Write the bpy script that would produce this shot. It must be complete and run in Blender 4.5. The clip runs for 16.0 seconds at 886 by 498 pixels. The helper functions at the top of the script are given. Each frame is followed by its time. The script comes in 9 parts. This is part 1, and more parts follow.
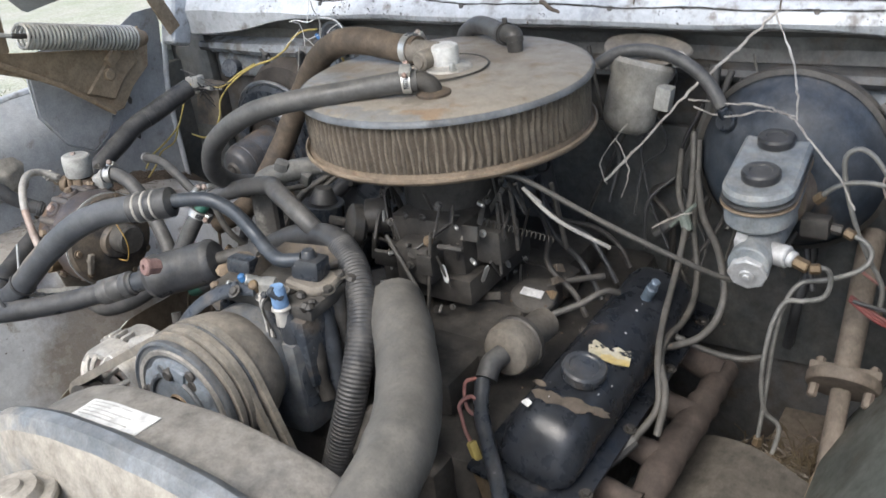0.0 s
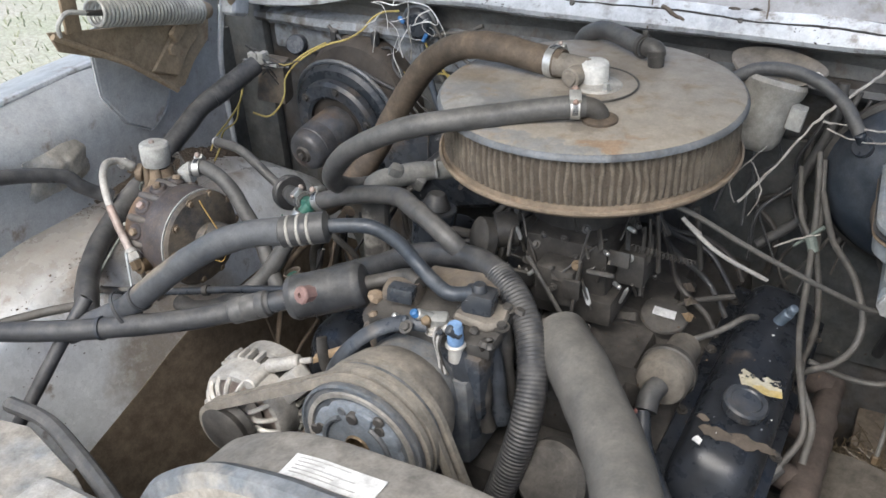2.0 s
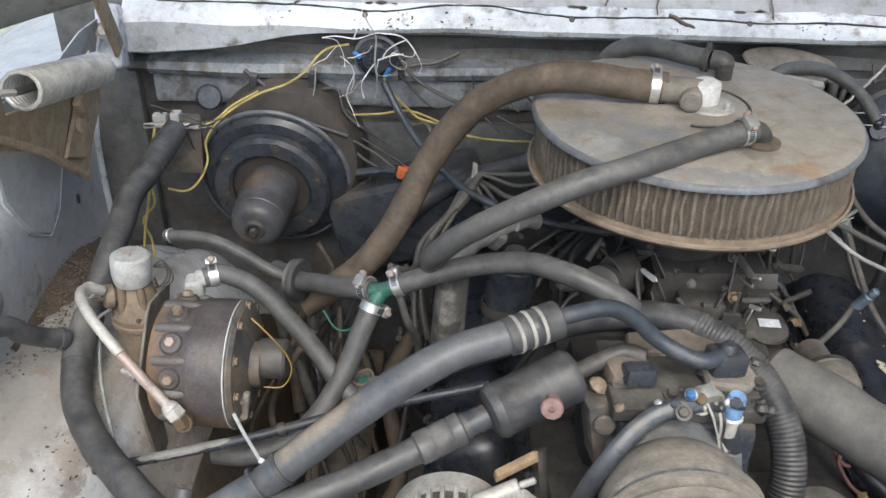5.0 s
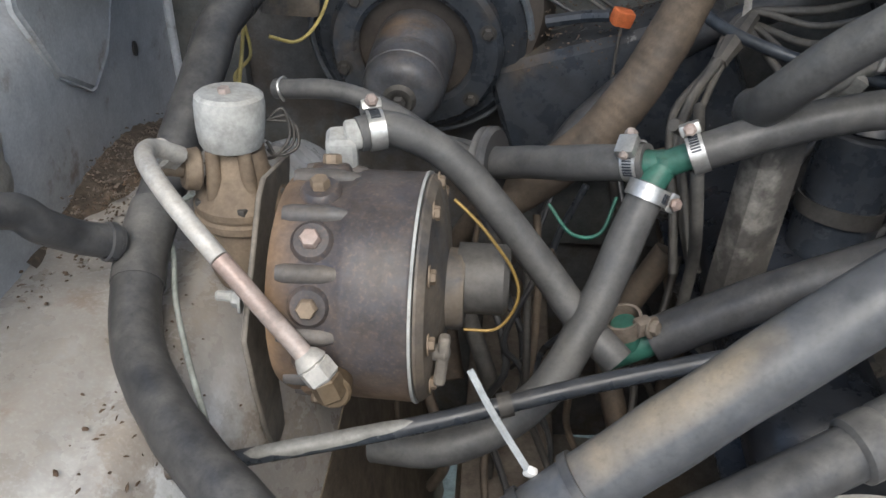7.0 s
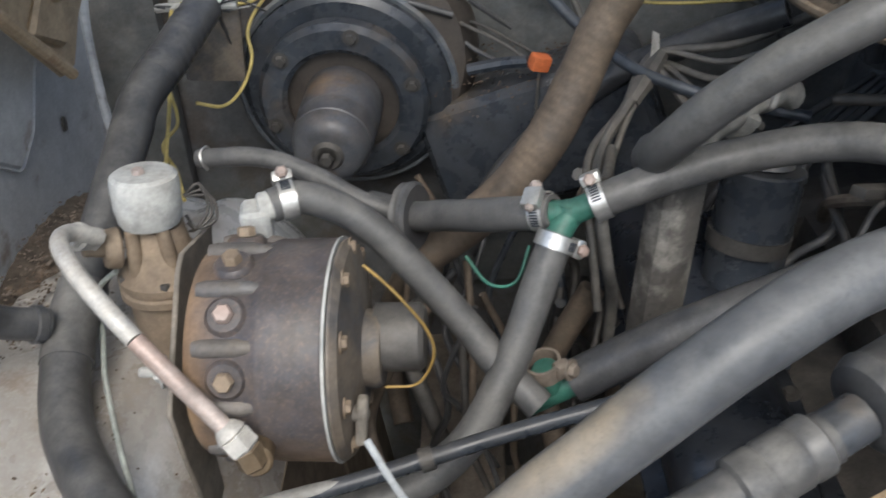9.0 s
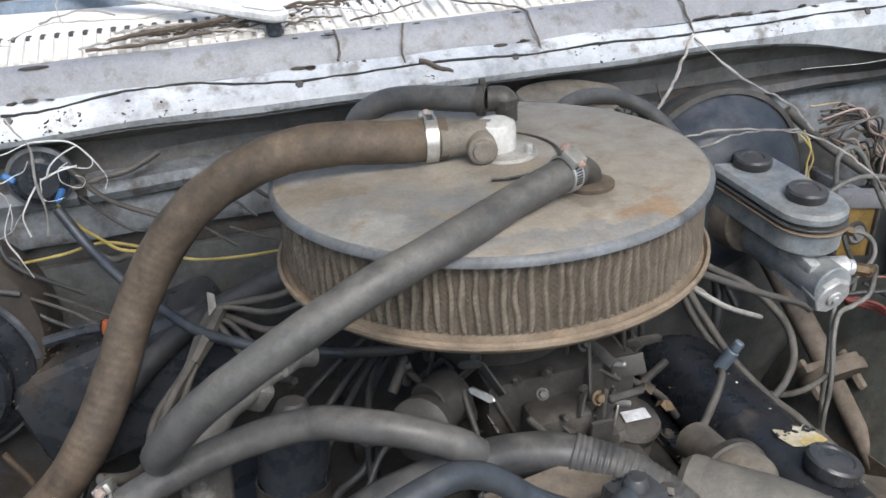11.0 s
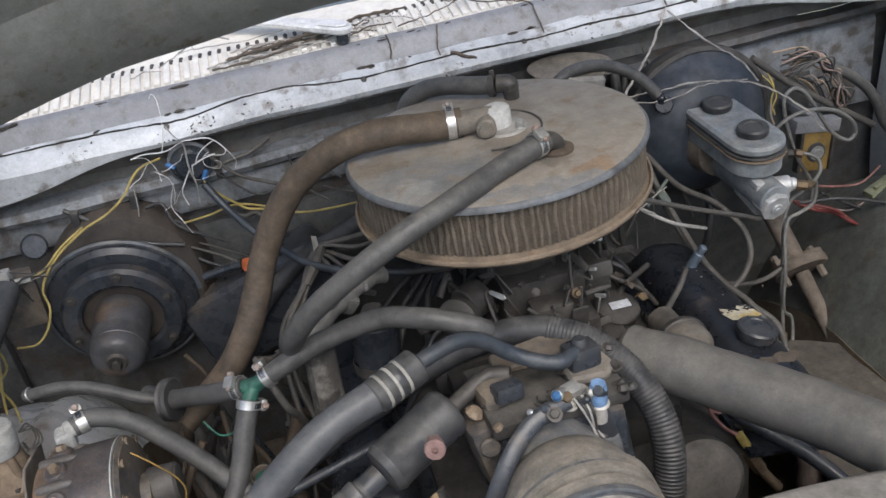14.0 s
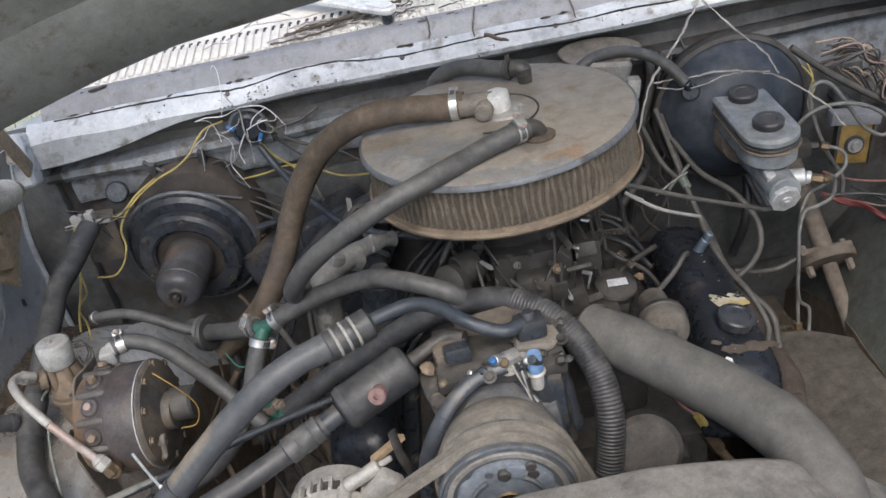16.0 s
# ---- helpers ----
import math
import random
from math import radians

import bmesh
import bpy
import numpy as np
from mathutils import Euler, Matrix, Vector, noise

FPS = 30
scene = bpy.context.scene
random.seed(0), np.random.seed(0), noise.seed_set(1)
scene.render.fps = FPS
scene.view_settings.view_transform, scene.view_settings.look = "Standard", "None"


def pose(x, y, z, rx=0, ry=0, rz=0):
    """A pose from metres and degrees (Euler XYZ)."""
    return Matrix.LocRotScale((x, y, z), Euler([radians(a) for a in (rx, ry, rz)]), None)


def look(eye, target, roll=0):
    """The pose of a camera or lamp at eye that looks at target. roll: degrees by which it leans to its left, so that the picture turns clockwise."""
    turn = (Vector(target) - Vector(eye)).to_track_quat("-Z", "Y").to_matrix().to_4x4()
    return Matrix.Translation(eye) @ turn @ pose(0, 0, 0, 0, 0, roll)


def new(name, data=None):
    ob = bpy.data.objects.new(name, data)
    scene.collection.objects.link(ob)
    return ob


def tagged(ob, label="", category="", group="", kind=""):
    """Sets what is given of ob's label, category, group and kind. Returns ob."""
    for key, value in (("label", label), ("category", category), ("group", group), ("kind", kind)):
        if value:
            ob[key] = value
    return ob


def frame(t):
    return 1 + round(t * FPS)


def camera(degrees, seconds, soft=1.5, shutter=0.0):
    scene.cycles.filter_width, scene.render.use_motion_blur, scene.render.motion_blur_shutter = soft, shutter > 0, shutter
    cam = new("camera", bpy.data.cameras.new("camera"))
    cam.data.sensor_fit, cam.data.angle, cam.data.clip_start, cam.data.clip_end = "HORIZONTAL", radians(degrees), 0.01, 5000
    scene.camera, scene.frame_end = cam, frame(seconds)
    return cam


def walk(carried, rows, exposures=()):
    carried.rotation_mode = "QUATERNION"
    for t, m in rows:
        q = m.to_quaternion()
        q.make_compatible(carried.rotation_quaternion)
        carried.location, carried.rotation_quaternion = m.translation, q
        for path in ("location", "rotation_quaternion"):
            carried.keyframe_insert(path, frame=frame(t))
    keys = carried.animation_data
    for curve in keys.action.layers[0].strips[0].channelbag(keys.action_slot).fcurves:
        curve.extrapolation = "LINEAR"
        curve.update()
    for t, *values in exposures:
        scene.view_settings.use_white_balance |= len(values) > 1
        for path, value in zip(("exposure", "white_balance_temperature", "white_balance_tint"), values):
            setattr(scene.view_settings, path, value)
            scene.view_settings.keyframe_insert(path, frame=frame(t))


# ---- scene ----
cam = camera(53.0, 16.0, shutter=0.25)
ROWS = [
    (0.0, 0.6030, -0.8571, 1.4362, 63.42, 6.63, 33.40),
    (0.2, 0.5893, -0.8542, 1.4541, 63.89, 5.10, 33.66),
    (0.5, 0.5659, -0.8595, 1.4720, 63.66, 3.62, 33.69),
    (0.7, 0.5384, -0.8635, 1.4843, 62.27, 2.95, 33.53),
    (1.0, 0.4946, -0.8810, 1.4951, 61.04, 3.57, 32.59),
    (1.2, 0.4613, -0.8971, 1.5073, 60.38, 3.14, 32.81),
    (1.5, 0.4262, -0.9076, 1.5164, 60.03, 2.84, 32.63),
    (1.7, 0.3995, -0.9172, 1.5236, 59.90, 2.62, 31.54),
    (2.0, 0.3476, -0.9240, 1.5456, 58.16, 3.04, 29.37),
    (2.2, 0.3114, -0.9355, 1.5571, 56.86, 2.94, 28.08),
    (2.5, 0.2690, -0.9574, 1.5857, 56.71, 3.23, 26.93),
    (2.7, 0.2410, -0.9665, 1.6025, 56.88, 3.77, 25.84),
    (3.0, 0.1676, -0.9585, 1.5984, 56.41, 4.61, 21.58),
    (3.2, 0.1133, -0.9400, 1.5960, 55.33, 3.57, 15.96),
    (3.5, 0.0331, -0.9449, 1.6086, 55.15, 3.65, 11.82),
    (3.7, -0.0054, -0.9472, 1.6102, 55.06, 3.06, 10.96),
    (5.8, -0.3566, -0.7950, 1.4050, 58.76, -1.43, -1.80),
    (6.0, -0.3703, -0.7480, 1.3590, 57.46, -1.59, -0.49),
    (6.2, -0.3935, -0.7025, 1.3216, 55.95, -0.83, 1.16),
    (6.5, -0.4170, -0.6554, 1.2870, 55.46, 0.14, 3.35),
    (6.7, -0.4272, -0.6353, 1.2719, 55.68, -0.44, 3.73),
    (7.0, -0.4374, -0.6154, 1.2483, 55.97, 0.21, 4.12),
    (7.5, -0.4492, -0.6082, 1.2386, 56.32, 0.88, 4.17),
    (8.0, -0.4520, -0.6053, 1.2395, 55.95, 1.03, 4.04),
    (8.5, -0.4472, -0.6126, 1.2542, 56.57, 1.36, 3.85),
    (9.0, -0.3975, -0.6176, 1.2756, 57.42, 2.71, 0.83),
    (9.2, -0.3721, -0.6196, 1.2908, 58.07, 2.39, -1.32),
    (9.5, -0.3301, -0.6257, 1.3174, 59.11, 2.54, -4.91),
    (10.0, -0.2699, -0.6441, 1.3685, 59.62, -0.01, -11.57),
    (10.2, -0.2338, -0.6448, 1.3781, 60.61, 1.28, -13.61),
    (12.3, -0.2259, -0.6724, 1.4278, 66.90, 2.10, -19.55),
    (12.5, -0.2293, -0.6860, 1.4314, 67.21, 1.67, -18.84),
    (13.0, -0.2378, -0.7327, 1.4434, 67.03, 2.83, -17.61),
    (13.2, -0.2418, -0.7593, 1.4593, 65.88, 3.78, -17.04),
    (13.5, -0.2460, -0.8142, 1.4976, 64.03, 5.46, -15.92),
    (13.7, -0.2420, -0.8677, 1.5277, 62.52, 7.57, -14.57),
    (14.0, -0.2135, -0.9399, 1.5705, 59.33, 9.44, -13.37),
    (14.2, -0.1900, -0.9721, 1.5996, 59.37, 9.29, -11.23),
    (14.5, -0.1356, -1.0054, 1.6151, 60.19, 8.16, -5.65),
    (14.7, -0.0846, -1.0377, 1.6070, 57.52, 9.85, -3.74),
    (15.0, -0.0350, -1.0454, 1.6071, 57.51, 12.26, -3.40),
    (15.2, -0.0150, -1.0400, 1.6147, 57.41, 12.63, -3.21),
    (15.5, -0.0127, -1.0351, 1.6209, 57.64, 11.73, -3.20),
    (15.7, -0.0154, -1.0333, 1.6180, 58.19, 11.72, -3.00),
    (16.0, -0.0140, -1.0466, 1.6071, 58.20, 11.44, -2.13),
]
# the film camera opens up a little while the dark bay fills its picture
EXPOSURES = [(0.0, 1.15, 6500, 8), (1.0, 1.15, 6500, 8), (2.0, 1.1, 6500, 8), (3.0, 0.98, 6500, 8), (3.5, 0.99, 6500, 8), (6.0, 1.12, 6500, 7), (6.5, 1.02, 6500, 7), (8.0, 0.9, 6500, 7), (9.0, 1.06, 6500, 7), (10.0, 1.36, 6500, 7), (12.5, 0.58, 6500, 10), (13.5, 0.54, 6500, 10), (14.5, 0.6, 6500, 10), (16.0, 0.71, 6500, 10)]
walk(cam, [(t, pose(x, y, z, rx, ry, rz)) for t, x, y, z, rx, ry, rz in ROWS], EXPOSURES)

# ---- light: bright overcast day, open bonnet overhead ----
world = bpy.data.worlds.new("world")
scene.world = world
world.use_nodes = True
wn = world.node_tree.nodes
sky = wn.new("ShaderNodeTexSky")
sky.sky_type = "NISHITA"
sky.sun_disc = False
sky.sun_elevation = radians(52)
sky.sun_rotation = radians(175)
sky.air_density = 1.0
sky.dust_density = 2.6
sky.ozone_density = 0.6
wn["Background"].inputs["Strength"].default_value = 0.15
world.node_tree.links.new(sky.outputs[0], wn["Background"].inputs["Color"])
sun_data = bpy.data.lights.new("sun", "SUN")
sun_data.energy = 1.45
sun_data.angle = radians(40)
sun_data.color = (1.0, 0.99, 0.975)
sun_lamp = new("sun", sun_data)
sun_lamp.matrix_world = look((0.5, -5.8, 7.5), (0, 0, 0))

# ---- materials ----
def material(name, base, alt=None, dust=(0.2, 0.172, 0.14), dusty=0.35, rough=0.6, metal=0.0, big=9.0, fine=140.0, bump=0.15,
             rust=0.0, rustcol=(0.12, 0.05, 0.025), top=0.5, chip=None, chips=0.0, spec=0.4, patch=None, zone=None, mottle=1.0, stains=()):
    """Base colour broken by stains, a coat of settled dust (more on faces that look up), rust and chipped spots."""
    m = bpy.data.materials.new(name)
    m.use_nodes = True
    nt = m.node_tree
    n, l = nt.nodes, nt.links
    p = n["Principled BSDF"]
    tc = n.new("ShaderNodeTexCoord")
    oi = n.new("ShaderNodeObjectInfo")
    shift = n.new("ShaderNodeVectorMath")
    shift.operation = "MULTIPLY_ADD"
    l.new(oi.outputs["Random"], shift.inputs[0])
    shift.inputs[1].default_value = (7.3, 3.1, 5.7)
    l.new(tc.outputs["Object"], shift.inputs[2])

    def noisy(scale, detail=5.0, rgh=0.6):
        t = n.new("ShaderNodeTexNoise")
        t.inputs["Scale"].default_value = scale
        t.inputs["Detail"].default_value = detail
        t.inputs["Roughness"].default_value = rgh
        l.new(shift.outputs[0], t.inputs["Vector"])
        return t.outputs["Fac"]

    def ramp(src, a, b):
        r = n.new("ShaderNodeMapRange")
        r.inputs["From Min"].default_value = a
        r.inputs["From Max"].default_value = b
        l.new(src, r.inputs["Value"])
        return r.outputs[0]

    def mathop(op, a, b):
        o = n.new("ShaderNodeMath")
        o.operation = op
        o.use_clamp = True
        for k, v in ((0, a), (1, b)):
            if isinstance(v, (int, float)):
                o.inputs[k].default_value = v
            else:
                l.new(v, o.inputs[k])
        return o.outputs[0]

    def mix(fac, a, b):
        o = n.new("ShaderNodeMix")
        o.data_type = "RGBA"
        if isinstance(fac, (int, float)):
            o.inputs[0].default_value = fac
        else:
            l.new(fac, o.inputs[0])
        for k, v in ((6, a), (7, b)):
            if isinstance(v, tuple):
                o.inputs[k].default_value = (*v, 1)
            else:
                l.new(v, o.inputs[k])
        return o.outputs[2]

    alt = alt or tuple(c * 0.6 for c in base)
    big_n, fine_n, mid_n = noisy(big), noisy(fine, 3.0), noisy(big * 4.3, 6.0, 0.65)
    col = mix(ramp(big_n, 0.35, 0.68), base, alt)
    if chips:
        col = mix(ramp(mid_n, 0.70 - 0.12 * chips, 0.72 - 0.12 * chips), col, chip or (0.5, 0.5, 0.5))
    if patch:
        pcol, pscale, plim = patch
        col = mix(ramp(noisy(pscale, 7.0, 0.62), plim, plim + 0.09), col, pcol)
    if zone:
        zcol, xs, zs = zone
        warp = n.new("ShaderNodeVectorMath")
        warp.operation = "MULTIPLY_ADD"
        wt = n.new("ShaderNodeTexNoise")
        wt.inputs["Scale"].default_value = 45.0
        wt.inputs["Detail"].default_value = 6.0
        l.new(tc.outputs["Object"], wt.inputs["Vector"])
        l.new(wt.outputs["Color"], warp.inputs[0])
        warp.inputs[1].default_value = (0.03, 0.03, 0.03)
        l.new(tc.outputs["Object"], warp.inputs[2])
        zp = n.new("ShaderNodeSeparateXYZ")
        l.new(warp.outputs[0], zp.inputs[0])
        zmask = mathop("MULTIPLY", mathop("MULTIPLY", ramp(zp.outputs["X"], xs[0], xs[1]), ramp(zp.outputs["Z"], zs[0], zs[1])), 0.95)
        if len(xs) == 4:
            zmask = mathop("MULTIPLY", zmask, ramp(zp.outputs["X"], xs[2], xs[3]))
            zg = n.new("ShaderNodeNewGeometry")
            zn = n.new("ShaderNodeSeparateXYZ")
            l.new(zg.outputs["Normal"], zn.inputs[0])
            zmask = mathop("MULTIPLY", zmask, ramp(zn.outputs["Z"], 0.45, 0.95))
        col = mix(zmask, col, zcol)
    if stains:
        swirl = n.new("ShaderNodeTexNoise")
        swirl.inputs["Scale"].default_value = 26.0
        swirl.inputs["Detail"].default_value = 7.0
        swirl.inputs["Roughness"].default_value = 0.66
        l.new(tc.outputs["Object"], swirl.inputs["Vector"])
        drawn = n.new("ShaderNodeVectorMath")
        drawn.operation = "MULTIPLY_ADD"
        l.new(swirl.outputs["Color"], drawn.inputs[0])
        drawn.inputs[1].default_value = (0.09, 0.09, 0.0)
        l.new(tc.outputs["Object"], drawn.inputs[2])
    for (cx, cy), (ex, ey), scol, strong in stains:
        spot = n.new("ShaderNodeVectorMath")
        spot.operation = "MULTIPLY_ADD"
        l.new(drawn.outputs[0], spot.inputs[0])
        spot.inputs[1].default_value = (1 / ex, 1 / ey, 0.0)
        spot.inputs[2].default_value = (-(cx + 0.045) / ex, -(cy + 0.045) / ey, 0.0)
        far = n.new("ShaderNodeVectorMath")
        far.operation = "LENGTH"
        l.new(spot.outputs[0], far.inputs[0])
        col = mix(mathop("MULTIPLY", ramp(far.outputs["Value"], 1.15, 0.75), strong), col, scol)
    if rust:
        rmask = mathop("MULTIPLY", ramp(mid_n, 0.62 - 0.3 * rust, 0.72 - 0.22 * rust), ramp(big_n, 0.3, 0.5))
        col = mix(rmask, col, rustcol)
    geo = n.new("ShaderNodeNewGeometry")
    sep = n.new("ShaderNodeSeparateXYZ")
    l.new(geo.outputs["Normal"], sep.inputs[0])
    up = ramp(sep.outputs["Z"], -0.5, 1.0)
    cover = mathop("ADD", mathop("MULTIPLY", up, top), 1.0 - top)
    dmask = mathop("MULTIPLY", cover, mathop("ADD", mathop("MULTIPLY", ramp(mid_n, 0.36, 0.66), 0.75), 0.25))
    dmask = mathop("MULTIPLY", dmask, min(1.0, dusty * 1.3))
    col = mix(dmask, col, dust)
    col = mix(mathop("MULTIPLY", ramp(fine_n, 0.35, 0.75), 0.22), col, tuple(0.6 * c for c in base))
    grit = noisy(430.0, 2.0, 0.5)
    col = mix(mathop("MULTIPLY", ramp(grit, 0.52, 0.72), 0.10), col, tuple(min(0.8, 1.7 * c + 0.03) for c in base))
    col = mix(mathop("MULTIPLY", ramp(grit, 0.46, 0.28), 0.18), col, tuple(0.35 * c for c in base))
    wear = n.new("ShaderNodeMapRange")
    wear.inputs["From Min"].default_value, wear.inputs["From Max"].default_value = 0.3, 0.7
    wear.inputs["To Min"].default_value, wear.inputs["To Max"].default_value = 1 - 0.42 * mottle, 1 + 0.36 * mottle
    l.new(noisy(42.0, 9.0, 0.74), wear.inputs["Value"])
    hsv = n.new("ShaderNodeHueSaturation")
    l.new(wear.outputs[0], hsv.inputs["Value"])
    l.new(col, hsv.inputs["Color"])
    l.new(hsv.outputs[0], p.inputs["Base Color"])
    gloss = mathop("ADD", mathop("MULTIPLY", dmask, 0.78 - rough), rough)
    l.new(mathop("ADD", gloss, mathop("MULTIPLY", ramp(mid_n, 0.4, 0.7), 0.14)), p.inputs["Roughness"])
    l.new(mathop("MULTIPLY", mathop("SUBTRACT", 1.0, dmask), metal), p.inputs["Metallic"])
    p.inputs["Specular IOR Level"].default_value = spec
    bp = n.new("ShaderNodeBump")
    bp.inputs["Strength"].default_value = bump
    bp.inputs["Distance"].default_value = 0.002
    l.new(mix(0.1, mix(0.35, mid_n, fine_n), grit), bp.inputs["Height"])
    l.new(bp.outputs[0], p.inputs["Normal"])
    return m


DUST = (0.19, 0.162, 0.13)
GREYDUST = (0.23, 0.222, 0.208)
M = {}
M["body"] = material("blue_grey_paint", (0.40, 0.423, 0.445), (0.32, 0.337, 0.354), dust=(0.33, 0.30, 0.265), dusty=0.26, rough=0.25, rust=0.08, rustcol=(0.14, 0.11, 0.085), big=4, bump=0.05, patch=((0.285, 0.30, 0.318), 3.2, 0.58), mottle=0.45)
M["cowl"] = material("pale_blue_paint", (0.52, 0.548, 0.578), (0.38, 0.402, 0.43), dust=(0.40, 0.38, 0.355), dusty=0.2, rough=0.2, rust=0.27, rustcol=(0.10, 0.088, 0.076), big=7, bump=0.12, patch=((0.255, 0.27, 0.292), 5.0, 0.57), mottle=0.5)
M["ledge"] = material("matt_grey_ledge", (0.235, 0.243, 0.262), (0.185, 0.192, 0.208), dust=(0.27, 0.26, 0.25), dusty=0.3, rough=0.4, rust=0.2, rustcol=(0.09, 0.08, 0.07), bump=0.1, mottle=0.4)
M["mudskirt"] = material("caked_mud", (0.15, 0.118, 0.085), (0.10, 0.08, 0.06), dust=(0.2, 0.155, 0.11), dusty=0.5, rough=0.95, bump=0.5)
M["drydirt"] = material("dry_leafy_dirt", (0.085, 0.066, 0.050), (0.045, 0.036, 0.029), dust=(0.12, 0.098, 0.076), dusty=0.4, rough=0.95, bump=0.9, big=40, patch=((0.14, 0.10, 0.07), 60.0, 0.56))
M["grille"] = material("faded_cowl_paint", (0.86, 0.84, 0.80), (0.74, 0.71, 0.66), dust=(0.66, 0.6, 0.5), dusty=0.35, rough=0.45, bump=0.1, mottle=0.4)
M["bonnet"] = material("bonnet_underside", (0.24, 0.248, 0.24), (0.18, 0.186, 0.18), dust=(0.22, 0.205, 0.18), dusty=0.3, rough=0.45, rust=0.2, rustcol=(0.12, 0.08, 0.05), bump=0.08, mottle=0.45)
# zone darkens the flat top, painting in bonnet shade along with settled dust
M["wheelhouse"] = material("worn_primer", (0.70, 0.725, 0.745), (0.61, 0.63, 0.645), dust=(0.42, 0.39, 0.35), dusty=0.10, rough=0.2, big=5, bump=0.03, metal=0.0, spec=0.7, patch=((0.45, 0.42, 0.38), 4.0, 0.64), mottle=0.28, rust=0.06, rustcol=(0.17, 0.12, 0.08), zone=((0.245, 0.218, 0.187), (-9.0, -8.0), (0.176, 0.212)),
                           stains=(((0.058, -0.02), (0.062, 0.14), (0.27, 0.222, 0.17), 0.85), ((-0.035, 0.06), (0.045, 0.10), (0.24, 0.2, 0.16), 0.5), ((-0.03, -0.09), (0.014, 0.05), (0.22, 0.165, 0.11), 0.6)))
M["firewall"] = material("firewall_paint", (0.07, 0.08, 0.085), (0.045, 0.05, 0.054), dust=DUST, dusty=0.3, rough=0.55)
M["black"] = material("black_enamel", (0.020, 0.027, 0.037), (0.036, 0.045, 0.058), dust=(0.16, 0.14, 0.118), dusty=0.24, rough=0.2, top=0.8, bump=0.16, chips=0.10, chip=(0.22, 0.23, 0.24), patch=((0.085, 0.07, 0.056), 9.0, 0.60))
M["valve"] = material("black_chipped_enamel", (0.012, 0.015, 0.021), (0.02, 0.025, 0.033), dust=(0.09, 0.08, 0.07), dusty=0.12, rough=0.22, chips=0.1, chip=(0.3, 0.32, 0.34), top=0.7, big=12, bump=0.2, patch=((0.10, 0.08, 0.063), 11.0, 0.63))
M["bluesteel"] = material("dusty_blue_steel", (0.10, 0.125, 0.155), (0.055, 0.066, 0.08), dust=(0.25, 0.225, 0.19), dusty=0.55, rough=0.32, metal=0.3, top=0.6, bump=0.1, big=14)
M["rubber"] = material("dusty_rubber", (0.046, 0.047, 0.050), (0.076, 0.076, 0.077), dust=(0.20, 0.189, 0.17), dusty=0.45, rough=0.31, big=12, bump=0.06, top=0.85, mottle=0.85)
M["rubber_dark"] = material("dark_rubber", (0.024, 0.026, 0.031), (0.042, 0.044, 0.049), dust=(0.175, 0.166, 0.15), dusty=0.42, rough=0.26, big=12, bump=0.06, top=0.88, mottle=0.8)
M["rubber_brown"] = material("mud_stained_rubber", (0.052, 0.043, 0.036), (0.085, 0.066, 0.048), dust=(0.19, 0.142, 0.1), dusty=0.6, rough=0.6, big=10, top=0.65, bump=0.08)
M["rubber_grey"] = material("grey_dusty_rubber", (0.072, 0.073, 0.075), (0.054, 0.055, 0.056), dust=(0.19, 0.18, 0.163), dusty=0.45, rough=0.36, big=12, bump=0.06, top=0.85, mottle=0.8)
M["lid"] = material("dusty_painted_lid", (0.30, 0.268, 0.228), (0.262, 0.242, 0.215), dust=(0.335, 0.295, 0.24), dusty=0.34, rough=0.34, big=8, rust=0.22, rustcol=(0.21, 0.155, 0.105), bump=0.06, mottle=0.5,
                     stains=(((-0.105, -0.080), (0.078, 0.052), (0.165, 0.182, 0.203), 0.8), ((-0.045, -0.088), (0.055, 0.034), (0.13, 0.148, 0.172), 0.75), ((-0.125, -0.098), (0.03, 0.02), (0.36, 0.36, 0.35), 0.5),
                             ((-0.02, -0.160), (0.11, 0.014), (0.15, 0.172, 0.20), 0.8), ((-0.140, -0.012), (0.032, 0.026), (0.155, 0.125, 0.098), 0.75), ((0.065, -0.138), (0.030, 0.013), (0.25, 0.135, 0.062), 0.8),
                             ((0.10, -0.115), (0.012, 0.008), (0.24, 0.135, 0.068), 0.6), ((0.006, -0.045), (0.036, 0.024), (0.105, 0.09, 0.075), 0.65), ((0.038, -0.100), (0.023, 0.020), (0.085, 0.073, 0.062), 0.75), ((0.02, 0.06), (0.05, 0.03), (0.20, 0.17, 0.14), 0.5)))
M["pan"] = material("mud_brown_pan", (0.215, 0.165, 0.118), (0.15, 0.115, 0.084), dust=(0.275, 0.222, 0.165), dusty=0.6, rough=0.65, bump=0.15, rust=0.2, rustcol=(0.17, 0.09, 0.045))
M["filter"] = material("sooty_shaded_paper", (0.092, 0.077, 0.063), (0.066, 0.057, 0.048), dust=(0.135, 0.108, 0.08), dusty=0.5, rough=0.95, big=16, top=0.0)
M["alu"] = material("dull_aluminium", (0.52, 0.51, 0.485), (0.40, 0.39, 0.365), dust=(0.33, 0.29, 0.235), dusty=0.45, rough=0.4, metal=0.35, bump=0.1)
M["zinc"] = material("bright_plated_steel", (0.62, 0.62, 0.60), (0.5, 0.5, 0.48), dust=DUST, dusty=0.2, rough=0.28, metal=0.85)
M["shiny"] = material("worn_bright_metal", (0.66, 0.66, 0.65), (0.52, 0.52, 0.5), dusty=0.22, rough=0.27, metal=0.85)
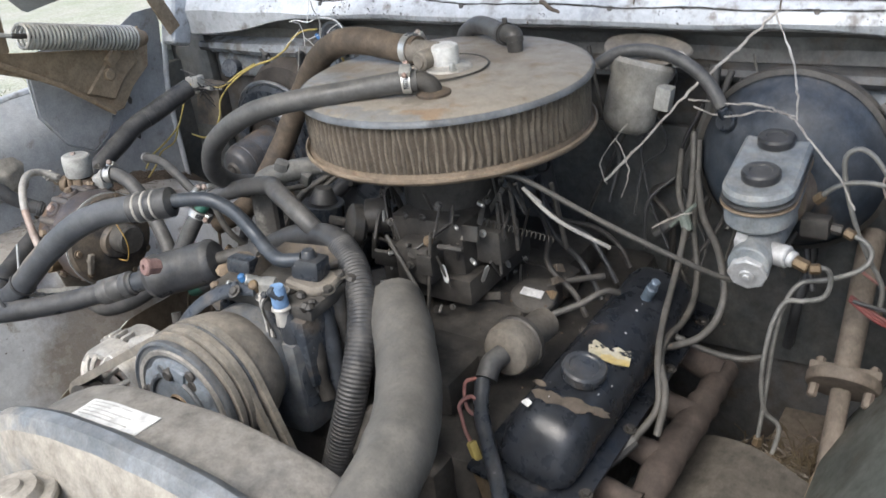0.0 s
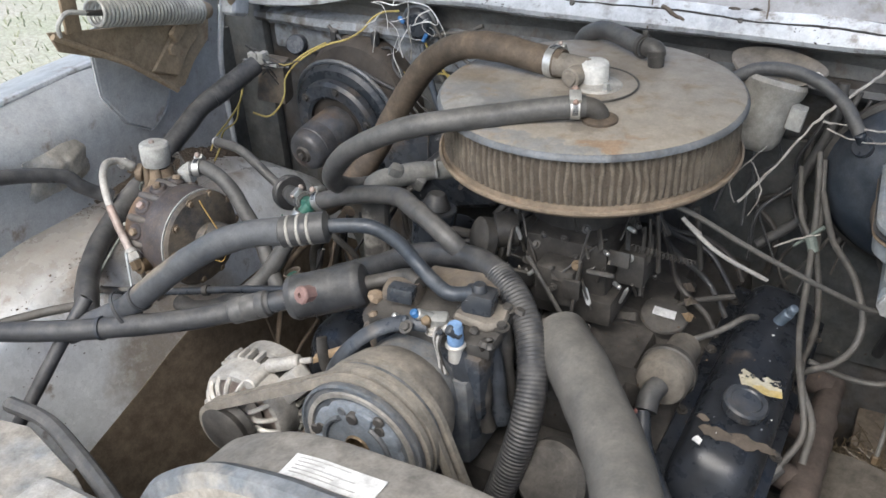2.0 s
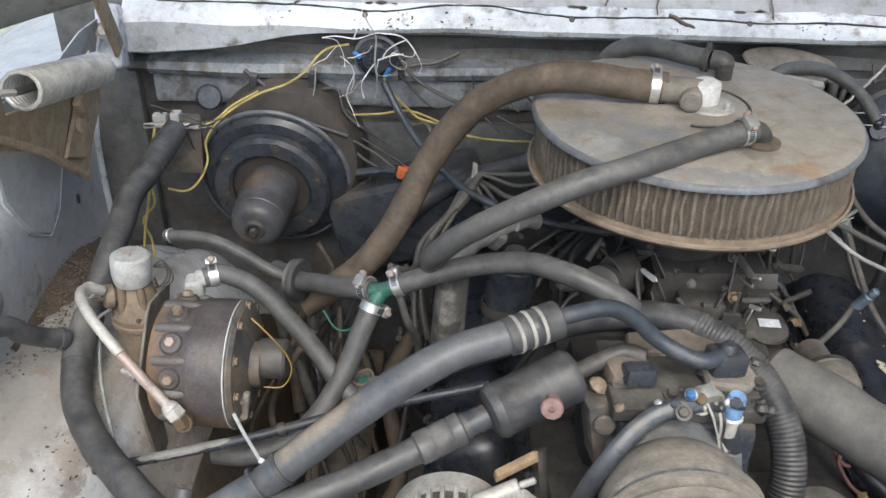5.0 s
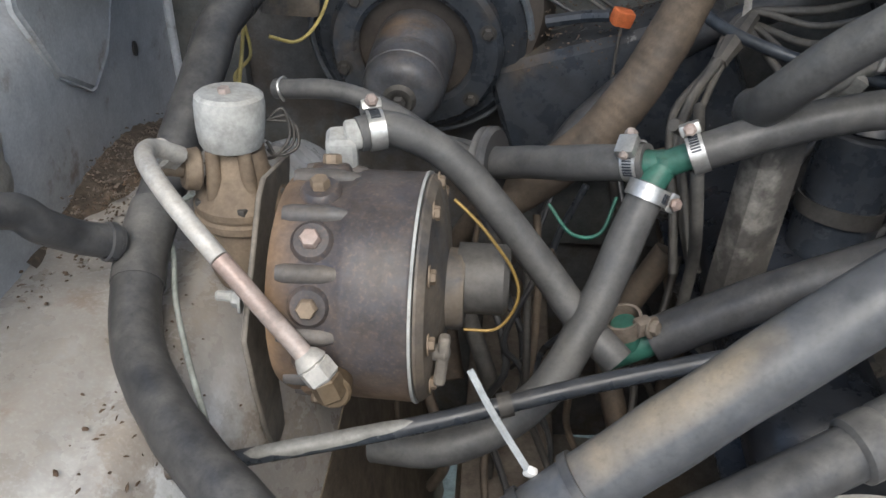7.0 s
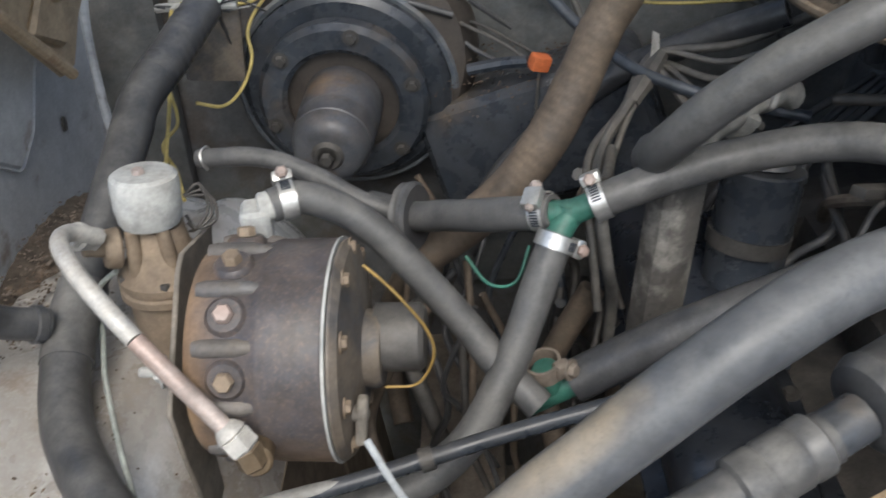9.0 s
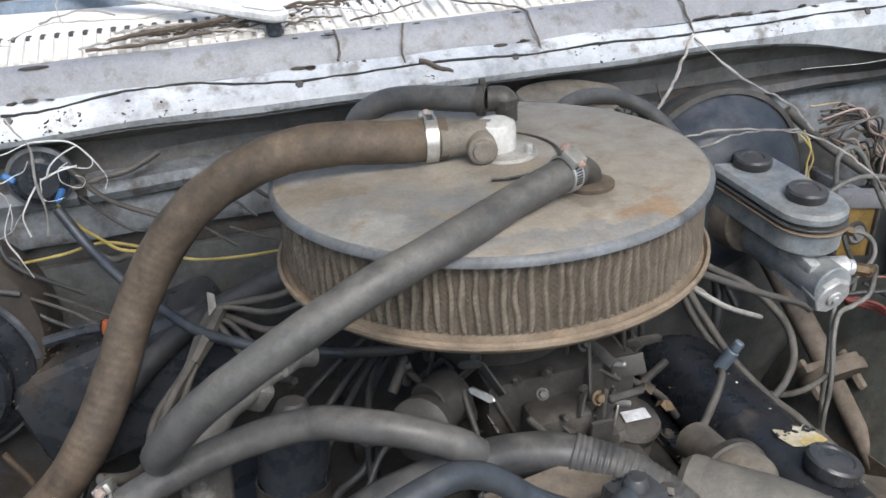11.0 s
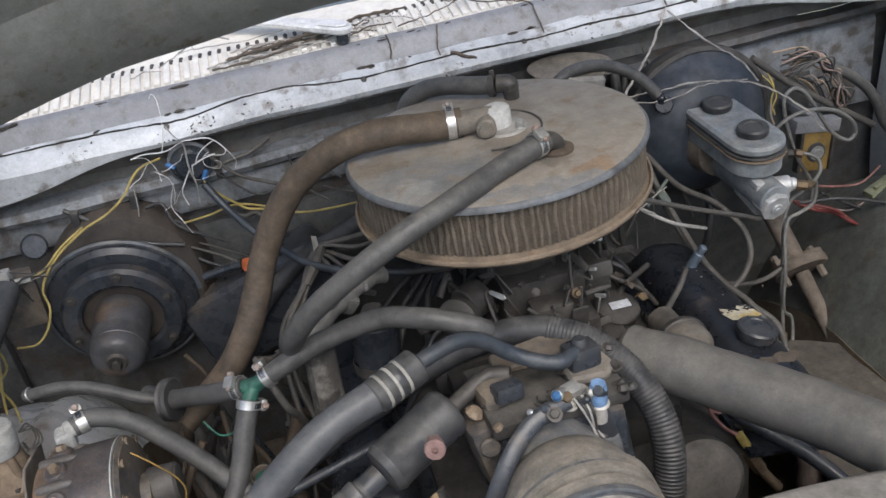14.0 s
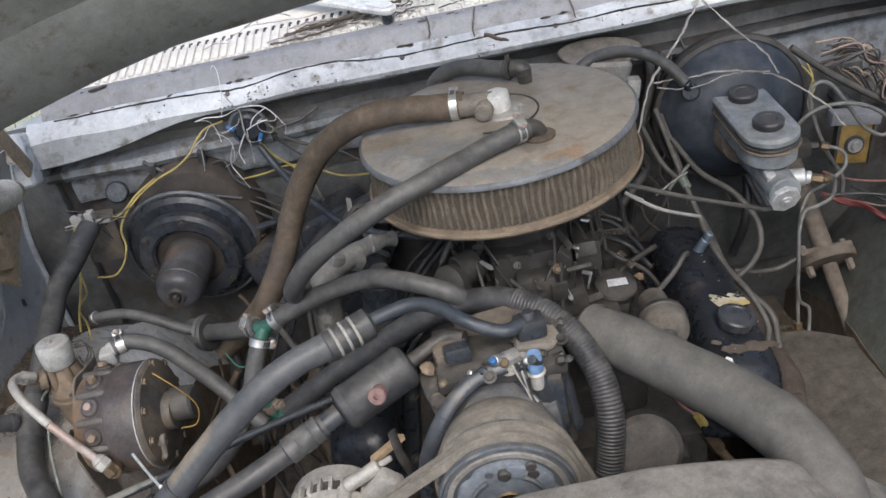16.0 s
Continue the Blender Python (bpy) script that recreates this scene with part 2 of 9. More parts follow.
M["cast"] = material("dirty_cast_metal", (0.068, 0.066, 0.064), (0.036, 0.035, 0.034), dust=(0.165, 0.148, 0.127), dusty=0.42, rough=0.4, metal=0.35, bump=0.4, top=0.75)
M["grime"] = material("oily_grime", (0.028, 0.027, 0.026), (0.046, 0.043, 0.040), dust=(0.13, 0.117, 0.102), dusty=0.42, rough=0.36, bump=0.5, big=18)
M["tan"] = material("tan_muddy_casting", (0.19, 0.14, 0.096), (0.125, 0.094, 0.067), dust=(0.25, 0.2, 0.146), dusty=0.5, rough=0.6, metal=0.0, bump=0.2)
M["reg"] = material("scorched_casting", (0.235, 0.150, 0.086), (0.155, 0.100, 0.062), dust=(0.24, 0.172, 0.11), dusty=0.14, rough=0.36, big=14, top=0.3, bump=0.2, zone=((0.036, 0.042, 0.055), (-0.016, 0.006), (0.040, 0.085)), patch=((0.10, 0.075, 0.055), 14.0, 0.58))
M["rusty"] = material("rusted_iron", (0.165, 0.132, 0.105), (0.11, 0.088, 0.07), dust=(0.215, 0.19, 0.158), dusty=0.5, rough=0.8, bump=0.4)
M["rustpink"] = material("flaking_manifold_rust", (0.078, 0.058, 0.049), (0.045, 0.036, 0.032), dust=(0.115, 0.096, 0.083), dusty=0.45, rough=0.9, bump=0.8, big=14)
M["copper"] = material("worn_copper", (0.33, 0.215, 0.175), (0.42, 0.37, 0.34), dust=GREYDUST, dusty=0.25, rough=0.45, metal=0.3)
M["brass"] = material("tarnished_brass", (0.17, 0.115, 0.06), (0.12, 0.085, 0.05), dusty=0.4, rough=0.45, metal=0.6)
M["capwhite"] = material("chalky_zinc_cap", (0.42, 0.43, 0.42), (0.34, 0.35, 0.345), dust=(0.33, 0.30, 0.25), dusty=0.4, rough=0.6, bump=0.1)
M["mc"] = material("blue_grey_casting", (0.27, 0.31, 0.345), (0.2, 0.23, 0.255), dust=(0.33, 0.31, 0.275), dusty=0.6, rough=0.45, metal=0.2, bump=0.12)
M["label"] = material("white_paper_label", (0.74, 0.74, 0.73), (0.68, 0.68, 0.66), dusty=0.08, rough=0.7)
M["yellowlabel"] = material("torn_yellow_label", (0.55, 0.40, 0.12), (0.6, 0.55, 0.40), dusty=0.15, rough=0.6, chips=0.6, chip=(0.03, 0.03, 0.03), big=30)
M["yellow"] = material("yellow_wire", (0.50, 0.39, 0.11), (0.40, 0.32, 0.10), dusty=0.3, rough=0.5)
M["red"] = material("red_wire", (0.20, 0.025, 0.025), (0.14, 0.03, 0.03), dusty=0.3, rough=0.5)
M["redplug"] = material("faded_red_plug", (0.19, 0.10, 0.095), (0.25, 0.155, 0.145), dusty=0.35, rough=0.6)
M["green"] = material("green_plastic", (0.012, 0.12, 0.085), (0.02, 0.09, 0.07), dusty=0.15, rough=0.4)
M["orange"] = material("orange_plastic", (0.62, 0.14, 0.04), (0.55, 0.16, 0.06), dusty=0.12, rough=0.5)
M["blue"] = material("light_blue_plastic", (0.17, 0.31, 0.55), (0.2, 0.34, 0.55), dusty=0.2, rough=0.45)
M["bluestrip"] = material("blue_trim_rubber", (0.15, 0.2, 0.26), (0.10, 0.15, 0.21), dusty=0.2, rough=0.5)
M["wire"] = material("grey_wire", (0.085, 0.084, 0.08), (0.055, 0.054, 0.052), dusty=0.3, rough=0.5)
M["twine"] = material("frayed_white_thread", (0.36, 0.355, 0.34), (0.27, 0.26, 0.245), dusty=0.2, rough=0.8)
M["twig"] = material("dry_twig_bark", (0.11, 0.085, 0.065), (0.07, 0.055, 0.045), dusty=0.3, rough=0.9, bump=0.5)
M["paletwig"] = material("bleached_twig", (0.50, 0.475, 0.44), (0.27, 0.245, 0.22), dusty=0.15, rough=0.9, big=40)
M["leaf"] = material("dead_leaf", (0.085, 0.05, 0.028), (0.055, 0.035, 0.022), dusty=0.2, rough=0.8)
M["wood"] = material("raw_wood_chip", (0.42, 0.30, 0.18), (0.33, 0.235, 0.14), dusty=0.25, rough=0.8)
M["wiper"] = material("white_wiper_arm", (0.82, 0.82, 0.81), (0.7, 0.7, 0.7), dusty=0.1, rough=0.4)
M["ground"] = material("dry_gravel_earth", (0.42, 0.40, 0.33), (0.27, 0.31, 0.19), dust=(0.48, 0.455, 0.39), dusty=0.4, rough=0.95, big=1.6, fine=60, bump=0.8)
M["straw"] = material("straw", (0.15, 0.115, 0.07), (0.06, 0.045, 0.03), dusty=0.05, rough=0.3)
M["grass"] = material("dry_grass", (0.23, 0.26, 0.155), (0.28, 0.28, 0.19), dusty=0.1, rough=0.9)
M["glass"] = material("dusty_windscreen", (0.10, 0.12, 0.13), (0.14, 0.16, 0.17), dust=(0.4, 0.39, 0.37), dusty=0.5, rough=0.15)
M["belt"] = material("fan_belt_rubber", (0.20, 0.185, 0.16), (0.14, 0.13, 0.115), dust=(0.30, 0.26, 0.205), dusty=0.5, rough=0.75)
M["springsteel"] = material("spring_steel", (0.52, 0.52, 0.5), (0.4, 0.4, 0.38), dust=(0.36, 0.325, 0.275), dusty=0.4, rough=0.36, metal=0.5)
M["hinge"] = material("mud_brown_hinge", (0.30, 0.225, 0.15), (0.22, 0.168, 0.115), dust=(0.36, 0.285, 0.20), dusty=0.5, rough=0.65, rust=0.2)
M["wire2"] = material("grey_steel_line", (0.24, 0.24, 0.228), (0.16, 0.16, 0.152), dust=(0.24, 0.225, 0.195), dusty=0.4, rough=0.45, metal=0.3)
M["wire3"] = material("pale_green_wire", (0.30, 0.33, 0.30), (0.24, 0.26, 0.24), dusty=0.3, rough=0.6)
M["greyclip"] = material("grey_green_plastic", (0.16, 0.20, 0.18), (0.12, 0.15, 0.14), dusty=0.3, rough=0.5)
M["alu2"] = material("flaking_grey_pipe", (0.05, 0.05, 0.05), (0.075, 0.072, 0.068), dusty=0.3, rough=0.5, patch=((0.26, 0.25, 0.228), 16.0, 0.56), bump=0.3)
M["cupgrey"] = material("dusty_grey_plastic", (0.13, 0.12, 0.105), (0.09, 0.085, 0.075), dusty=0.5, rough=0.65)
M["highlightwhite"] = material("painted_highlight", (0.9, 0.9, 0.9), (0.85, 0.85, 0.85), dusty=0.0, rough=0.35, metal=0.4)
M["redwire"] = material("faded_red_wire", (0.28, 0.09, 0.075), (0.33, 0.17, 0.15), dusty=0.3, rough=0.6)
M["bluecap"] = material("blue_splice_plastic", (0.04, 0.16, 0.42), (0.05, 0.18, 0.4), dusty=0.1, rough=0.4)
M["tiegrey"] = material("grey_plastic_tie", (0.33, 0.35, 0.36), (0.28, 0.30, 0.31), dusty=0.2, rough=0.5)
M["brass2"] = material("golden_plate", (0.36, 0.23, 0.06), (0.28, 0.18, 0.06), dusty=0.2, rough=0.45, metal=0.4)
M["greenish"] = material("yellow_green_plastic", (0.30, 0.315, 0.19), (0.24, 0.25, 0.16), dusty=0.35, rough=0.45)
M["bluepipe"] = material("blue_black_pipe", (0.030, 0.040, 0.055), (0.045, 0.055, 0.07), dust=(0.17, 0.165, 0.155), dusty=0.25, rough=0.3, metal=0.2)
M["shroud"] = material("dusty_grey_black_plastic", (0.2, 0.19, 0.175), (0.125, 0.125, 0.124), dust=(0.31, 0.285, 0.25), dusty=0.65, rough=0.5, big=6, bump=0.1)
M["tanflake"] = material("flaking_tan_dirt", (0.33, 0.305, 0.265), (0.25, 0.235, 0.21), dust=(0.36, 0.325, 0.275), dusty=0.35, rough=0.75, big=7, patch=((0.2, 0.222, 0.24), 5.0, 0.5))
M["greycan"] = material("dim_grey_can", (0.21, 0.215, 0.21), (0.15, 0.152, 0.15), dust=(0.26, 0.24, 0.21), dusty=0.5, rough=0.4, metal=0.2, bump=0.1)
M["browncase"] = material("muddy_dark_case", (0.032, 0.030, 0.029), (0.05, 0.042, 0.036), dust=(0.13, 0.105, 0.082), dusty=0.35, rough=0.5, top=0.8)
M["bluefit"] = material("blue_grey_plated", (0.16, 0.22, 0.29), (0.12, 0.15, 0.19), dusty=0.25, rough=0.35, metal=0.4)
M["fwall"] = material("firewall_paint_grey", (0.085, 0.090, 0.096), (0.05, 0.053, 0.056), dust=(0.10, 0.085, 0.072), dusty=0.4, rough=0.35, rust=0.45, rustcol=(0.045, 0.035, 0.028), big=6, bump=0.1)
M["lidrim"] = material("chipped_blue_rim", (0.135, 0.152, 0.175), (0.085, 0.097, 0.115), dust=(0.22, 0.198, 0.168), dusty=0.3, rough=0.35, big=20, bump=0.1, patch=((0.06, 0.068, 0.08), 22.0, 0.55))
M["pleat"] = material("dusty_pleat_edge", (0.165, 0.142, 0.115), (0.125, 0.108, 0.09), dust=(0.205, 0.172, 0.135), dusty=0.5, rough=0.9, big=22, top=0.0, patch=((0.095, 0.088, 0.08), 12.0, 0.55))
M["slaterib"] = material("slate_paint", (0.07, 0.075, 0.085), (0.10, 0.095, 0.09), dust=(0.19, 0.145, 0.1), dusty=0.4, rough=0.45)
M["shroudridge"] = material("scuffed_blue_grey_plastic", (0.16, 0.182, 0.205), (0.105, 0.118, 0.132), dust=(0.26, 0.25, 0.235), dusty=0.4, rough=0.35, big=9, bump=0.1, patch=((0.3, 0.28, 0.245), 12.0, 0.56))
M["clutch"] = material("worn_clutch_steel", (0.24, 0.285, 0.335), (0.155, 0.182, 0.215), dust=(0.33, 0.31, 0.28), dusty=0.35, rough=0.32, metal=0.3, big=18, bump=0.1)
M["rimpale"] = material("bare_pulley_rim", (0.42, 0.40, 0.37), (0.30, 0.29, 0.27), dust=(0.33, 0.29, 0.23), dusty=0.4, rough=0.4, metal=0.35)
M["scuff"] = material("tan_scuff", (0.24, 0.2, 0.145), (0.16, 0.14, 0.11), dust=(0.16, 0.15, 0.13), dusty=0.5, rough=0.6, big=25, patch=((0.07, 0.07, 0.07), 40.0, 0.52))
M["duststeel"] = material("dust_caked_steel", (0.2, 0.178, 0.15), (0.13, 0.12, 0.108), dust=(0.28, 0.245, 0.2), dusty=0.5, rough=0.6, bump=0.15, big=16)
M["dirtpad"] = material("dusty_brown_felt", (0.092, 0.082, 0.069), (0.056, 0.051, 0.044), dust=(0.14, 0.124, 0.103), dusty=0.45, rough=0.95, bump=0.6, big=9)
M["capbright"] = material("white_metal_cap", (0.80, 0.80, 0.78), (0.68, 0.68, 0.66), dusty=0.1, rough=0.3, metal=0.25, bump=0.05)
M["dirtclump"] = material("dark_dirt_clump", (0.055, 0.045, 0.038), (0.035, 0.03, 0.026), dust=(0.1, 0.085, 0.07), dusty=0.3, rough=0.95, bump=0.8, big=60)
M["rubber_scuffed"] = material("scuffed_dusty_rubber", (0.052, 0.057, 0.066), (0.078, 0.083, 0.092), dust=(0.188, 0.184, 0.177), dusty=0.38, rough=0.27, big=12, bump=0.06, top=0.88, mottle=0.7, zone=((0.40, 0.315, 0.205), (-0.192, -0.176, -0.112, -0.132), (-1.0, -0.9)))
M["motorgrey"] = material("dull_motor_can", (0.088, 0.10, 0.118), (0.05, 0.056, 0.066), dust=(0.20, 0.152, 0.108), dusty=0.34, rough=0.3, metal=0.25, top=0.8, bump=0.15, big=14, patch=((0.14, 0.095, 0.062), 10.0, 0.57), chips=0.08, chip=(0.3, 0.3, 0.29))
M["booster"] = material("blue_black_booster", (0.04, 0.056, 0.078), (0.024, 0.032, 0.045), dust=(0.13, 0.122, 0.112), dusty=0.4, rough=0.34, metal=0.1, top=0.8, bump=0.08, big=10, patch=((0.12, 0.088, 0.064), 7.0, 0.55))
M["meshwire"] = material("rusty_fine_wire", (0.095, 0.08, 0.064), (0.065, 0.054, 0.043), dust=(0.17, 0.138, 0.1), dusty=0.5, rough=0.7)
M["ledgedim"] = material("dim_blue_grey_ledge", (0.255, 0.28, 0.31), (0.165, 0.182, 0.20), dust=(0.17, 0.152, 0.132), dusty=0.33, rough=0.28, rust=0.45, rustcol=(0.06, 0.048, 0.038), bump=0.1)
M["undercowl"] = material("shaded_grimy_paint", (0.115, 0.117, 0.115), (0.075, 0.075, 0.072), dust=(0.15, 0.13, 0.11), dusty=0.4, rough=0.45, big=8, bump=0.1, rust=0.25, rustcol=(0.07, 0.05, 0.038))
M["seamdark"] = material("black_open_seam", (0.02, 0.019, 0.018), (0.03, 0.028, 0.026), dust=(0.06, 0.05, 0.042), dusty=0.2, rough=0.8)
M["agedlabel"] = material("aged_yellow_paper", (0.50, 0.44, 0.28), (0.58, 0.56, 0.48), dusty=0.25, rough=0.6, big=40, chips=0.4, chip=(0.05, 0.05, 0.06))
M["canlight"] = material("dusty_light_can", (0.34, 0.335, 0.315), (0.24, 0.235, 0.22), dust=(0.36, 0.325, 0.275), dusty=0.5, rough=0.4, metal=0.15, bump=0.1)
M["oildust"] = material("oily_brown_dust", (0.115, 0.092, 0.072), (0.07, 0.058, 0.047), dust=(0.15, 0.125, 0.1), dusty=0.4, rough=0.7, big=40, bump=0.4)
M["rubber_rad"] = material("grey_faded_rubber", (0.115, 0.112, 0.103), (0.085, 0.083, 0.078), dust=(0.205, 0.19, 0.167), dusty=0.5, rough=0.46, big=12, bump=0.06, top=0.85, mottle=0.5)
M["greenpanel"] = material("grey_green_panel", (0.135, 0.148, 0.133), (0.085, 0.094, 0.085), dust=(0.19, 0.178, 0.15), dusty=0.3, rough=0.28, big=6, bump=0.08, patch=((0.06, 0.065, 0.058), 7.0, 0.57), rust=0.2, rustcol=(0.07, 0.05, 0.035))
M["brightalu"] = material("bare_cast_aluminium", (0.66, 0.67, 0.68), (0.52, 0.53, 0.54), dust=(0.38, 0.36, 0.32), dusty=0.3, rough=0.3, metal=0.45, bump=0.15)
M["oilytan"] = material("oil_streaked_casting", (0.15, 0.12, 0.09), (0.06, 0.058, 0.058), dust=(0.22, 0.18, 0.135), dusty=0.4, rough=0.42, big=22, bump=0.3, patch=((0.028, 0.034, 0.045), 18.0, 0.5))

# ---- shape tools ----
def finish(bm, sharp=35.0):
    me = bpy.data.meshes.new("mesh")
    bm.normal_update()
    bm.to_mesh(me)
    bm.free()
    me.polygons.foreach_set("use_smooth", [True] * len(me.polygons))
    me.set_sharp_from_angle(angle=radians(sharp))
    return me


def origin(ob):
    v = Vector()
    while ob:
        v += ob.location
        ob = ob.parent
    return v


def thing(name, at, label, category, group="", kind=""):
    """An empty at the base of a thing; its parts are given in place."""
    ob = new(name)
    ob.empty_display_size = 0.02
    ob.location = at
    return tagged(ob, label, category, group, kind)


def part(name, bm, mat, parent=None, label="", sharp=35.0):
    """Links a bmesh, given in place, as one mesh under a thing or a part."""
    if parent:
        bmesh.ops.translate(bm, verts=bm.verts, vec=-origin(parent))
    me = finish(bm, sharp)
    me.materials.append(M[mat])
    ob = new(name, me)
    ob.parent = parent
    return tagged(ob, label)


def alone(name, bm, mat, label, category, group="", kind="", sharp=35.0, at=None):
    """A thing of one mesh, with its origin at its middle."""
    if at is None:
        at = sum((v.co for v in bm.verts), Vector()) / max(1, len(bm.verts))
    bmesh.ops.translate(bm, verts=bm.verts, vec=-Vector(at))
    me = finish(bm, sharp)
    me.materials.append(M[mat])
    ob = new(name, me)
    ob.location = at
    return tagged(ob, label, category, group, kind)


def join(*bms):
    out = bms[0]
    for b in bms[1:]:
        me = bpy.data.meshes.new("tmp")
        b.to_mesh(me)
        b.free()
        out.from_mesh(me)
        bpy.data.meshes.remove(me)
    return out


def aim(a, b):
    """A pose at a whose z axis points to b."""
    a, b = Vector(a), Vector(b)
    return Matrix.Translation(a) @ (b - a).to_track_quat("Z", "Y").to_matrix().to_4x4()


def spline(pts, per=8):
    """A smooth curve through the points."""
    p = [Vector(q) for q in pts]
    if len(p) < 3:
        return [p[0].lerp(p[-1], k / per) for k in range(per + 1)]
    p = [2 * p[0] - p[1]] + p + [2 * p[-1] - p[-2]]
    out = []
    for i in range(1, len(p) - 2):
        a, b, c, d = p[i - 1:i + 3]
        for k in range(per):
            t = k / per
            out.append(0.5 * ((2 * b) + (c - a) * t + (2 * a - 5 * b + 4 * c - d) * t * t + (3 * b - a - 3 * c + d) * t ** 3))
    return out + [p[-2]]


def tube(pts, r, segs=14, per=8, smooth=True, hollow=0.0, rad=None, wob=0.0, flat=1.0):
    """A round body swept along a curve. rad(s): a factor on the radius along its length in metres; hollow: depth of the open end."""
    path = spline(pts, per) if smooth else [Vector(q) for q in pts]
    bm = bmesh.new()
    rings, s = [], 0.0
    side = None
    for i, c in enumerate(path):
        d = (path[min(i + 1, len(path) - 1)] - path[max(i - 1, 0)]).normalized()
        if side is None:
            side = d.orthogonal().normalized()
        side = (side - d * side.dot(d)).normalized()
        up = d.cross(side)
        if i:
            s += (c - path[i - 1]).length
        q = r * (rad(s) if rad else 1.0)
        if wob:
            q *= 1 + wob * noise.noise(c * 40)
        rings.append([bm.verts.new(c + side * math.cos(2 * math.pi * k / segs) * q + up * math.sin(2 * math.pi * k / segs) * q * flat) for k in range(segs)])
    for a, b in zip(rings[:-1], rings[1:]):
        for k in range(segs):
            bm.faces.new((a[k], a[(k + 1) % segs], b[(k + 1) % segs], b[k]))
    for ring, e in ((rings[0], 0), (rings[-1], 1)):
        if hollow:
            c = path[0] if e == 0 else path[-1]
            d = ((path[1] - path[0]) if e == 0 else (path[-2] - path[-1])).normalized()
            inner = [bm.verts.new(c + (v.co - c) * 0.72) for v in ring]
            deep = [bm.verts.new(v.co + d * hollow) for v in inner]
            for k in range(segs):
                j = (k + 1) % segs
                bm.faces.new((ring[k], ring[j], inner[j], inner[k]))
                bm.faces.new((inner[k], inner[j], deep[j], deep[k]))
            bm.faces.new(deep)
        else:
            bm.faces.new(ring)
    bmesh.ops.recalc_face_normals(bm, faces=bm.faces)
    return bm


def lathe(profile, m=Matrix(), segs=32, arc=360.0, wave=None):
    """Turns a profile of (radius, height) about the z axis of m."""
    bm = bmesh.new()
    full = arc >= 360
    cols = []
    for k in range(segs if full else segs + 1):
        a = radians(arc) * k / segs
        row = []
        for r, z in profile:
            q = r * (wave(a, z) if wave else 1)
            row.append(bm.verts.new(m @ Vector((q * math.cos(a), q * math.sin(a), z))))
        cols.append(row)
    n = len(cols)
    for k in range(n if full else n - 1):
        a, b = cols[k], cols[(k + 1) % n]
        for i in range(len(profile) - 1):
            bm.faces.new((a[i], b[i], b[i + 1], a[i + 1]))
    if full:
        bmesh.ops.remove_doubles(bm, verts=bm.verts, dist=1e-6)
    bmesh.ops.recalc_face_normals(bm, faces=bm.faces)
    return bm


def cyl(a, b, r, r2=None, segs=24, bev=0.0015):
    """A closed round body from a to b with eased edges."""
    r2 = r if r2 is None else r2
    h = (Vector(b) - Vector(a)).length
    e = min(bev, r * 0.4, r2 * 0.4, h * 0.3)
    return lathe([(0, 0), (r - e, 0), (r, e), (r2, h - e), (r2 - e, h), (0, h)], aim(a, b), segs)


def box(size, m=Matrix(), bev=0.002, taper=1.0, segs=2):
    bm = bmesh.new()
    bmesh.ops.create_cube(bm, size=1)
    for v in bm.verts:
        k = taper if v.co.z > 0 else 1
        v.co = Vector((v.co.x * size[0] * k, v.co.y * size[1] * k, v.co.z * size[2]))
    if bev:
        bmesh.ops.bevel(bm, geom=bm.edges[:] + bm.verts[:], offset=bev, segments=segs, profile=0.6, affect="EDGES")
    bmesh.ops.transform(bm, matrix=m, verts=bm.verts)
    bmesh.ops.recalc_face_normals(bm, faces=bm.faces)
    return bm


def hexhead(c, d, r, h, washer=True):
    """A bolt head at c that points along d."""
    m = aim(c, Vector(c) + Vector(d))
    bm = lathe([(0, 0), (r, 0), (r, h * 0.8), (r * 0.85, h), (0, h)], m, 6)
    if washer:
        bm = join(bm, lathe([(0, 0), (r * 1.5, 0), (r * 1.5, h * 0.25), (0, h * 0.25)], m, 14))
    return bm


def slab(outline, thick, m=Matrix(), bev=0.001):
    """A flat plate with the outline (x, y), rising from z 0 to its thickness in m."""
    bm = bmesh.new()
    f = bm.faces.new([bm.verts.new((x, y, 0)) for x, y in outline])
    ext = bmesh.ops.extrude_face_region(bm, geom=[f])
    bmesh.ops.translate(bm, verts=[v for v in ext["geom"] if isinstance(v, bmesh.types.BMVert)], vec=(0, 0, thick))
    bmesh.ops.recalc_face_normals(bm, faces=bm.faces)
    if bev:
        edges = [e for e in bm.edges if e.calc_face_angle(0) > 0.6]
        bmesh.ops.bevel(bm, geom=edges, offset=bev, segments=1, affect="EDGES")
    bmesh.ops.transform(bm, matrix=m, verts=bm.verts)
    return bm


def sheet(fn, us, vs, thick=0.0015):
    """A bent sheet through fn(u, v), with thickness."""
    bm = bmesh.new()
    g = [[bm.verts.new(fn(u, v)) for v in vs] for u in us]
    for i in range(len(us) - 1):
        for j in range(len(vs) - 1):
            bm.faces.new((g[i][j], g[i + 1][j], g[i + 1][j + 1], g[i][j + 1]))
    bmesh.ops.recalc_face_normals(bm, faces=bm.faces)
    if thick:
        bmesh.ops.solidify(bm, geom=bm.faces[:], thickness=thick)
    return bm


def span(a, b, n):
    return [a + (b - a) * k / n for k in range(n + 1)]


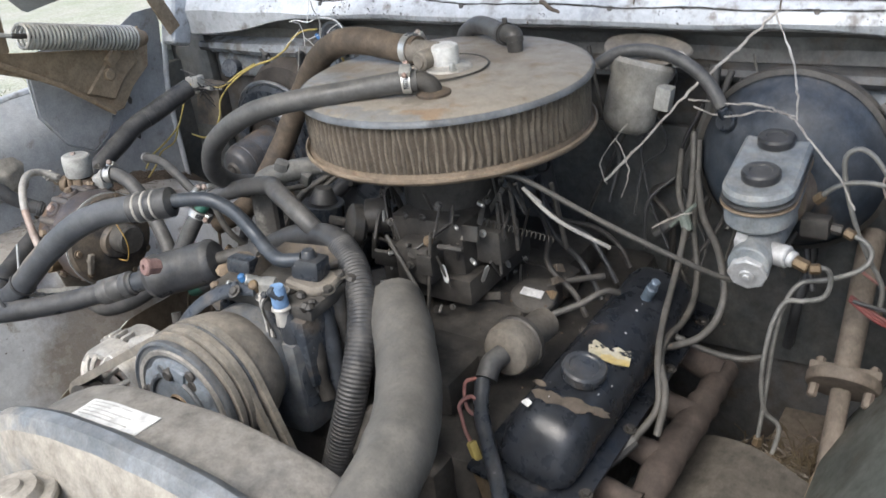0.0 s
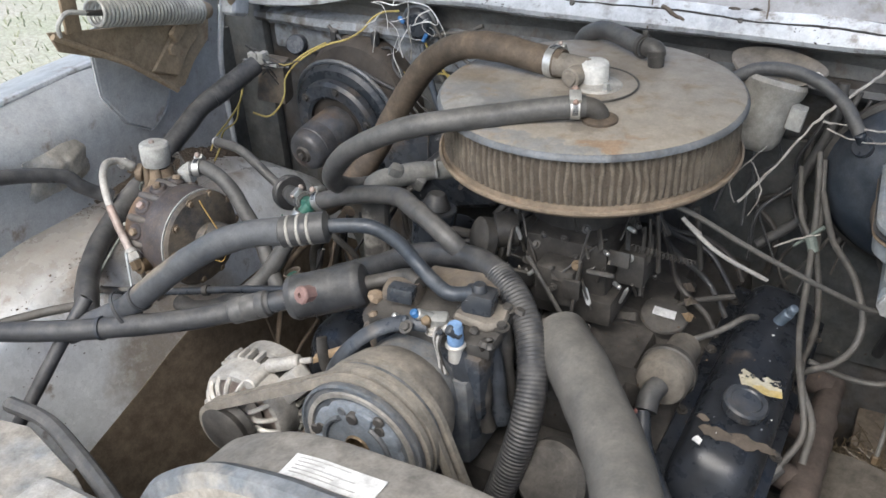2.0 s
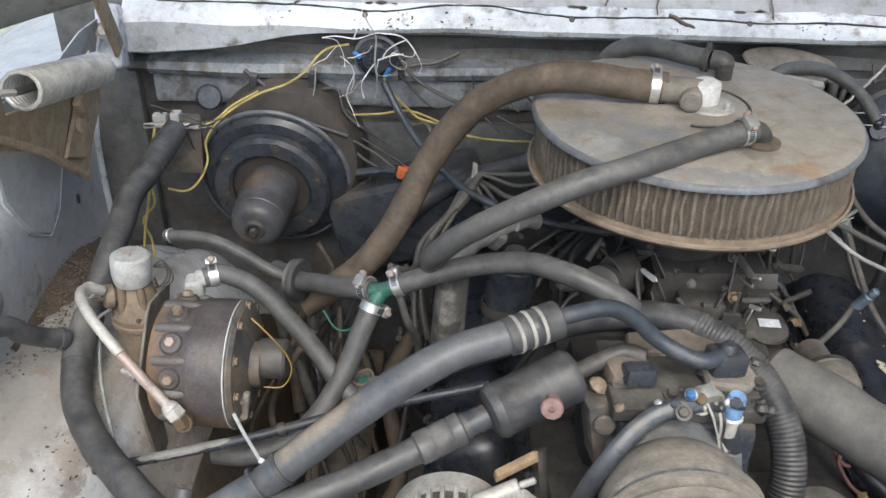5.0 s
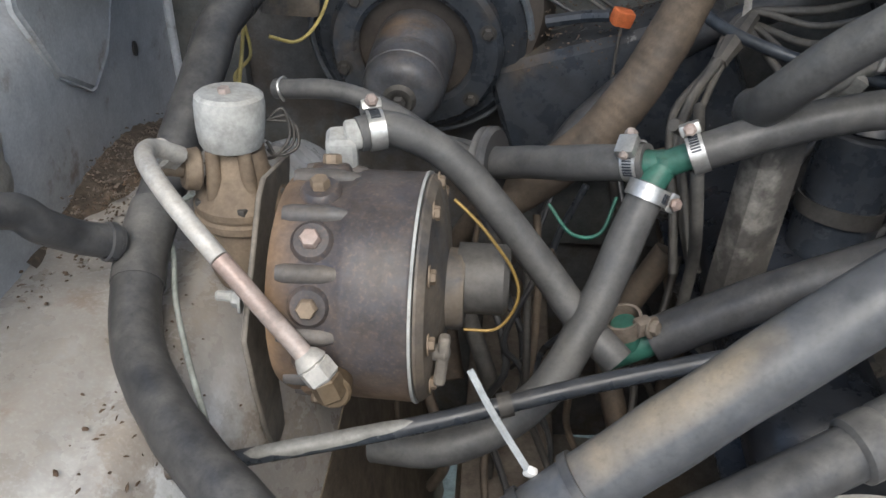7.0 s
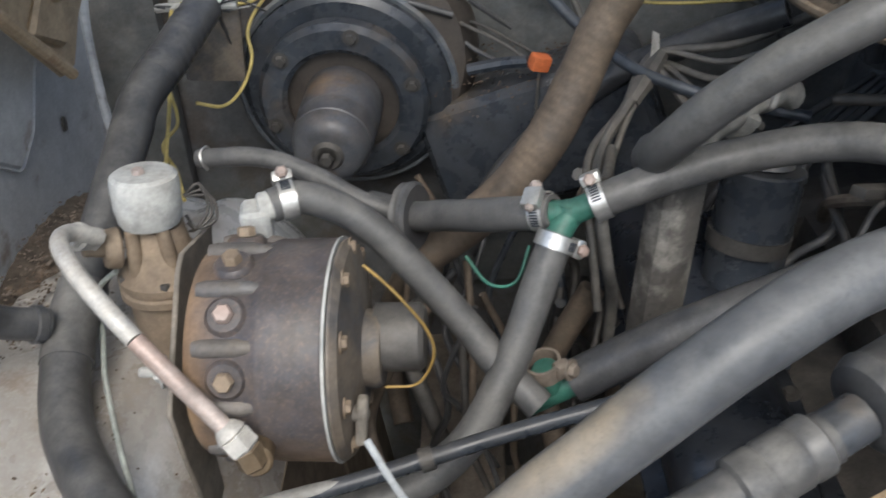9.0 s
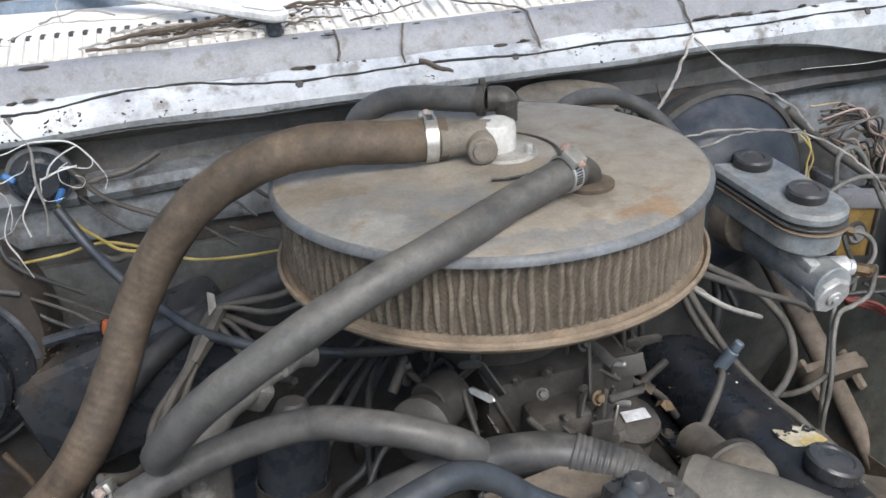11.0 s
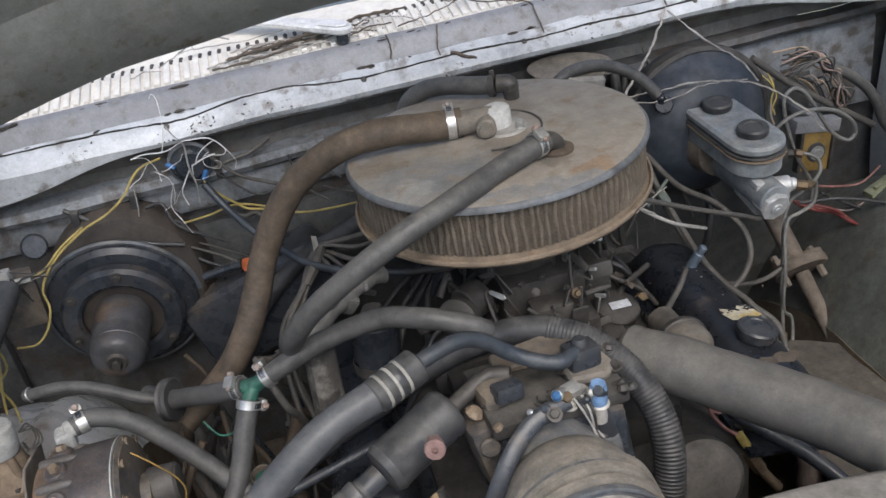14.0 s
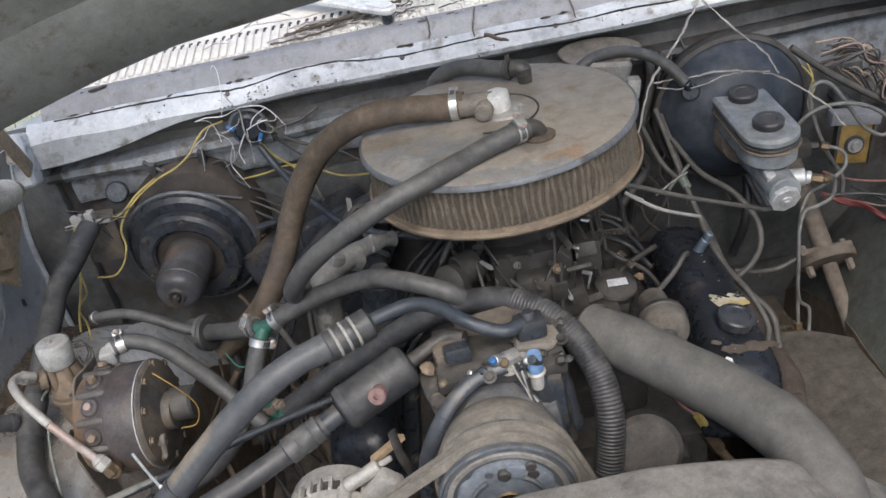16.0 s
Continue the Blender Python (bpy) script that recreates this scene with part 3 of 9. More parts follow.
def along(profile, x0, x1, n=24, bow=None, thick=0.0018, wob=0.0):
    """A sheet with the profile (y, z), drawn along x; bow(x) shifts it in y."""
    def fn(x, k):
        y, z = profile[k]
        w = wob * noise.noise(Vector((x * 9, y * 30, z * 30)))
        return (x, y + (bow(x) if bow else 0) + w, z + w)
    return sheet(fn, span(x0, x1, n), list(range(len(profile))), thick)


def clamp(c, d, r, parent, turn=0.0, label="bright slotted worm-drive clamp"):
    """A worm-drive band round a hose at c along d, as a part of the hose: band, slots, housing and screw."""
    m = aim(c, Vector(c) + Vector(d)) @ pose(0, 0, 0, 0, 0, turn)
    w = 0.0049
    t = part("clamp", lathe([(r, -w), (r + 0.0012, -w), (r + 0.0012, w), (r, w), (r, -w)], m, 30), "shiny", parent, label)
    slots = bmesh.new()
    for k in range(14):
        a = (0.5 + (k // 2) * 0.14) * (1 if k % 2 else -1)
        slots = join(slots, box((0.0006, 0.0012, 0.006), m @ pose((r + 0.0013) * math.cos(a), (r + 0.0013) * math.sin(a), 0, 0, 0, math.degrees(a)), 0))
    part("slots", slots, "black", t)
    part("housing", box((0.007, 0.014, 0.0125), m @ pose(r + 0.0035, 0, 0), 0.0015), "zinc", t)
    part("screw", join(cyl(m @ Vector((r + 0.004, 0.007, 0)), m @ Vector((r + 0.004, 0.012, 0)), 0.0042, segs=6), cyl(m @ Vector((r + 0.004, -0.01, 0)), m @ Vector((r + 0.004, 0.007, 0)), 0.003, segs=10)), "copper", t)
    return t


def hose(name, pts, r, mat, label, category="hose", group="", hollow=0.006, segs=16, per=8, rad=None, wob=0.05):
    t = thing(name, pts[0], label, category, group)
    part("tube", tube(pts, r, segs, per, hollow=hollow, rad=rad, wob=wob), mat, t, sharp=50)
    return t


def smear(pts, r, half, seed, segs=18):
    """A thin ragged patch lying on the upper side of a round hose."""
    path = spline(pts, 10)
    bm, rows = bmesh.new(), []
    n = len(path)
    for i, c in enumerate(path):
        d = (path[min(i + 1, n - 1)] - path[max(i - 1, 0)]).normalized()
        up = (Vector((0, -0.35, 1)) - d * d.dot(Vector((0, -0.35, 1)))).normalized()
        side = d.cross(up)
        u = i / (n - 1)
        w = half * math.sqrt(max(0.0, 1 - (2 * u - 1) ** 2)) + 0.02
        a0, a1 = -w * (1 + 0.5 * noise.noise(Vector((u * 7, seed, 0)))), w * (1 + 0.5 * noise.noise(Vector((u * 7, seed, 5))))
        rows.append([bm.verts.new(c + (up * math.cos(a) + side * math.sin(a)) * r) for a in span(a0, a1, segs)])
    for p, q in zip(rows[:-1], rows[1:]):
        for k in range(segs):
            bm.faces.new((p[k], p[k + 1], q[k + 1], q[k]))
    bmesh.ops.recalc_face_normals(bm, faces=bm.faces)
    return bm


def wire(name, pts, r, mat, parent, label="", wob=0.0):
    return part(name, tube(pts, r, 7, 6, wob=wob), mat, parent, label, sharp=60)

# ---- ground and body shell ----
alone("ground", sheet(lambda x, y: (x, y, 0.02 * noise.noise(Vector((x * 0.6, y * 0.6, 0)))), span(-60, 60, 60), span(-60, 60, 60), 0), "ground",
      "pale dry gravel and earth with thin grass", "ground", kind="structure", at=(0, 0, 0))


def tufts():
    bm = bmesh.new()
    rnd = random.Random(4)
    for k in range(3500):
        x, y = -rnd.uniform(1.3, 5.5), rnd.uniform(-1.0, 5.5)
        h, a = rnd.uniform(0.02, 0.06), rnd.uniform(0, 6.28)
        b = Vector((x, y, 0.0))
        s = Vector((math.cos(a), math.sin(a), 0)) * 0.006
        tip = b + Vector((rnd.uniform(-0.03, 0.03), rnd.uniform(-0.03, 0.03), h))
        bm.faces.new([bm.verts.new(v) for v in (b - s, b + s, tip)])
    return bm


alone("grass", tufts(), "grass", "sparse dry grass blades on the gravel", "grass", kind="stuff", at=(0, 0, 0))

# cowl: front lip, step and rear panel
cowl = thing("cowl_panel", (0, 0.26, 1.2), "pale blue-grey steel cowl below the windscreen, stained", "cowl panel", kind="structure")
LIP = [(0.238, 1.1515), (0.226, 1.1515), (0.2185, 1.1545), (0.2160, 1.161), (0.2205, 1.1685), (0.230, 1.1795), (0.2405, 1.187)]
STEP = [(0.242, 1.186), (0.250, 1.197), (0.259, 1.208), (0.264, 1.2125), (0.276, 1.2145)]
def lip_pt(x, k):
    """The lip grows deeper towards its passenger end."""
    y, z = LIP[k]
    g = min(1.0, max(0.0, (-x - 0.40) / 0.28, 0.75 * (x - 0.38) / 0.28))
    w = 0.0035 * noise.noise(Vector((x * 9, y * 30, z * 30)))
    if k < 3:
        return (x, y + 0.004 * g + w, z - (0.036 if x < 0 else 0.050) * g * g * (3 - 2 * g) + w)
    return (x, y + w, z + w)


part("front_lip", sheet(lip_pt, span(-0.705, 0.68, 90), list(range(len(LIP))), 0.002), "cowl", cowl)
part("corner_bracket", box((0.03, 0.05, 0.085), pose(-0.715, 0.205, 1.145, -20, 0, 8), 0.012, segs=3), "cowl", cowl, "pale rounded corner bracket")
part("corner_bolt", hexhead((-0.712, 0.172, 1.165), (0.2, -1, 0.3), 0.007, 0.006), "alu", cowl)
part("hood_ledge", along(STEP, -0.68, 0.70, 60, thick=0.002, wob=0.001), "ledge", cowl, "matt grey step above the lip")
part("vent_floor", along([(0.277, 1.2140), (0.332, 1.2262), (0.3455, 1.2292)], -0.66, 0.64, 20), "grille", cowl)
part("rear_panel", along([(0.3457, 1.2293), (0.350, 1.2312), (0.36, 1.2345), (0.43, 1.2395), (0.47, 1.25)], -0.74, 0.80, 30), "grille", cowl, "beige-white panel behind the vents")
rib = finish(box((0.0088, 0.054, 0.0056), Matrix(), 0.0024, segs=3))
rib.materials.append(M["grille"])
for k in range(94):
    ob = new("vent_rib", rib)
    ob.parent = cowl
    ob.matrix_basis = pose(-0.645 + 0.0136 * k, 0.0445, 0.0222, 12.5, 0, 0)
hole = finish(slab([(0.0030 * math.cos(a), 0.0035 * (1 if math.sin(a) > 0 else -1) + 0.0030 * math.sin(a)) for a in span(0.01, 2 * math.pi * 15 / 16, 15)], 0.0006, Matrix(), 0))
hole.materials.append(M["grime"])
for k in range(93):
    ob = new("vent_hole", hole)
    ob.parent = cowl
    ob.matrix_basis = pose(-0.6382 + 0.0136 * k, 0.0775, 0.0275, 12.5, 0, 0)
part("end_panel", along([(0.277, 1.2155), (0.345, 1.232)], 0.63, 0.80, 8), "grille", cowl)
part("end_panel", along([(0.277, 1.2155), (0.345, 1.232)], -0.80, -0.645, 8), "grille", cowl)
for x in (-0.385, -0.116, 0.114, 0.37, 0.56):
    part("cowl_screw", hexhead((x, 0.2275, 1.1745), (0, -0.75, 0.55), 0.0042, 0.003), "cast", cowl)

strip = alone("windscreen_trim", tube([(x, 0.405 + 0.10 * (x - 0.15) ** 2, 1.2425 - 0.004 * abs(x)) for x in span(-0.85, 0.62, 10)], 0.0105, 10, 4, flat=0.8), "bluestrip",
              "blue-grey rubber trim along the windscreen base", "trim", kind="structure")
alone("windscreen", sheet(lambda x, s: (x, 0.425 + 0.10 * (x - 0.15) ** 2 + 0.45 * s, 1.247 + 0.36 * s), span(-0.75, 0.75, 16), span(0, 1, 6), 0.005), "glass",
      "dusty curved windscreen glass", "windscreen", kind="structure")
roof = thing("cab_roof", (0, 1.2, 1.62), "pale roof and dash of the cab behind the windscreen", "cab", kind="structure")
part("roof_skin", box((1.5, 1.2, 0.04), pose(0, 1.5, 1.63), 0.015), "cowl", roof)
part("dash", box((1.5, 0.5, 0.4), pose(0, 0.80, 1.02), 0.03), "black", roof)

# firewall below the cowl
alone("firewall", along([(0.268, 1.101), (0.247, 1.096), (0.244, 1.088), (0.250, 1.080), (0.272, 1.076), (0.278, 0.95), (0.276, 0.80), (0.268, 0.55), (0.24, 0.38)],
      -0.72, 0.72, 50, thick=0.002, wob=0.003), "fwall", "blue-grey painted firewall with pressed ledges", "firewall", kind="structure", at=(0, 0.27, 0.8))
# the lip's shade is painted into this darker sheet, along with grime
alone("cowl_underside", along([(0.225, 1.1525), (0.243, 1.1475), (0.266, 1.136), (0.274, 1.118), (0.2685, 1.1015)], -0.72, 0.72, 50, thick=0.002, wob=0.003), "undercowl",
      "grimy hollow under the cowl lip with shade painted into its grey", "panel", kind="structure")
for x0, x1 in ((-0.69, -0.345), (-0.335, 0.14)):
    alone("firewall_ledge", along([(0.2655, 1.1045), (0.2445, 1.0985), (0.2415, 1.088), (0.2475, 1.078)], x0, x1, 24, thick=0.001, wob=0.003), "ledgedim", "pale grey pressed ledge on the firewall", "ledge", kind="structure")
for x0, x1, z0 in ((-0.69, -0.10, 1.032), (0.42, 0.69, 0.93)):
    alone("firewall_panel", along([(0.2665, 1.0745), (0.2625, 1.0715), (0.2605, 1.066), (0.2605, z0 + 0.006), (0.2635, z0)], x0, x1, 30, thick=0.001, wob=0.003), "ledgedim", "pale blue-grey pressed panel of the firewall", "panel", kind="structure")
# flat panel, darker than the firewall sheet behind it
alone("firewall_mat", box((1.0, 0.012, 0.34), pose(0.08, 0.264, 0.84), 0.004), "firewall", "flat dark panel on the firewall", "panel", kind="structure")

# inner fenders
def fender_left(y, z):
    x = -0.752 + 0.012 * noise.noise(Vector((y * 5, z * 5, 1)))
    if z > 1.04:
        x += (z - 1.04) * 0.28 * min(1, max(0, (y - 0.02) / 0.1)) - (z - 1.04) * 0.9 * min(1, max(0, (0.06 - y) / 0.15))
    return (x, y, z)


def top_left(y):
    return 1.09 + 0.09 * min(1, max(0, (y + 0.0) / 0.12))


fl = thing("inner_fender_passenger", (-0.75, -0.2, 0.8), "blue-grey painted inner fender with drain holes", "inner fender", kind="structure")
part("apron", sheet(lambda y, s: fender_left(y, 0.72 + (top_left(y) - 0.72) * s), span(-0.85, 0.172, 40), span(0, 1, 16), 0.002), "body", fl)
part("rear_edge", tube([(-0.752, 0.172, 0.74), (-0.752, 0.173, 0.9), (-0.75, 0.175, 1.02), (-0.735, 0.18, 1.10), (-0.713, 0.184, 1.175)], 0.005, 8), "cowl", fl, "bright folded edge")
part("hinge_pocket", slab([(-0.16, 0.16), (-0.165, 0.06), (-0.13, 0.0), (-0.085, -0.03), (-0.05, -0.012), (-0.02, 0.028), (0.02, 0.06), (0.04, 0.12), (0.0, 0.16)], 0.005, pose(-0.751, 0.075, 1.0, 90, 0, 90), 0.0045), "body", fl, "pressed pocket behind the hinge")
for c, s in (((-0.744, 0.084, 1.035), 0.005), ((-0.7545, 0.09, 0.966), 0.0045)):
    part("drain_hole", lathe([(0, 0), (s, 0), (s, 0.002), (0, 0.002)], pose(*c, 0, 90, 0) @ Matrix.Diagonal((1.5, 0.8, 1, 1)), 14), "grime", fl)
part("fender_top", sheet(lambda y, s: (-0.80 - 0.25 * s, y, 1.09 - 0.012 * s - 0.06 * s * s - 0.02 * max(0, -y)), span(-0.95, 0.6, 20), span(0, 1, 10), 0.002), "body", fl)
part("gutter", tube([(-0.802, y, 1.093 - 0.02 * max(0, -y)) for y in span(-0.95, 0.3, 6)], 0.006, 8), "cowl", fl, "pale worn lip of the fender")
part("fender_side", sheet(lambda y, s: (-1.05 - 0.03 * s, y, 1.02 - 0.4 * s), span(-0.95, 0.6, 12), span(0, 1, 6), 0.002), "body", fl)


def inner_edge(y, side):
    return min(0.62, max(0.552, 0.545 + 0.25 * (-y - 0.15))) if side > 0 else 0.455


def arch(x, y, side):
    """Height of the wheelhouse: flat by the fender, bulging and then falling to its inner edge."""
    u = (abs(x) - 0.40) / 0.36
    top = 0.905 - 1.35 * max(0, -y - 0.26) ** 2 - 1.6 * max(0, y + 0.02) ** 2
    drop = max(0, 0.70 - u)
    if side > 0:
        low = min(top - 0.12, 0.765, 0.776 - 0.56 * (-y - 0.15))
        fall = (top - low) * (drop / (0.70 - (inner_edge(y, side) - 0.40) / 0.36)) ** 2
    else:
        fall = 0.62 * drop ** 2
    return (x, y, top - fall - 0.012 * math.exp(-((u - 0.72) / 0.05) ** 2) + 0.006 * noise.noise(Vector((x * 6, y * 6, side))))


def wheel_pt(s, y, side):
    e = inner_edge(y, side)
    return arch(-side * (e + (0.765 - e) * s), y, side)


alone("wheelhouse_passenger", sheet(lambda s, y: wheel_pt(s, y, 1), span(0, 1, 30), span(-0.85, 0.24, 40), 0.002), "wheelhouse",
      "pale worn wheelhouse panel with dried mud", "wheelhouse", kind="structure", at=(-0.6, -0.2, 0.7))
alone("wheelhouse_driver", sheet(lambda s, y: wheel_pt(s, y, -1), span(0, 1, 24), span(-0.9, 0.24, 30), 0.002), "greenpanel",
      "grey-green dusty wheelhouse panel", "wheelhouse", kind="structure", at=(0.6, -0.2, 0.7))
fr = thing("inner_fender_driver", (0.72, -0.2, 0.8), "dark grey-blue inner fender beside the brake booster", "inner fender", kind="structure")
part("apron", sheet(lambda y, z: (0.70 + 0.02 * noise.noise(Vector((y * 4, z * 4, 3))), y, z), span(-0.9, 0.25, 20), span(0.7, 1.17, 8), 0.002), "body", fr)
part("fender_top", sheet(lambda y, s: (0.70 + 0.3 * s, y, 1.165 - 0.05 * s - 0.1 * s * s), span(-0.9, 0.6, 12), span(0, 1, 8), 0.002), "body", fr)

# chassis rails and cross member seen low down
for x in (-0.42, 0.40):
    cr = thing("chassis_rail", (x, -0.35, 0.46), "muddy rusted chassis rail", "chassis rail", "chassis rails")
    part("web", box((0.012, 1.5, 0.12), pose(x + (0.04 if x < 0 else -0.04), -0.35, 0.52), 0.004), "rusty", cr)
    part("top_flange", box((0.09, 1.5, 0.008), pose(x, -0.35, 0.578), 0.003), "rusty", cr)
    part("bottom_flange", box((0.09, 1.5, 0.008), pose(x, -0.35, 0.462), 0.003), "rusty", cr)
alone("cross_member", box((0.9, 0.16, 0.08), pose(0, -0.25, 0.40), 0.01), "rusty", "rusted steel cross member under the engine", "cross member")


# bonnet, open above
def bonnet_pt(x, s, off=0.0):
    y0 = 0.165 - (0.30 if x < 0 else 0.42) * x * x
    dz = -0.015 * math.exp(-((x - 0.08) / 0.25) ** 2) + 0.008 * min(1, max(0, (-0.3 - x) / 0.1)) if x < 0.08 else -0.015 + 0.006 * min(1, (x - 0.08) / 0.25)
    return Vector((x, y0 - 0.92 * s, dz + 1.320 - 0.17 * x * x - (0 if x < 0 else 0.06) * x * x + 1.0 * s + 0.05 * math.sin(min(1, s * 1.2) * 3.1) - off * 0.55 + (0 if s > 0.02 else 0)))


hood = thing("bonnet", (0, 0.1, 1.3), "raised bonnet seen from below, dark grey dusty underside", "bonnet", kind="structure")
part("skin", sheet(lambda x, s: bonnet_pt(x, s), span(-0.80, 0.80, 32), span(0, 1, 24), 0.002), "bonnet", hood)
part("rear_rail", sheet(lambda x, k: bonnet_pt(x, (0.0, 0.004, 0.012, 0.05, 0.075, 0.085)[k], (0.002, 0.018, 0.028, 0.034, 0.028, 0.004)[k]), span(-0.79, 0.79, 40), list(range(6)), 0.002), "bonnet", hood, "folded rear rail")
part("inner_rib", sheet(lambda x, k: bonnet_pt(x, (0.17, 0.18, 0.24, 0.25)[k] + 0.12 * abs(x), (0.003, 0.025, 0.025, 0.003)[k]), span(-0.74, 0.74, 24), list(range(4)), 0.002), "bonnet", hood)
for x in (-0.5, 0.0, 0.5):
    part("inner_rib", sheet(lambda s, k: bonnet_pt(x + (-0.045, -0.035, 0.035, 0.045)[k], 0.26 + 0.12 * abs(x) + s * 0.6, (0.003, 0.022, 0.022, 0.003)[k]), span(0, 1, 10), list(range(4)), 0.002), "bonnet", hood)
for x, w in ((0.0, 0.022), (0.47, 0.018)):
    part("rubber_bumper", box((w, 0.012, 0.012), Matrix.Translation(bonnet_pt(x, 0.008, 0.027)), 0.003), "rubber_dark", hood)

# radiator, shroud and front panel
front = thing("radiator_shroud", (0, -0.55, 0.5), "dusty black fan shroud arched over the fan with a paper label", "fan shroud")
AX, AZ = 0.05, 0.735


def ringpt(a, r, y):
    """A point on the flattened arch of the shroud, at the angle a from its top."""
    sx, cz = math.sin(a), math.cos(a)
    k = (abs(sx) ** 2.6 + abs(cz) ** 2.6) ** (-1 / 2.6)
    return (AX + 1.08 * r * k * sx, y, AZ + r * k * cz + 0.003 * noise.noise(Vector((a * 6, r * 20, y * 20))))


SH = [(0.258, -0.478), (0.266, -0.482), (0.270, -0.49), (0.2735, -0.545), (0.285, -0.550), (0.290, -0.558), (0.288, -0.568), (0.276, -0.574), (0.255, -0.579), (0.215, -0.582)]
part("shroud_ring", sheet(lambda a, k: ringpt(a, *SH[k]), span(-1.7, 1.7, 80), list(range(4)), 0.003), "shroud", front)
part("shroud_ridge", sheet(lambda a, k: ringpt(a, *SH[k]), span(-1.7, 1.7, 80), list(range(3, 8)), 0.003), "shroudridge", front, "scuffed blue-grey ridge")
part("front_face", sheet(lambda a, k: ringpt(a, *SH[k]), span(-1.7, 1.7, 80), list(range(7, len(SH))), 0.003), "tanflake", front, "face caked with pale flaking dirt")
part("paper_label", sheet(lambda a, y: ringpt(a, 0.2738, y), span(-0.37, -0.06, 8), [-0.540, -0.531, -0.522, -0.513], 0.0006), "label", front, "white rectangular paper label")
for k, y in enumerate((-0.5355, -0.531, -0.5265, -0.522, -0.5175)):
    part("print_line", sheet(lambda a, w: ringpt(a, 0.2746, w), span(-0.345, (-0.12, -0.2, -0.14, -0.25, -0.17)[k], 5), [y, y + 0.0009], 0.0003), "capwhite", front)
rad = thing("radiator", (0, -0.66, 0.4), "dusty radiator with a worn pale top tank", "radiator")
part("core", box((0.62, 0.06, 0.5), pose(0.0, -0.68, 0.62), 0.004), "cast", rad)
part("top_tank", box((0.62, 0.10, 0.07), pose(0.0, -0.645, 0.912), 0.02, segs=3), "alu", rad)
part("filler_neck", cyl((-0.055, -0.612, 0.93), (-0.055, -0.612, 0.958), 0.026), "alu", rad)
part("radiator_cap", join(cyl((-0.055, -0.612, 0.958), (-0.055, -0.612, 0.967), 0.036), lathe([(0, 0.013), (0.010, 0.013), (0.012, 0.010), (0.022, 0.009), (0.026, 0.0)], pose(-0.055, -0.612, 0.966), 28), box((0.02, 0.014, 0.006), pose(-0.02, -0.605, 0.961), 0.002), box((0.02, 0.014, 0.006), pose(-0.09, -0.619, 0.961), 0.002)), "tanflake", rad, "pale rusted pressed radiator cap")
sup = thing("radiator_support", (0, -0.76, 0.5), "blue-grey radiator support panel with flaking tan dirt", "radiator support", kind="structure")
part("top_panel", along([(-0.745, 0.93), (-0.75, 0.955), (-0.765, 0.962), (-0.86, 0.965), (-0.88, 0.95), (-0.882, 0.9)], -0.75, 0.75, 30, wob=0.003), "body", sup)
part("face", along([(-0.735, 0.93), (-0.733, 0.45)], -0.75, 0.75, 10), "body", sup)

# closing panels added behind the fenders, dark to stand in for the shaded gaps
alone("cowl_side_passenger", box((0.02, 0.30, 0.63), pose(-0.80, 0.22, 0.745), 0.004), "firewall", "dark panel added to fill the shaded gap behind the passenger fender", "panel", kind="structure")
alone("cowl_side_driver", box((0.02, 0.30, 0.75), pose(0.745, 0.22, 0.80), 0.004), "firewall", "dark panel added to fill the gap behind the driver fender", "panel", kind="structure")
alone("fender_gap_passenger", box((0.10, 0.02, 0.75), pose(-0.76, 0.262, 0.80), 0.004), "firewall", "dark filler standing in for the shaded gap between fender and firewall", "panel", kind="structure")
def skirt(y, s, side):
    x, _, z = wheel_pt(0, y, side)
    return (x + side * (0.05 * s - 0.001), y, z - 0.0005 - s * 0.42 + 0.006 * noise.noise(Vector((y * 12, s * 5, side))))


alone("skirt_passenger", sheet(lambda y, s: skirt(y, s, 1), span(-0.85, 0.24, 30), span(0, 1, 10), 0.002), "mudskirt", "brown mud-caked inner skirt below the wheelhouse", "skirt", kind="structure", at=(-0.4, -0.2, 0.4))
alone("skirt_driver", sheet(lambda y, s: skirt(y, s, -1), span(-0.9, 0.24, 30), span(0, 1, 10), 0.002), "mudskirt", "brown mud-caked inner skirt below the wheelhouse", "skirt", kind="structure", at=(0.46, -0.2, 0.4))
# tray added to keep the lit ground out of sight below the engine
alone("undertray", sheet(lambda x, y: (x, y, 0.36 + 0.03 * noise.noise(Vector((x * 8, y * 8, 0)))), span(-0.48, 0.46, 24), span(-0.75, 0.26, 24), 0.003), "mudskirt", "added mud-brown tray hiding the lit ground under the engine", "tray", kind="structure", at=(0, -0.2, 0.36))
cn = thing("corner_panel", (-0.45, -0.62, 0.8), "blue-grey corner panel with flaking tan dirt", "panel", kind="structure")
part("corner_plate", slab([(-0.75, -0.80), (-0.16, -0.80), (-0.20, -0.62), (-0.30, -0.575), (-0.40, -0.548), (-0.47, -0.56), (-0.60, -0.62), (-0.75, -0.70)], 0.004, pose(0, 0, 0.915), 0.001), "tanflake", cn)
part("edge_hose", tube([(-0.46, -0.53, 0.912), (-0.40, -0.53, 0.912), (-0.33, -0.55, 0.915), (-0.26, -0.575, 0.92), (-0.20, -0.60, 0.93)], 0.009, 10), "rubber_grey", cn, "grey hose along the panel edge")

# the open seam and dirt along the cowl lip
rs = random.Random(21)
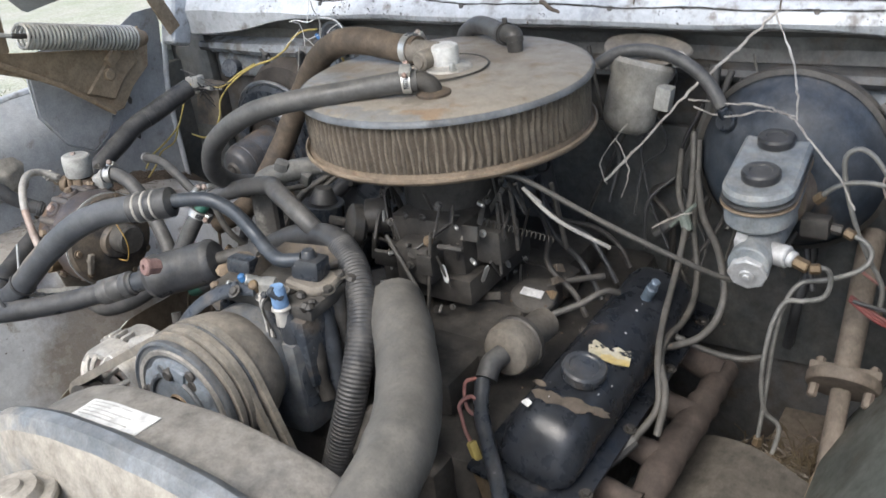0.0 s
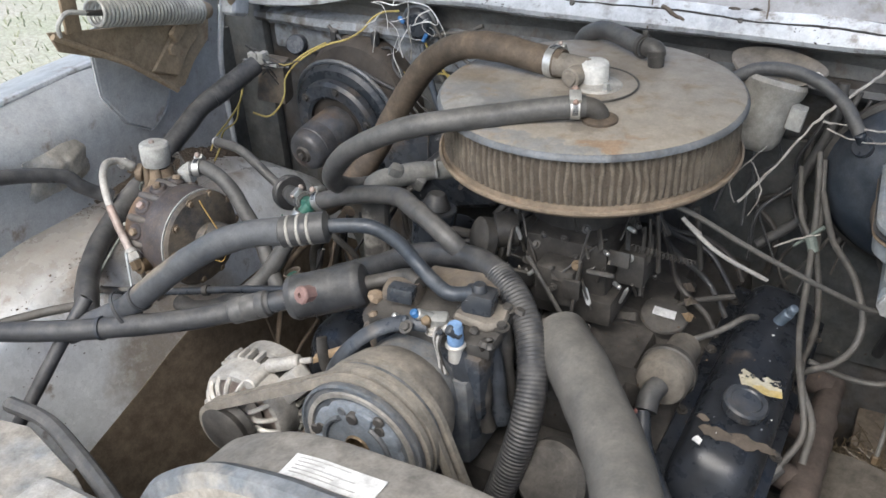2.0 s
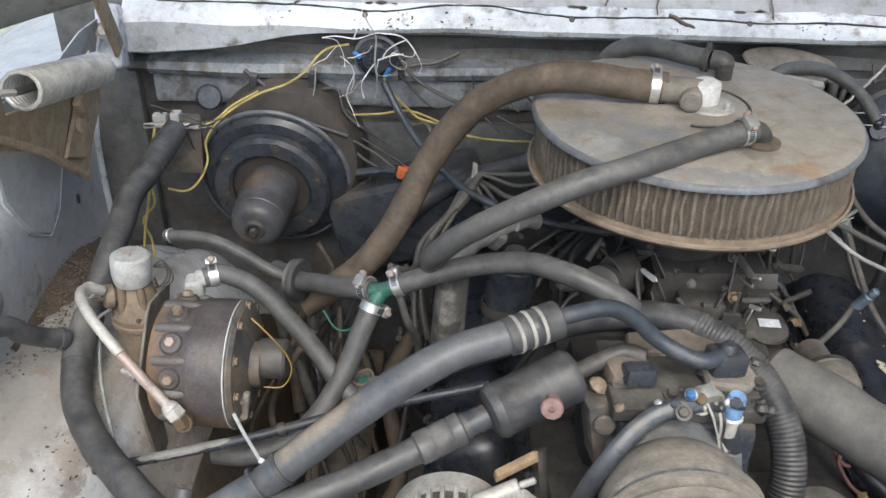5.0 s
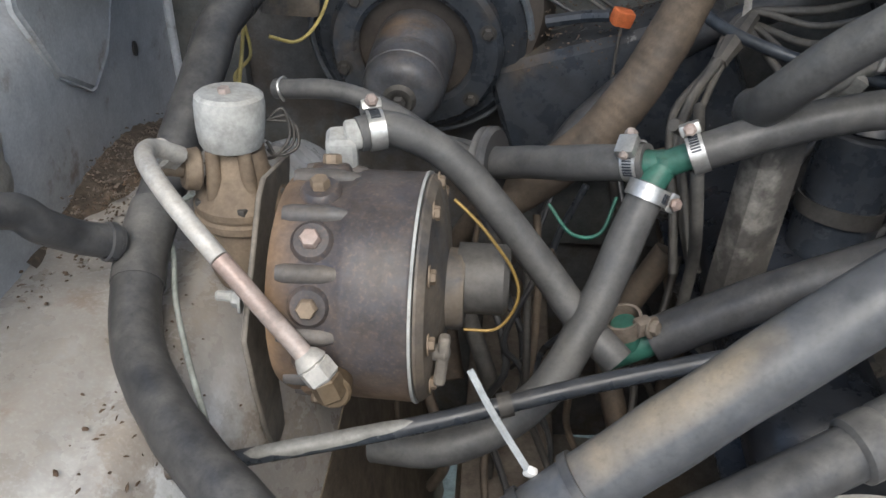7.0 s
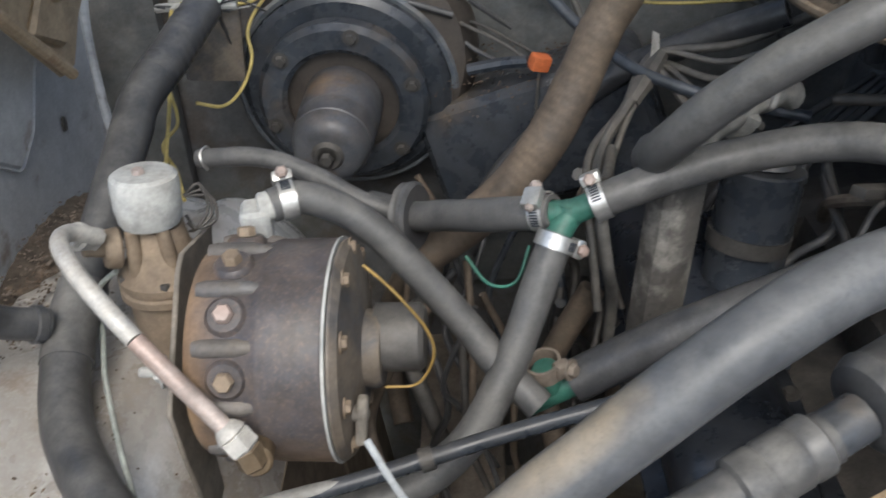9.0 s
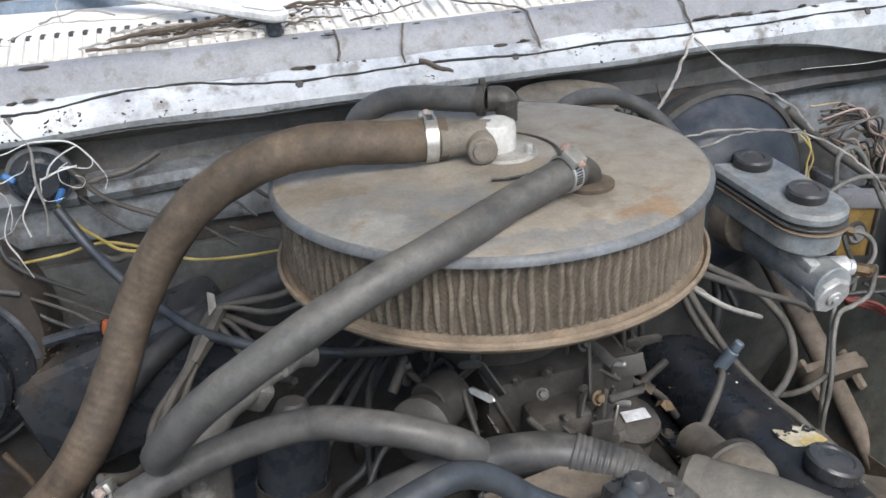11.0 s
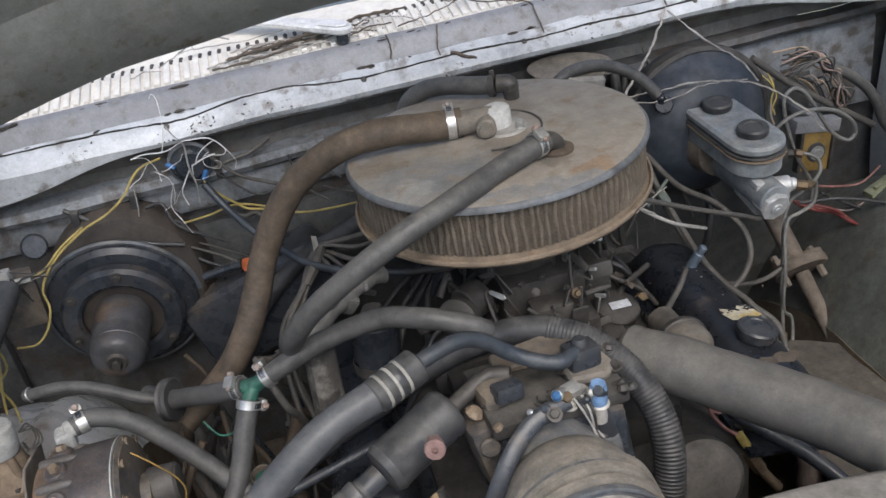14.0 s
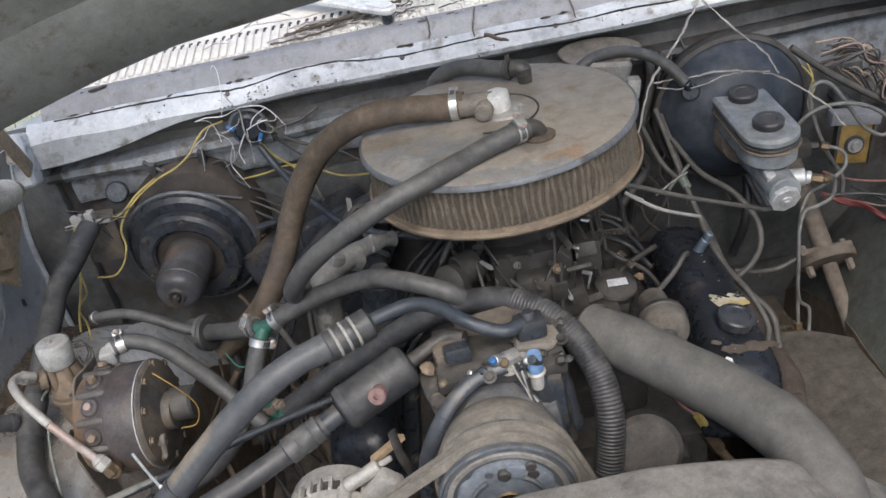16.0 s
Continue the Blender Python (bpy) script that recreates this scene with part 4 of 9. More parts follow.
SEAM = [(-0.70, 1.186), (-0.42, 1.182), (-0.384, 1.1802), (-0.347, 1.1800), (-0.295, 1.184), (-0.242, 1.186), (-0.215, 1.1868), (-0.161, 1.1805), (-0.116, 1.1760), (0.0, 1.1785), (0.114, 1.1762), (0.37, 1.1768), (0.70, 1.179)]


def lip_at(x, z, off=0.0):
    """A point on the face of the lip at the height z."""
    k = max(i for i in range(3, len(LIP) - 1) if LIP[i][1] <= z or i == 3)
    f = (z - LIP[k][1]) / (LIP[k + 1][1] - LIP[k][1])
    p, q = Vector(lip_pt(x, k)), Vector(lip_pt(x, k + 1))
    d = (q - p).normalized()
    return p.lerp(q, f) + off * Vector((0, -d.z, d.y))


seam = []
for x in span(-0.66, 0.64, 130):
    i = max(k for k in range(len(SEAM) - 1) if SEAM[k][0] <= x)
    (xa, za), (xb, zb) = SEAM[i], SEAM[i + 1]
    seam.append(lip_at(x, za + (zb - za) * (x - xa) / (xb - xa) + rs.uniform(-0.0004, 0.0004), 0.0006))
alone("cowl_seam", tube(seam, 0.0013, 5, smooth=False, wob=0.8), "seamdark", "dark open seam along the cowl lip", "seam", kind="structure")

flecks = bmesh.new()
for cx, cz, wide, count in ((-0.338, 1.172, 0.016, 22), (-0.352, 1.165, 0.012, 9), (-0.281, 1.168, 0.010, 9), (-0.385, 1.163, 0.012, 10), (-0.249, 1.164, 0.006, 6), (-0.219, 1.165, 0.008, 8), (0.02, 1.168, 0.02, 9), (0.21, 1.170, 0.03, 12), (0.44, 1.168, 0.03, 12), (-0.5, 1.17, 0.03, 10)):
    for k in range(count):
        c = lip_at(cx + rs.gauss(0, wide * 0.6), min(1.183, max(1.1615, cz + rs.gauss(0, 0.0055))), 0.0004)
        r = rs.uniform(0.0004, 0.0016)
        m = Matrix.Translation(c) @ Matrix.Rotation(rs.uniform(-0.9, 0.9), 4, "Y") @ Matrix.Diagonal((r * rs.uniform(0.8, 2.0), 0.0007, r * rs.uniform(0.5, 1.0), 1))
        bmesh.ops.create_icosphere(flecks, subdivisions=1, radius=1.0, matrix=m)
alone("lip_dirt", flecks, "dirtclump", "dark dried dirt flecks stuck to the cowl lip", "dirt", kind="stuff")

# ---- air cleaner ----
ac = thing("air_cleaner", (0, 0, 1.06), "round dusty blue-grey air cleaner with exposed pleated filter", "air cleaner")
part("lid", lathe([(0, 0.0065), (0.052, 0.0065), (0.056, 0.0045), (0.06, 0.0035), (0.12, 0.0028), (0.165, 0.0008), (0.1753, -0.0022), (0.1733, -0.0062), (0.12, 0.000), (0, 0.002)], pose(0, 0, 1.152), 96), "lid", ac, "dust-covered painted steel lid")
part("lid_rim", lathe([(0.1745, -0.0018), (0.1768, -0.0030), (0.1785, -0.0055), (0.1785, -0.0085), (0.176, -0.0095), (0.1745, -0.0065), (0.1740, -0.0045)], pose(0, 0, 1.152), 96, wave=lambda a, z: 1 + 0.002 * noise.noise(Vector((9 * math.cos(a), 9 * math.sin(a), 2)))), "lidrim", ac, "chipped pale blue rolled rim")
NP = 118
# paper is darker than the dusty pleat edges, painting shade into the valleys
part("filter_element", lathe([(0.160, 1.0885), (0.1685, 1.0885), (0.1695, 1.10), (0.1692, 1.115), (0.1697, 1.13), (0.1685, 1.1455), (0.160, 1.1465)], Matrix(), NP * 6,
     wave=lambda a, z: 1 + 0.008 * math.sin(NP * a + 1.2 * math.sin(9 * a + z * 60) + 0.8 * noise.noise(Vector((7 * math.cos(a), 7 * math.sin(a), z * 45))))), "filter", ac, "soot-brown pleated paper behind wire mesh, valley shade painted in", sharp=80)
def pleats():
    bm = bmesh.new()
    rp = random.Random(17)
    for k in range(NP):
        a0 = 2 * math.pi * (k + 0.09 * rp.uniform(-1, 1)) / NP
        pts, ph, w = [], rp.uniform(0, 6), rp.uniform(0.5, 1.6)
        top = 1.1445
        for z in span(1.0895, top, 7):
            b = 1.1 * math.sin(2.4 * a0) + 0.6 * math.sin(5 * a0 + 1)
            a = a0 + w * 0.0045 * math.sin(z * 130 + ph) + 0.014 * noise.noise(Vector((6 * math.cos(a0), 6 * math.sin(a0), z * 40 + b)))
            r = 0.1697 + 0.0012 * noise.noise(Vector((30 * math.cos(a0), 30 * math.sin(a0), z * 90)))
            pts.append((r * math.cos(a), r * math.sin(a), z))
        ring0 = None
        for i, c in enumerate(pts):
            q = 0.0029 * (0.7 if i in (0, len(pts) - 1) else rp.uniform(0.85, 1.15))
            c = Vector(c)
            n0 = Vector((c.x, c.y, 0)).normalized()
            t0 = n0.cross(Vector((0, 0, 1)))
            ring = [bm.verts.new(c + t0 * q * x + n0 * q * y) for x, y in ((-1.1, -1.2), (-0.6, 0.4), (0, 0.9), (0.6, 0.4), (1.1, -1.2))]
            if ring0:
                for j in range(4):
                    bm.faces.new((ring0[j], ring0[j + 1], ring[j + 1], ring[j]))
            ring0 = ring
    bmesh.ops.recalc_face_normals(bm, faces=bm.faces)
    return bm


part("pleat_edges", pleats(), "pleat", ac, "wavy dust-tan pleat edges", sharp=80)
def netting():
    """Crossing fine wires round the filter."""
    bm = bmesh.new()
    for sgn in (-1, 1):
        for k in range(210):
            a0 = 2 * math.pi * k / 210
            rows = []
            for z in span(1.0895, 1.1455, 8):
                a = a0 + sgn * (z - 1.0895) / 0.17 * 1.1
                r = 0.1722 + 0.0004 * sgn
                c, n0 = Vector((r * math.cos(a), r * math.sin(a), z)), Vector((math.cos(a), math.sin(a), 0))
                t0 = Vector((-n0.y, n0.x, 0))
                rows.append([bm.verts.new(c + t0 * u + n0 * v) for u, v in ((-0.00022, 0), (0, 0.0003), (0.00022, 0))])
            for p, q in zip(rows[:-1], rows[1:]):
                for j in range(2):
                    bm.faces.new((p[j], p[j + 1], q[j + 1], q[j]))
    bmesh.ops.recalc_face_normals(bm, faces=bm.faces)
    return bm


part("wire_mesh", netting(), "meshwire", ac, "fine rusty wire mesh")
part("base_pan", lathe([(0, 1.072), (0.10, 1.072), (0.15, 1.074), (0.168, 1.0755), (0.1765, 1.0785), (0.1795, 1.0825), (0.1795, 1.0855), (0.177, 1.0865), (0.1745, 1.083), (0.171, 1.083), (0.170, 1.0885), (0.16, 1.0895), (0, 1.09)], Matrix(), 96), "pan", ac, "mud-brown rolled base pan")
part("retaining_wire", tube([(0.056 * math.cos(a), -0.004 + 0.056 * math.sin(a), 1.1585) for a in span(-1.9, 2.2, 24)], 0.0013, 6), "cast", ac)

pcv = thing("breather_fitting", (-0.01, 0.0, 1.156), "breather elbow with a bright cap on the air cleaner lid", "breather fitting")
part("flange", lathe([(0, 0), (0.027, 0), (0.028, 0.002), (0.026, 0.004), (0.012, 0.006), (0, 0.006)], pose(0.012, -0.006, 1.157), 30), "alu", pcv)
part("cap", lathe([(0, 0), (0.0155, 0), (0.0165, 0.004), (0.0165, 0.019), (0.0155, 0.0235), (0.011, 0.026), (0, 0.0265)], pose(0.006, -0.003, 1.161), 28), "capbright", pcv, "bright rounded metal cap")
part("elbow", join(tube([(0.004, -0.004, 1.173), (-0.018, -0.003, 1.175), (-0.042, -0.002, 1.176)], 0.0142, 18), cyl((-0.010, -0.010, 1.172), (-0.014, -0.029, 1.171), 0.0118, segs=22), lathe([(0, 0), (0.0085, 0), (0.0075, 0.0025), (0, 0.003)], aim((-0.014, -0.029, 1.171), (-0.016, -0.038, 1.1705)), 18)), "duststeel", pcv)
part("screw", hexhead((0.027, -0.021, 1.160), (0, 0, 1), 0.004, 0.009), "zinc", pcv)

bh = hose("breather_hose", [(-0.035, 0.001, 1.1755), (-0.075, 0.006, 1.177), (-0.120, 0.011, 1.181), (-0.165, 0.015, 1.178), (-0.207, 0.025, 1.160), (-0.243, 0.034, 1.132), (-0.273, 0.036, 1.095), (-0.298, 0.030, 1.055), (-0.318, 0.017, 1.015), (-0.340, 0.003, 0.978), (-0.366, -0.006, 0.945), (-0.40, -0.012, 0.915), (-0.445, -0.03, 0.892)],
     0.0172, "rubber_brown", "thick mud-brown breather hose from the air cleaner", rad=lambda s: 1 + (0.007 * math.sin(s * 900) if s > 0.24 else 0.0), per=40)
clamp((-0.0475, 0.003, 1.1762), (-1, 0.12, 0.03), 0.0178, bh, 150)
NIP = (0.040, -0.094, 1.160)
nip = thing("vacuum_nipple", (0.04, -0.094, 1.154), "short pipe stub in the lid carrying the heater hose", "pipe stub")
part("stub", tube([(0.046, -0.090, 1.152), (0.044, -0.091, 1.164), (0.034, -0.096, 1.171), (0.015, -0.106, 1.172)], 0.011, 14), "cast", nip)
part("grommet", lathe([(0.010, 0), (0.019, 0), (0.0195, 0.004), (0.013, 0.007), (0.010, 0.007)], pose(0.046, -0.090, 1.154), 20), "rubber_brown", nip)
ch = hose("crankcase_hose", [(0.032, -0.097, 1.172), (0.018, -0.104, 1.172), (-0.023, -0.121, 1.167), (-0.062, -0.143, 1.163), (-0.101, -0.163, 1.159), (-0.144, -0.176, 1.149), (-0.186, -0.179, 1.130), (-0.226, -0.174, 1.105), (-0.259, -0.161, 1.075), (-0.281, -0.143, 1.042), (-0.285, -0.11, 1.015), (-0.275, -0.07, 1.0)],
     0.0124, "rubber", "long dark rubber hose across the front of the air cleaner", per=10)
clamp((0.022, -0.1015, 1.172), (-1, -0.45, 0.0), 0.0129, ch, 60)
eb = thing("lid_elbow", (0.047, 0.088, 1.155), "black rubber elbow with a clip at the rear of the lid", "elbow")
part("stem", cyl((0.050, 0.086, 1.152), (0.049, 0.087, 1.176), 0.0095, 0.011), "cast", eb)
part("bend", tube([(0.050, 0.087, 1.166), (0.047, 0.089, 1.174), (0.035, 0.094, 1.1745)], 0.0115, 12), "cast", eb)
part("spring_clip", join(lathe([(0.0125, -0.003), (0.0145, -0.003), (0.0145, 0.003), (0.0125, 0.003), (0.0125, -0.003)], aim((0.030, 0.098, 1.173), (0.012, 0.11, 1.173)), 20), box((0.006, 0.004, 0.008), pose(0.031, 0.098, 1.189), 0.001)), "cast", eb)
hose("vacuum_hose", [(0.034, 0.095, 1.1735), (0.012, 0.110, 1.173), (-0.010, 0.127, 1.173), (-0.030, 0.143, 1.171), (-0.051, 0.155, 1.166), (-0.072, 0.163, 1.150), (-0.082, 0.168, 1.12), (-0.085, 0.17, 1.08)], 0.0118, "rubber", "short grey hose curling off the rear of the lid")

# ---- engine below ----
eng = thing("engine", (0, 0, 0.45), "grimy V8 engine block with intake manifold", "engine")
part("block", box((0.36, 0.52, 0.34), pose(0, -0.02, 0.66), 0.03), "grime", eng)
part("intake", box((0.24, 0.42, 0.05), pose(0.0, -0.02, 0.855), 0.015), "grime", eng)
for x, y, a in ((0.07, -0.16, 40), (0.07, -0.05, 20), (0.07, 0.06, -20), (-0.07, -0.16, -40), (-0.07, -0.05, -20), (-0.07, 0.06, 20)):
    part("runner", box((0.13, 0.035, 0.04), pose(x, y, 0.868, 0, 10 if x > 0 else -10, a * 0.3), 0.014), "grime", eng)
part("timing_cover", box((0.26, 0.05, 0.26), pose(0.02, -0.29, 0.70), 0.02), "grime", eng)
part("water_outlet", tube([(0.03, -0.20, 0.86), (0.03, -0.21, 0.92), (0.05, -0.22, 0.955), (0.075, -0.24, 0.966)], 0.024, 16), "cast", eng, "cast thermostat outlet")


def valve_cover(x, tilt):
    t = thing("valve_cover", (x, -0.08, 0.84), "black enamelled valve cover with chipped paint, oily and dusty", "valve cover", "valve covers")
    m = pose(x, -0.075, 0.853, 1.5, tilt, 0)
    part("cover", box((0.098, 0.40, 0.066), m, 0.031, 0.80, 6), "valve", t)
    part("flange", box((0.122, 0.42, 0.008), m @ pose(0, 0, -0.036), 0.003), "valve", t)
    for y in (-0.17, -0.06, 0.06, 0.17):
        for s in (-1, 1):
            part("bolt", hexhead(m @ Vector((s * 0.056, y, -0.032)), m.to_3x3() @ Vector((0, 0, 1)), 0.005, 0.005), "grime", t)
    return t, m


vc, vm = valve_cover(0.238, 14)
vcp, vmp = valve_cover(-0.238, -14)
cap = part("oil_cap", lathe([(0, -0.004), (0.021, -0.004), (0.021, 0.002), (0.0235, 0.003), (0.0245, 0.006), (0.0245, 0.014), (0.0225, 0.0165), (0.017, 0.017), (0.0155, 0.0155), (0, 0.0155)], vm @ pose(-0.001, -0.085, 0.032), 36), "black", vc, "round black oil filler cap")
lm = vm @ pose(0.002, -0.034, 0.0335, 0, 0, 12)
part("warning_label", slab([(-0.016, -0.012), (-0.004, -0.015), (0.012, -0.017), (0.029, -0.014), (0.028, 0.004), (0.026, 0.012), (0.019, 0.009), (0.012, 0.013), (0.004, 0.006), (-0.006, 0.010), (-0.015, 0.014), (-0.020, 0.004)], 0.0004, lm, 0), "agedlabel", vc, "torn yellowed warning label")
part("label_band", slab([(-0.004, -0.015), (0.012, -0.017), (0.029, -0.014), (0.0285, -0.004), (0.014, -0.008), (0.006, -0.004), (-0.003, -0.008)], 0.0006, lm @ pose(0, 0, 0.0002), 0), "yellowlabel", vc, "yellow band of the label")
rt = random.Random(3)
for k in range(12):
    x, y, q = rt.uniform(-0.022, 0.027), rt.uniform(-0.004, 0.009), rt.uniform(0.0015, 0.004)
    part("label_tear", slab([(q * rt.uniform(0.5, 1.5) * math.cos(a), 0.6 * q * rt.uniform(0.5, 1.5) * math.sin(a)) for a in span(0, 5.2, 6)], 0.0003, lm @ pose(x, y, 0.0006), 0), "valve", vc)
for cx, cy, q in ((-0.018, -0.135, 0.016), (0.012, -0.128, 0.020), (0.034, -0.118, 0.012), (-0.034, -0.118, 0.008)):
    part("oily_dust", slab([(q * rt.uniform(0.6, 1.3) * math.cos(a), 0.55 * q * rt.uniform(0.6, 1.3) * math.sin(a)) for a in span(0, 5.8, 13)], 0.0003, vm @ pose(cx, cy, 0.0330 - 0.3 * max(0, abs(cx) - 0.02), 0, 0, 10), 0), "oildust", vc)
rch = random.Random(8)
for k in range(9):
    x, y, q = rch.uniform(-0.03, 0.032), rch.uniform(-0.14, 0.16), rch.uniform(0.0006, 0.0017)
    part("paint_chip", slab([(q * rch.uniform(0.5, 1.3) * math.cos(a), q * rch.uniform(0.5, 1.3) * math.sin(a)) for a in span(0, 5.0, 5)], 0.0003, vm @ pose(x, y, 0.0331), 0), "label" if k % 3 else "mc", vc)
part("paint_chip", slab([(-0.005, -0.003), (0.004, -0.005), (0.005, 0.003), (-0.001, 0.006), (-0.004, 0.002)], 0.0005, vm @ pose(-0.03, -0.155, 0.0325), 0), "label", vc, "bare white paint chip")
part("vent_pipe", join(cyl(vm @ Vector((0.0, 0.085, 0.03)), vm @ Vector((0.006, 0.080, 0.055)), 0.007), cyl(vm @ Vector((0.006, 0.080, 0.055)), vm @ Vector((0.009, 0.078, 0.066)), 0.0055)), "bluefit", vc, "blue-grey plated vent pipe")

# exhaust manifolds
def manifold(x, s):
    t = thing("exhaust_manifold", (x, -0.05, 0.72), "flaking rust-coloured cast exhaust manifold", "exhaust manifold", "exhaust manifolds")
    part("log", tube([(x, 0.10, 0.745), (x + s * 0.0, 0.0, 0.75), (x + s * 0.0, -0.10, 0.755), (x, -0.16, 0.75), (x - s * 0.015, -0.20, 0.70), (x - s * 0.02, -0.215, 0.60)], 0.019, 14, wob=0.2, rad=lambda q: 1 + 0.06 * math.sin(q * 160)), "rustpink", t)
    for y in (0.08, -0.02, -0.11, -0.19):
        part("port", tube([(x - s * 0.08, y, 0.775), (x, y, 0.755)], 0.016, 12, wob=0.2), "rustpink", t)
    return t


manifold(0.316, 1)


# ---- carburettor ----
cb = thing("carburettor", (0.01, -0.03, 0.88), "grimy carburettor with linkages under the air cleaner", "carburettor")
part("throttle_body", box((0.13, 0.15, 0.035), pose(0.01, -0.03, 0.915), 0.006), "grime", cb)
part("main_body", box((0.105, 0.12, 0.07), pose(0.012, -0.035, 0.965), 0.01), "grime", cb)
part("air_horn", cyl((0.0, -0.01, 0.995), (0, -0.01, 1.075), 0.062), "grime", cb)
part("float_bowl", box((0.05, 0.035, 0.05), pose(0.012, -0.112, 0.955), 0.007), "cast", cb)
part("float_bowl", box((0.035, 0.05, 0.045), pose(0.085, -0.05, 0.965), 0.006), "cast", cb)
part("choke_housing", cyl((-0.06, -0.07, 0.985), (-0.085, -0.085, 0.985), 0.022), "grime", cb)
rc = random.Random(11)
for k in range(60):
    a = rc.uniform(-3.3, 0.6)
    c = Vector((0.012 + rc.uniform(0.05, 0.10) * math.cos(a), -0.035 + rc.uniform(0.055, 0.105) * math.sin(a), rc.uniform(0.89, 1.04)))
    d = Vector((math.cos(a), math.sin(a), rc.uniform(-0.3, 0.6)))
    if k % 3 == 0:
        part("bolt", hexhead(c, d, rc.uniform(0.0025, 0.0042), 0.005), "cast", cb)
    elif k % 3 == 1:
        part("lever", box((rc.uniform(0.006, 0.01), 0.0022, rc.uniform(0.025, 0.05)), Matrix.Translation(c) @ Euler((rc.uniform(-1, 1), rc.uniform(-1, 1), rc.uniform(0, 3))).to_matrix().to_4x4(), 0.0008), "cast", cb)
    else:
        part("linkage_rod", tube([c, c + Vector((rc.uniform(-0.02, 0.02), rc.uniform(-0.02, 0.02), rc.uniform(-0.06, -0.02)))], 0.0018, 6), "cast" if k % 2 else "grime", cb)

rgl = random.Random(29)
for k in range(22):
    a = rgl.uniform(-2.9, 0.4)
    c = Vector((0.012 + 0.078 * math.cos(a), -0.04 + 0.085 * math.sin(a), rgl.uniform(0.90, 1.03)))
    d = Vector((math.cos(a), math.sin(a), rgl.uniform(-0.2, 0.5)))
    if k % 2:
        part("linkage_pin", cyl(c, c + d * rgl.uniform(0.008, 0.02), rgl.uniform(0.0015, 0.0028), segs=8), rgl.choice(("zinc", "cast", "shiny")), cb)
    else:
        part("throttle_arm", slab([(-0.010, -0.003), (0.008, -0.0035), (0.012, 0.0), (0.008, 0.0035), (-0.010, 0.003), (-0.013, 0.0)], 0.0022, aim(c, c + d) @ pose(0, 0, 0, 0, 0, rgl.uniform(0, 360)), 0.0006), rgl.choice(("cast", "duststeel", "zinc")), cb)

# ---- compressor with clutch pulley ----
PX, PZ = -0.06, 0.936
comp = thing("air_conditioning_compressor", (-0.05, -0.30, 0.82), "blue-black twin-head compressor with dusty clutch pulley", "compressor")
part("crankcase", join(cyl((PX, -0.375, PZ), (PX, -0.20, PZ), 0.058, 0.052), box((0.12, 0.13, 0.12), pose(PX + 0.01, -0.272, 0.905), 0.018)), "bluesteel", comp)
part("cylinder_block", box((0.128, 0.105, 0.085), pose(-0.046, -0.272, 0.945), 0.012), "black", comp, "glossy black cylinder block")
for k, (x, y) in enumerate(((-0.004, -0.320), (0.008, -0.306), (0.015, -0.288), (0.017, -0.268))):
    part("side_column", tube([(x + 0.006, y, 0.885), (x + 0.004, y - 0.002, 0.92), (x, y + 0.001, 0.955), (x - 0.006, y + 0.004, 0.99)], 0.0105 - 0.001 * (k % 2), 12, wob=0.3), "black" if k % 2 == 0 else "cast", comp)
part("cylinder_head", box((0.140, 0.100, 0.016), pose(-0.048, -0.270, 0.995, 0, 2, 3), 0.005), "cast", comp, "dusty cylinder head")
part("rear_plate", slab([(-0.05, -0.012), (0.035, -0.018), (0.048, 0.0), (0.02, 0.018), (-0.045, 0.014)], 0.009, pose(-0.045, -0.232, 1.004, 6, 0, 5), 0.002), "oilytan", comp, "oil-streaked dusty plate")
part("left_tower", join(box((0.040, 0.036, 0.044), pose(-0.097, -0.275, 1.000, 0, -4, 12), 0.007), box((0.044, 0.036, 0.080), pose(-0.110, -0.288, 0.955, 0, -10, 10), 0.008), cyl((-0.118, -0.306, 0.975), (-0.119, -0.316, 0.977), 0.010)), "oilytan", comp, "mud-caked left valve tower")
part("tower_cap", box((0.029, 0.020, 0.017), pose(-0.090, -0.291, 1.019, -8, 6, 12), 0.004), "black", comp, "glossy black cap")
part("right_flange", slab([(-0.026, -0.020), (0.012, -0.026), (0.028, -0.012), (0.026, 0.016), (-0.02, 0.022)], 0.011, pose(-0.006, -0.272, 1.001, 0, 6, 8), 0.003), "duststeel", comp, "dusty wavy flange")
part("tower_cap", join(box((0.034, 0.028, 0.024), pose(-0.008, -0.272, 1.022, -5, 4, 10), 0.006), cyl((-0.008, -0.272, 1.03), (-0.0075, -0.272, 1.042), 0.009, 0.007)), "black", comp, "glossy black cap")
for x, y, z in ((-0.125, -0.288, 1.0), (-0.06, -0.302, 1.004), (-0.038, -0.318, 1.004), (-0.022, -0.305, 1.006), (0.022, -0.283, 1.004), (0.015, -0.255, 1.006)):
    part("head_bolt", hexhead((x, y, z), (0.05, -0.15, 1), 0.0055, 0.006), "alu" if x in (-0.038, -0.022) else "cast", comp)
rg2 = random.Random(19)
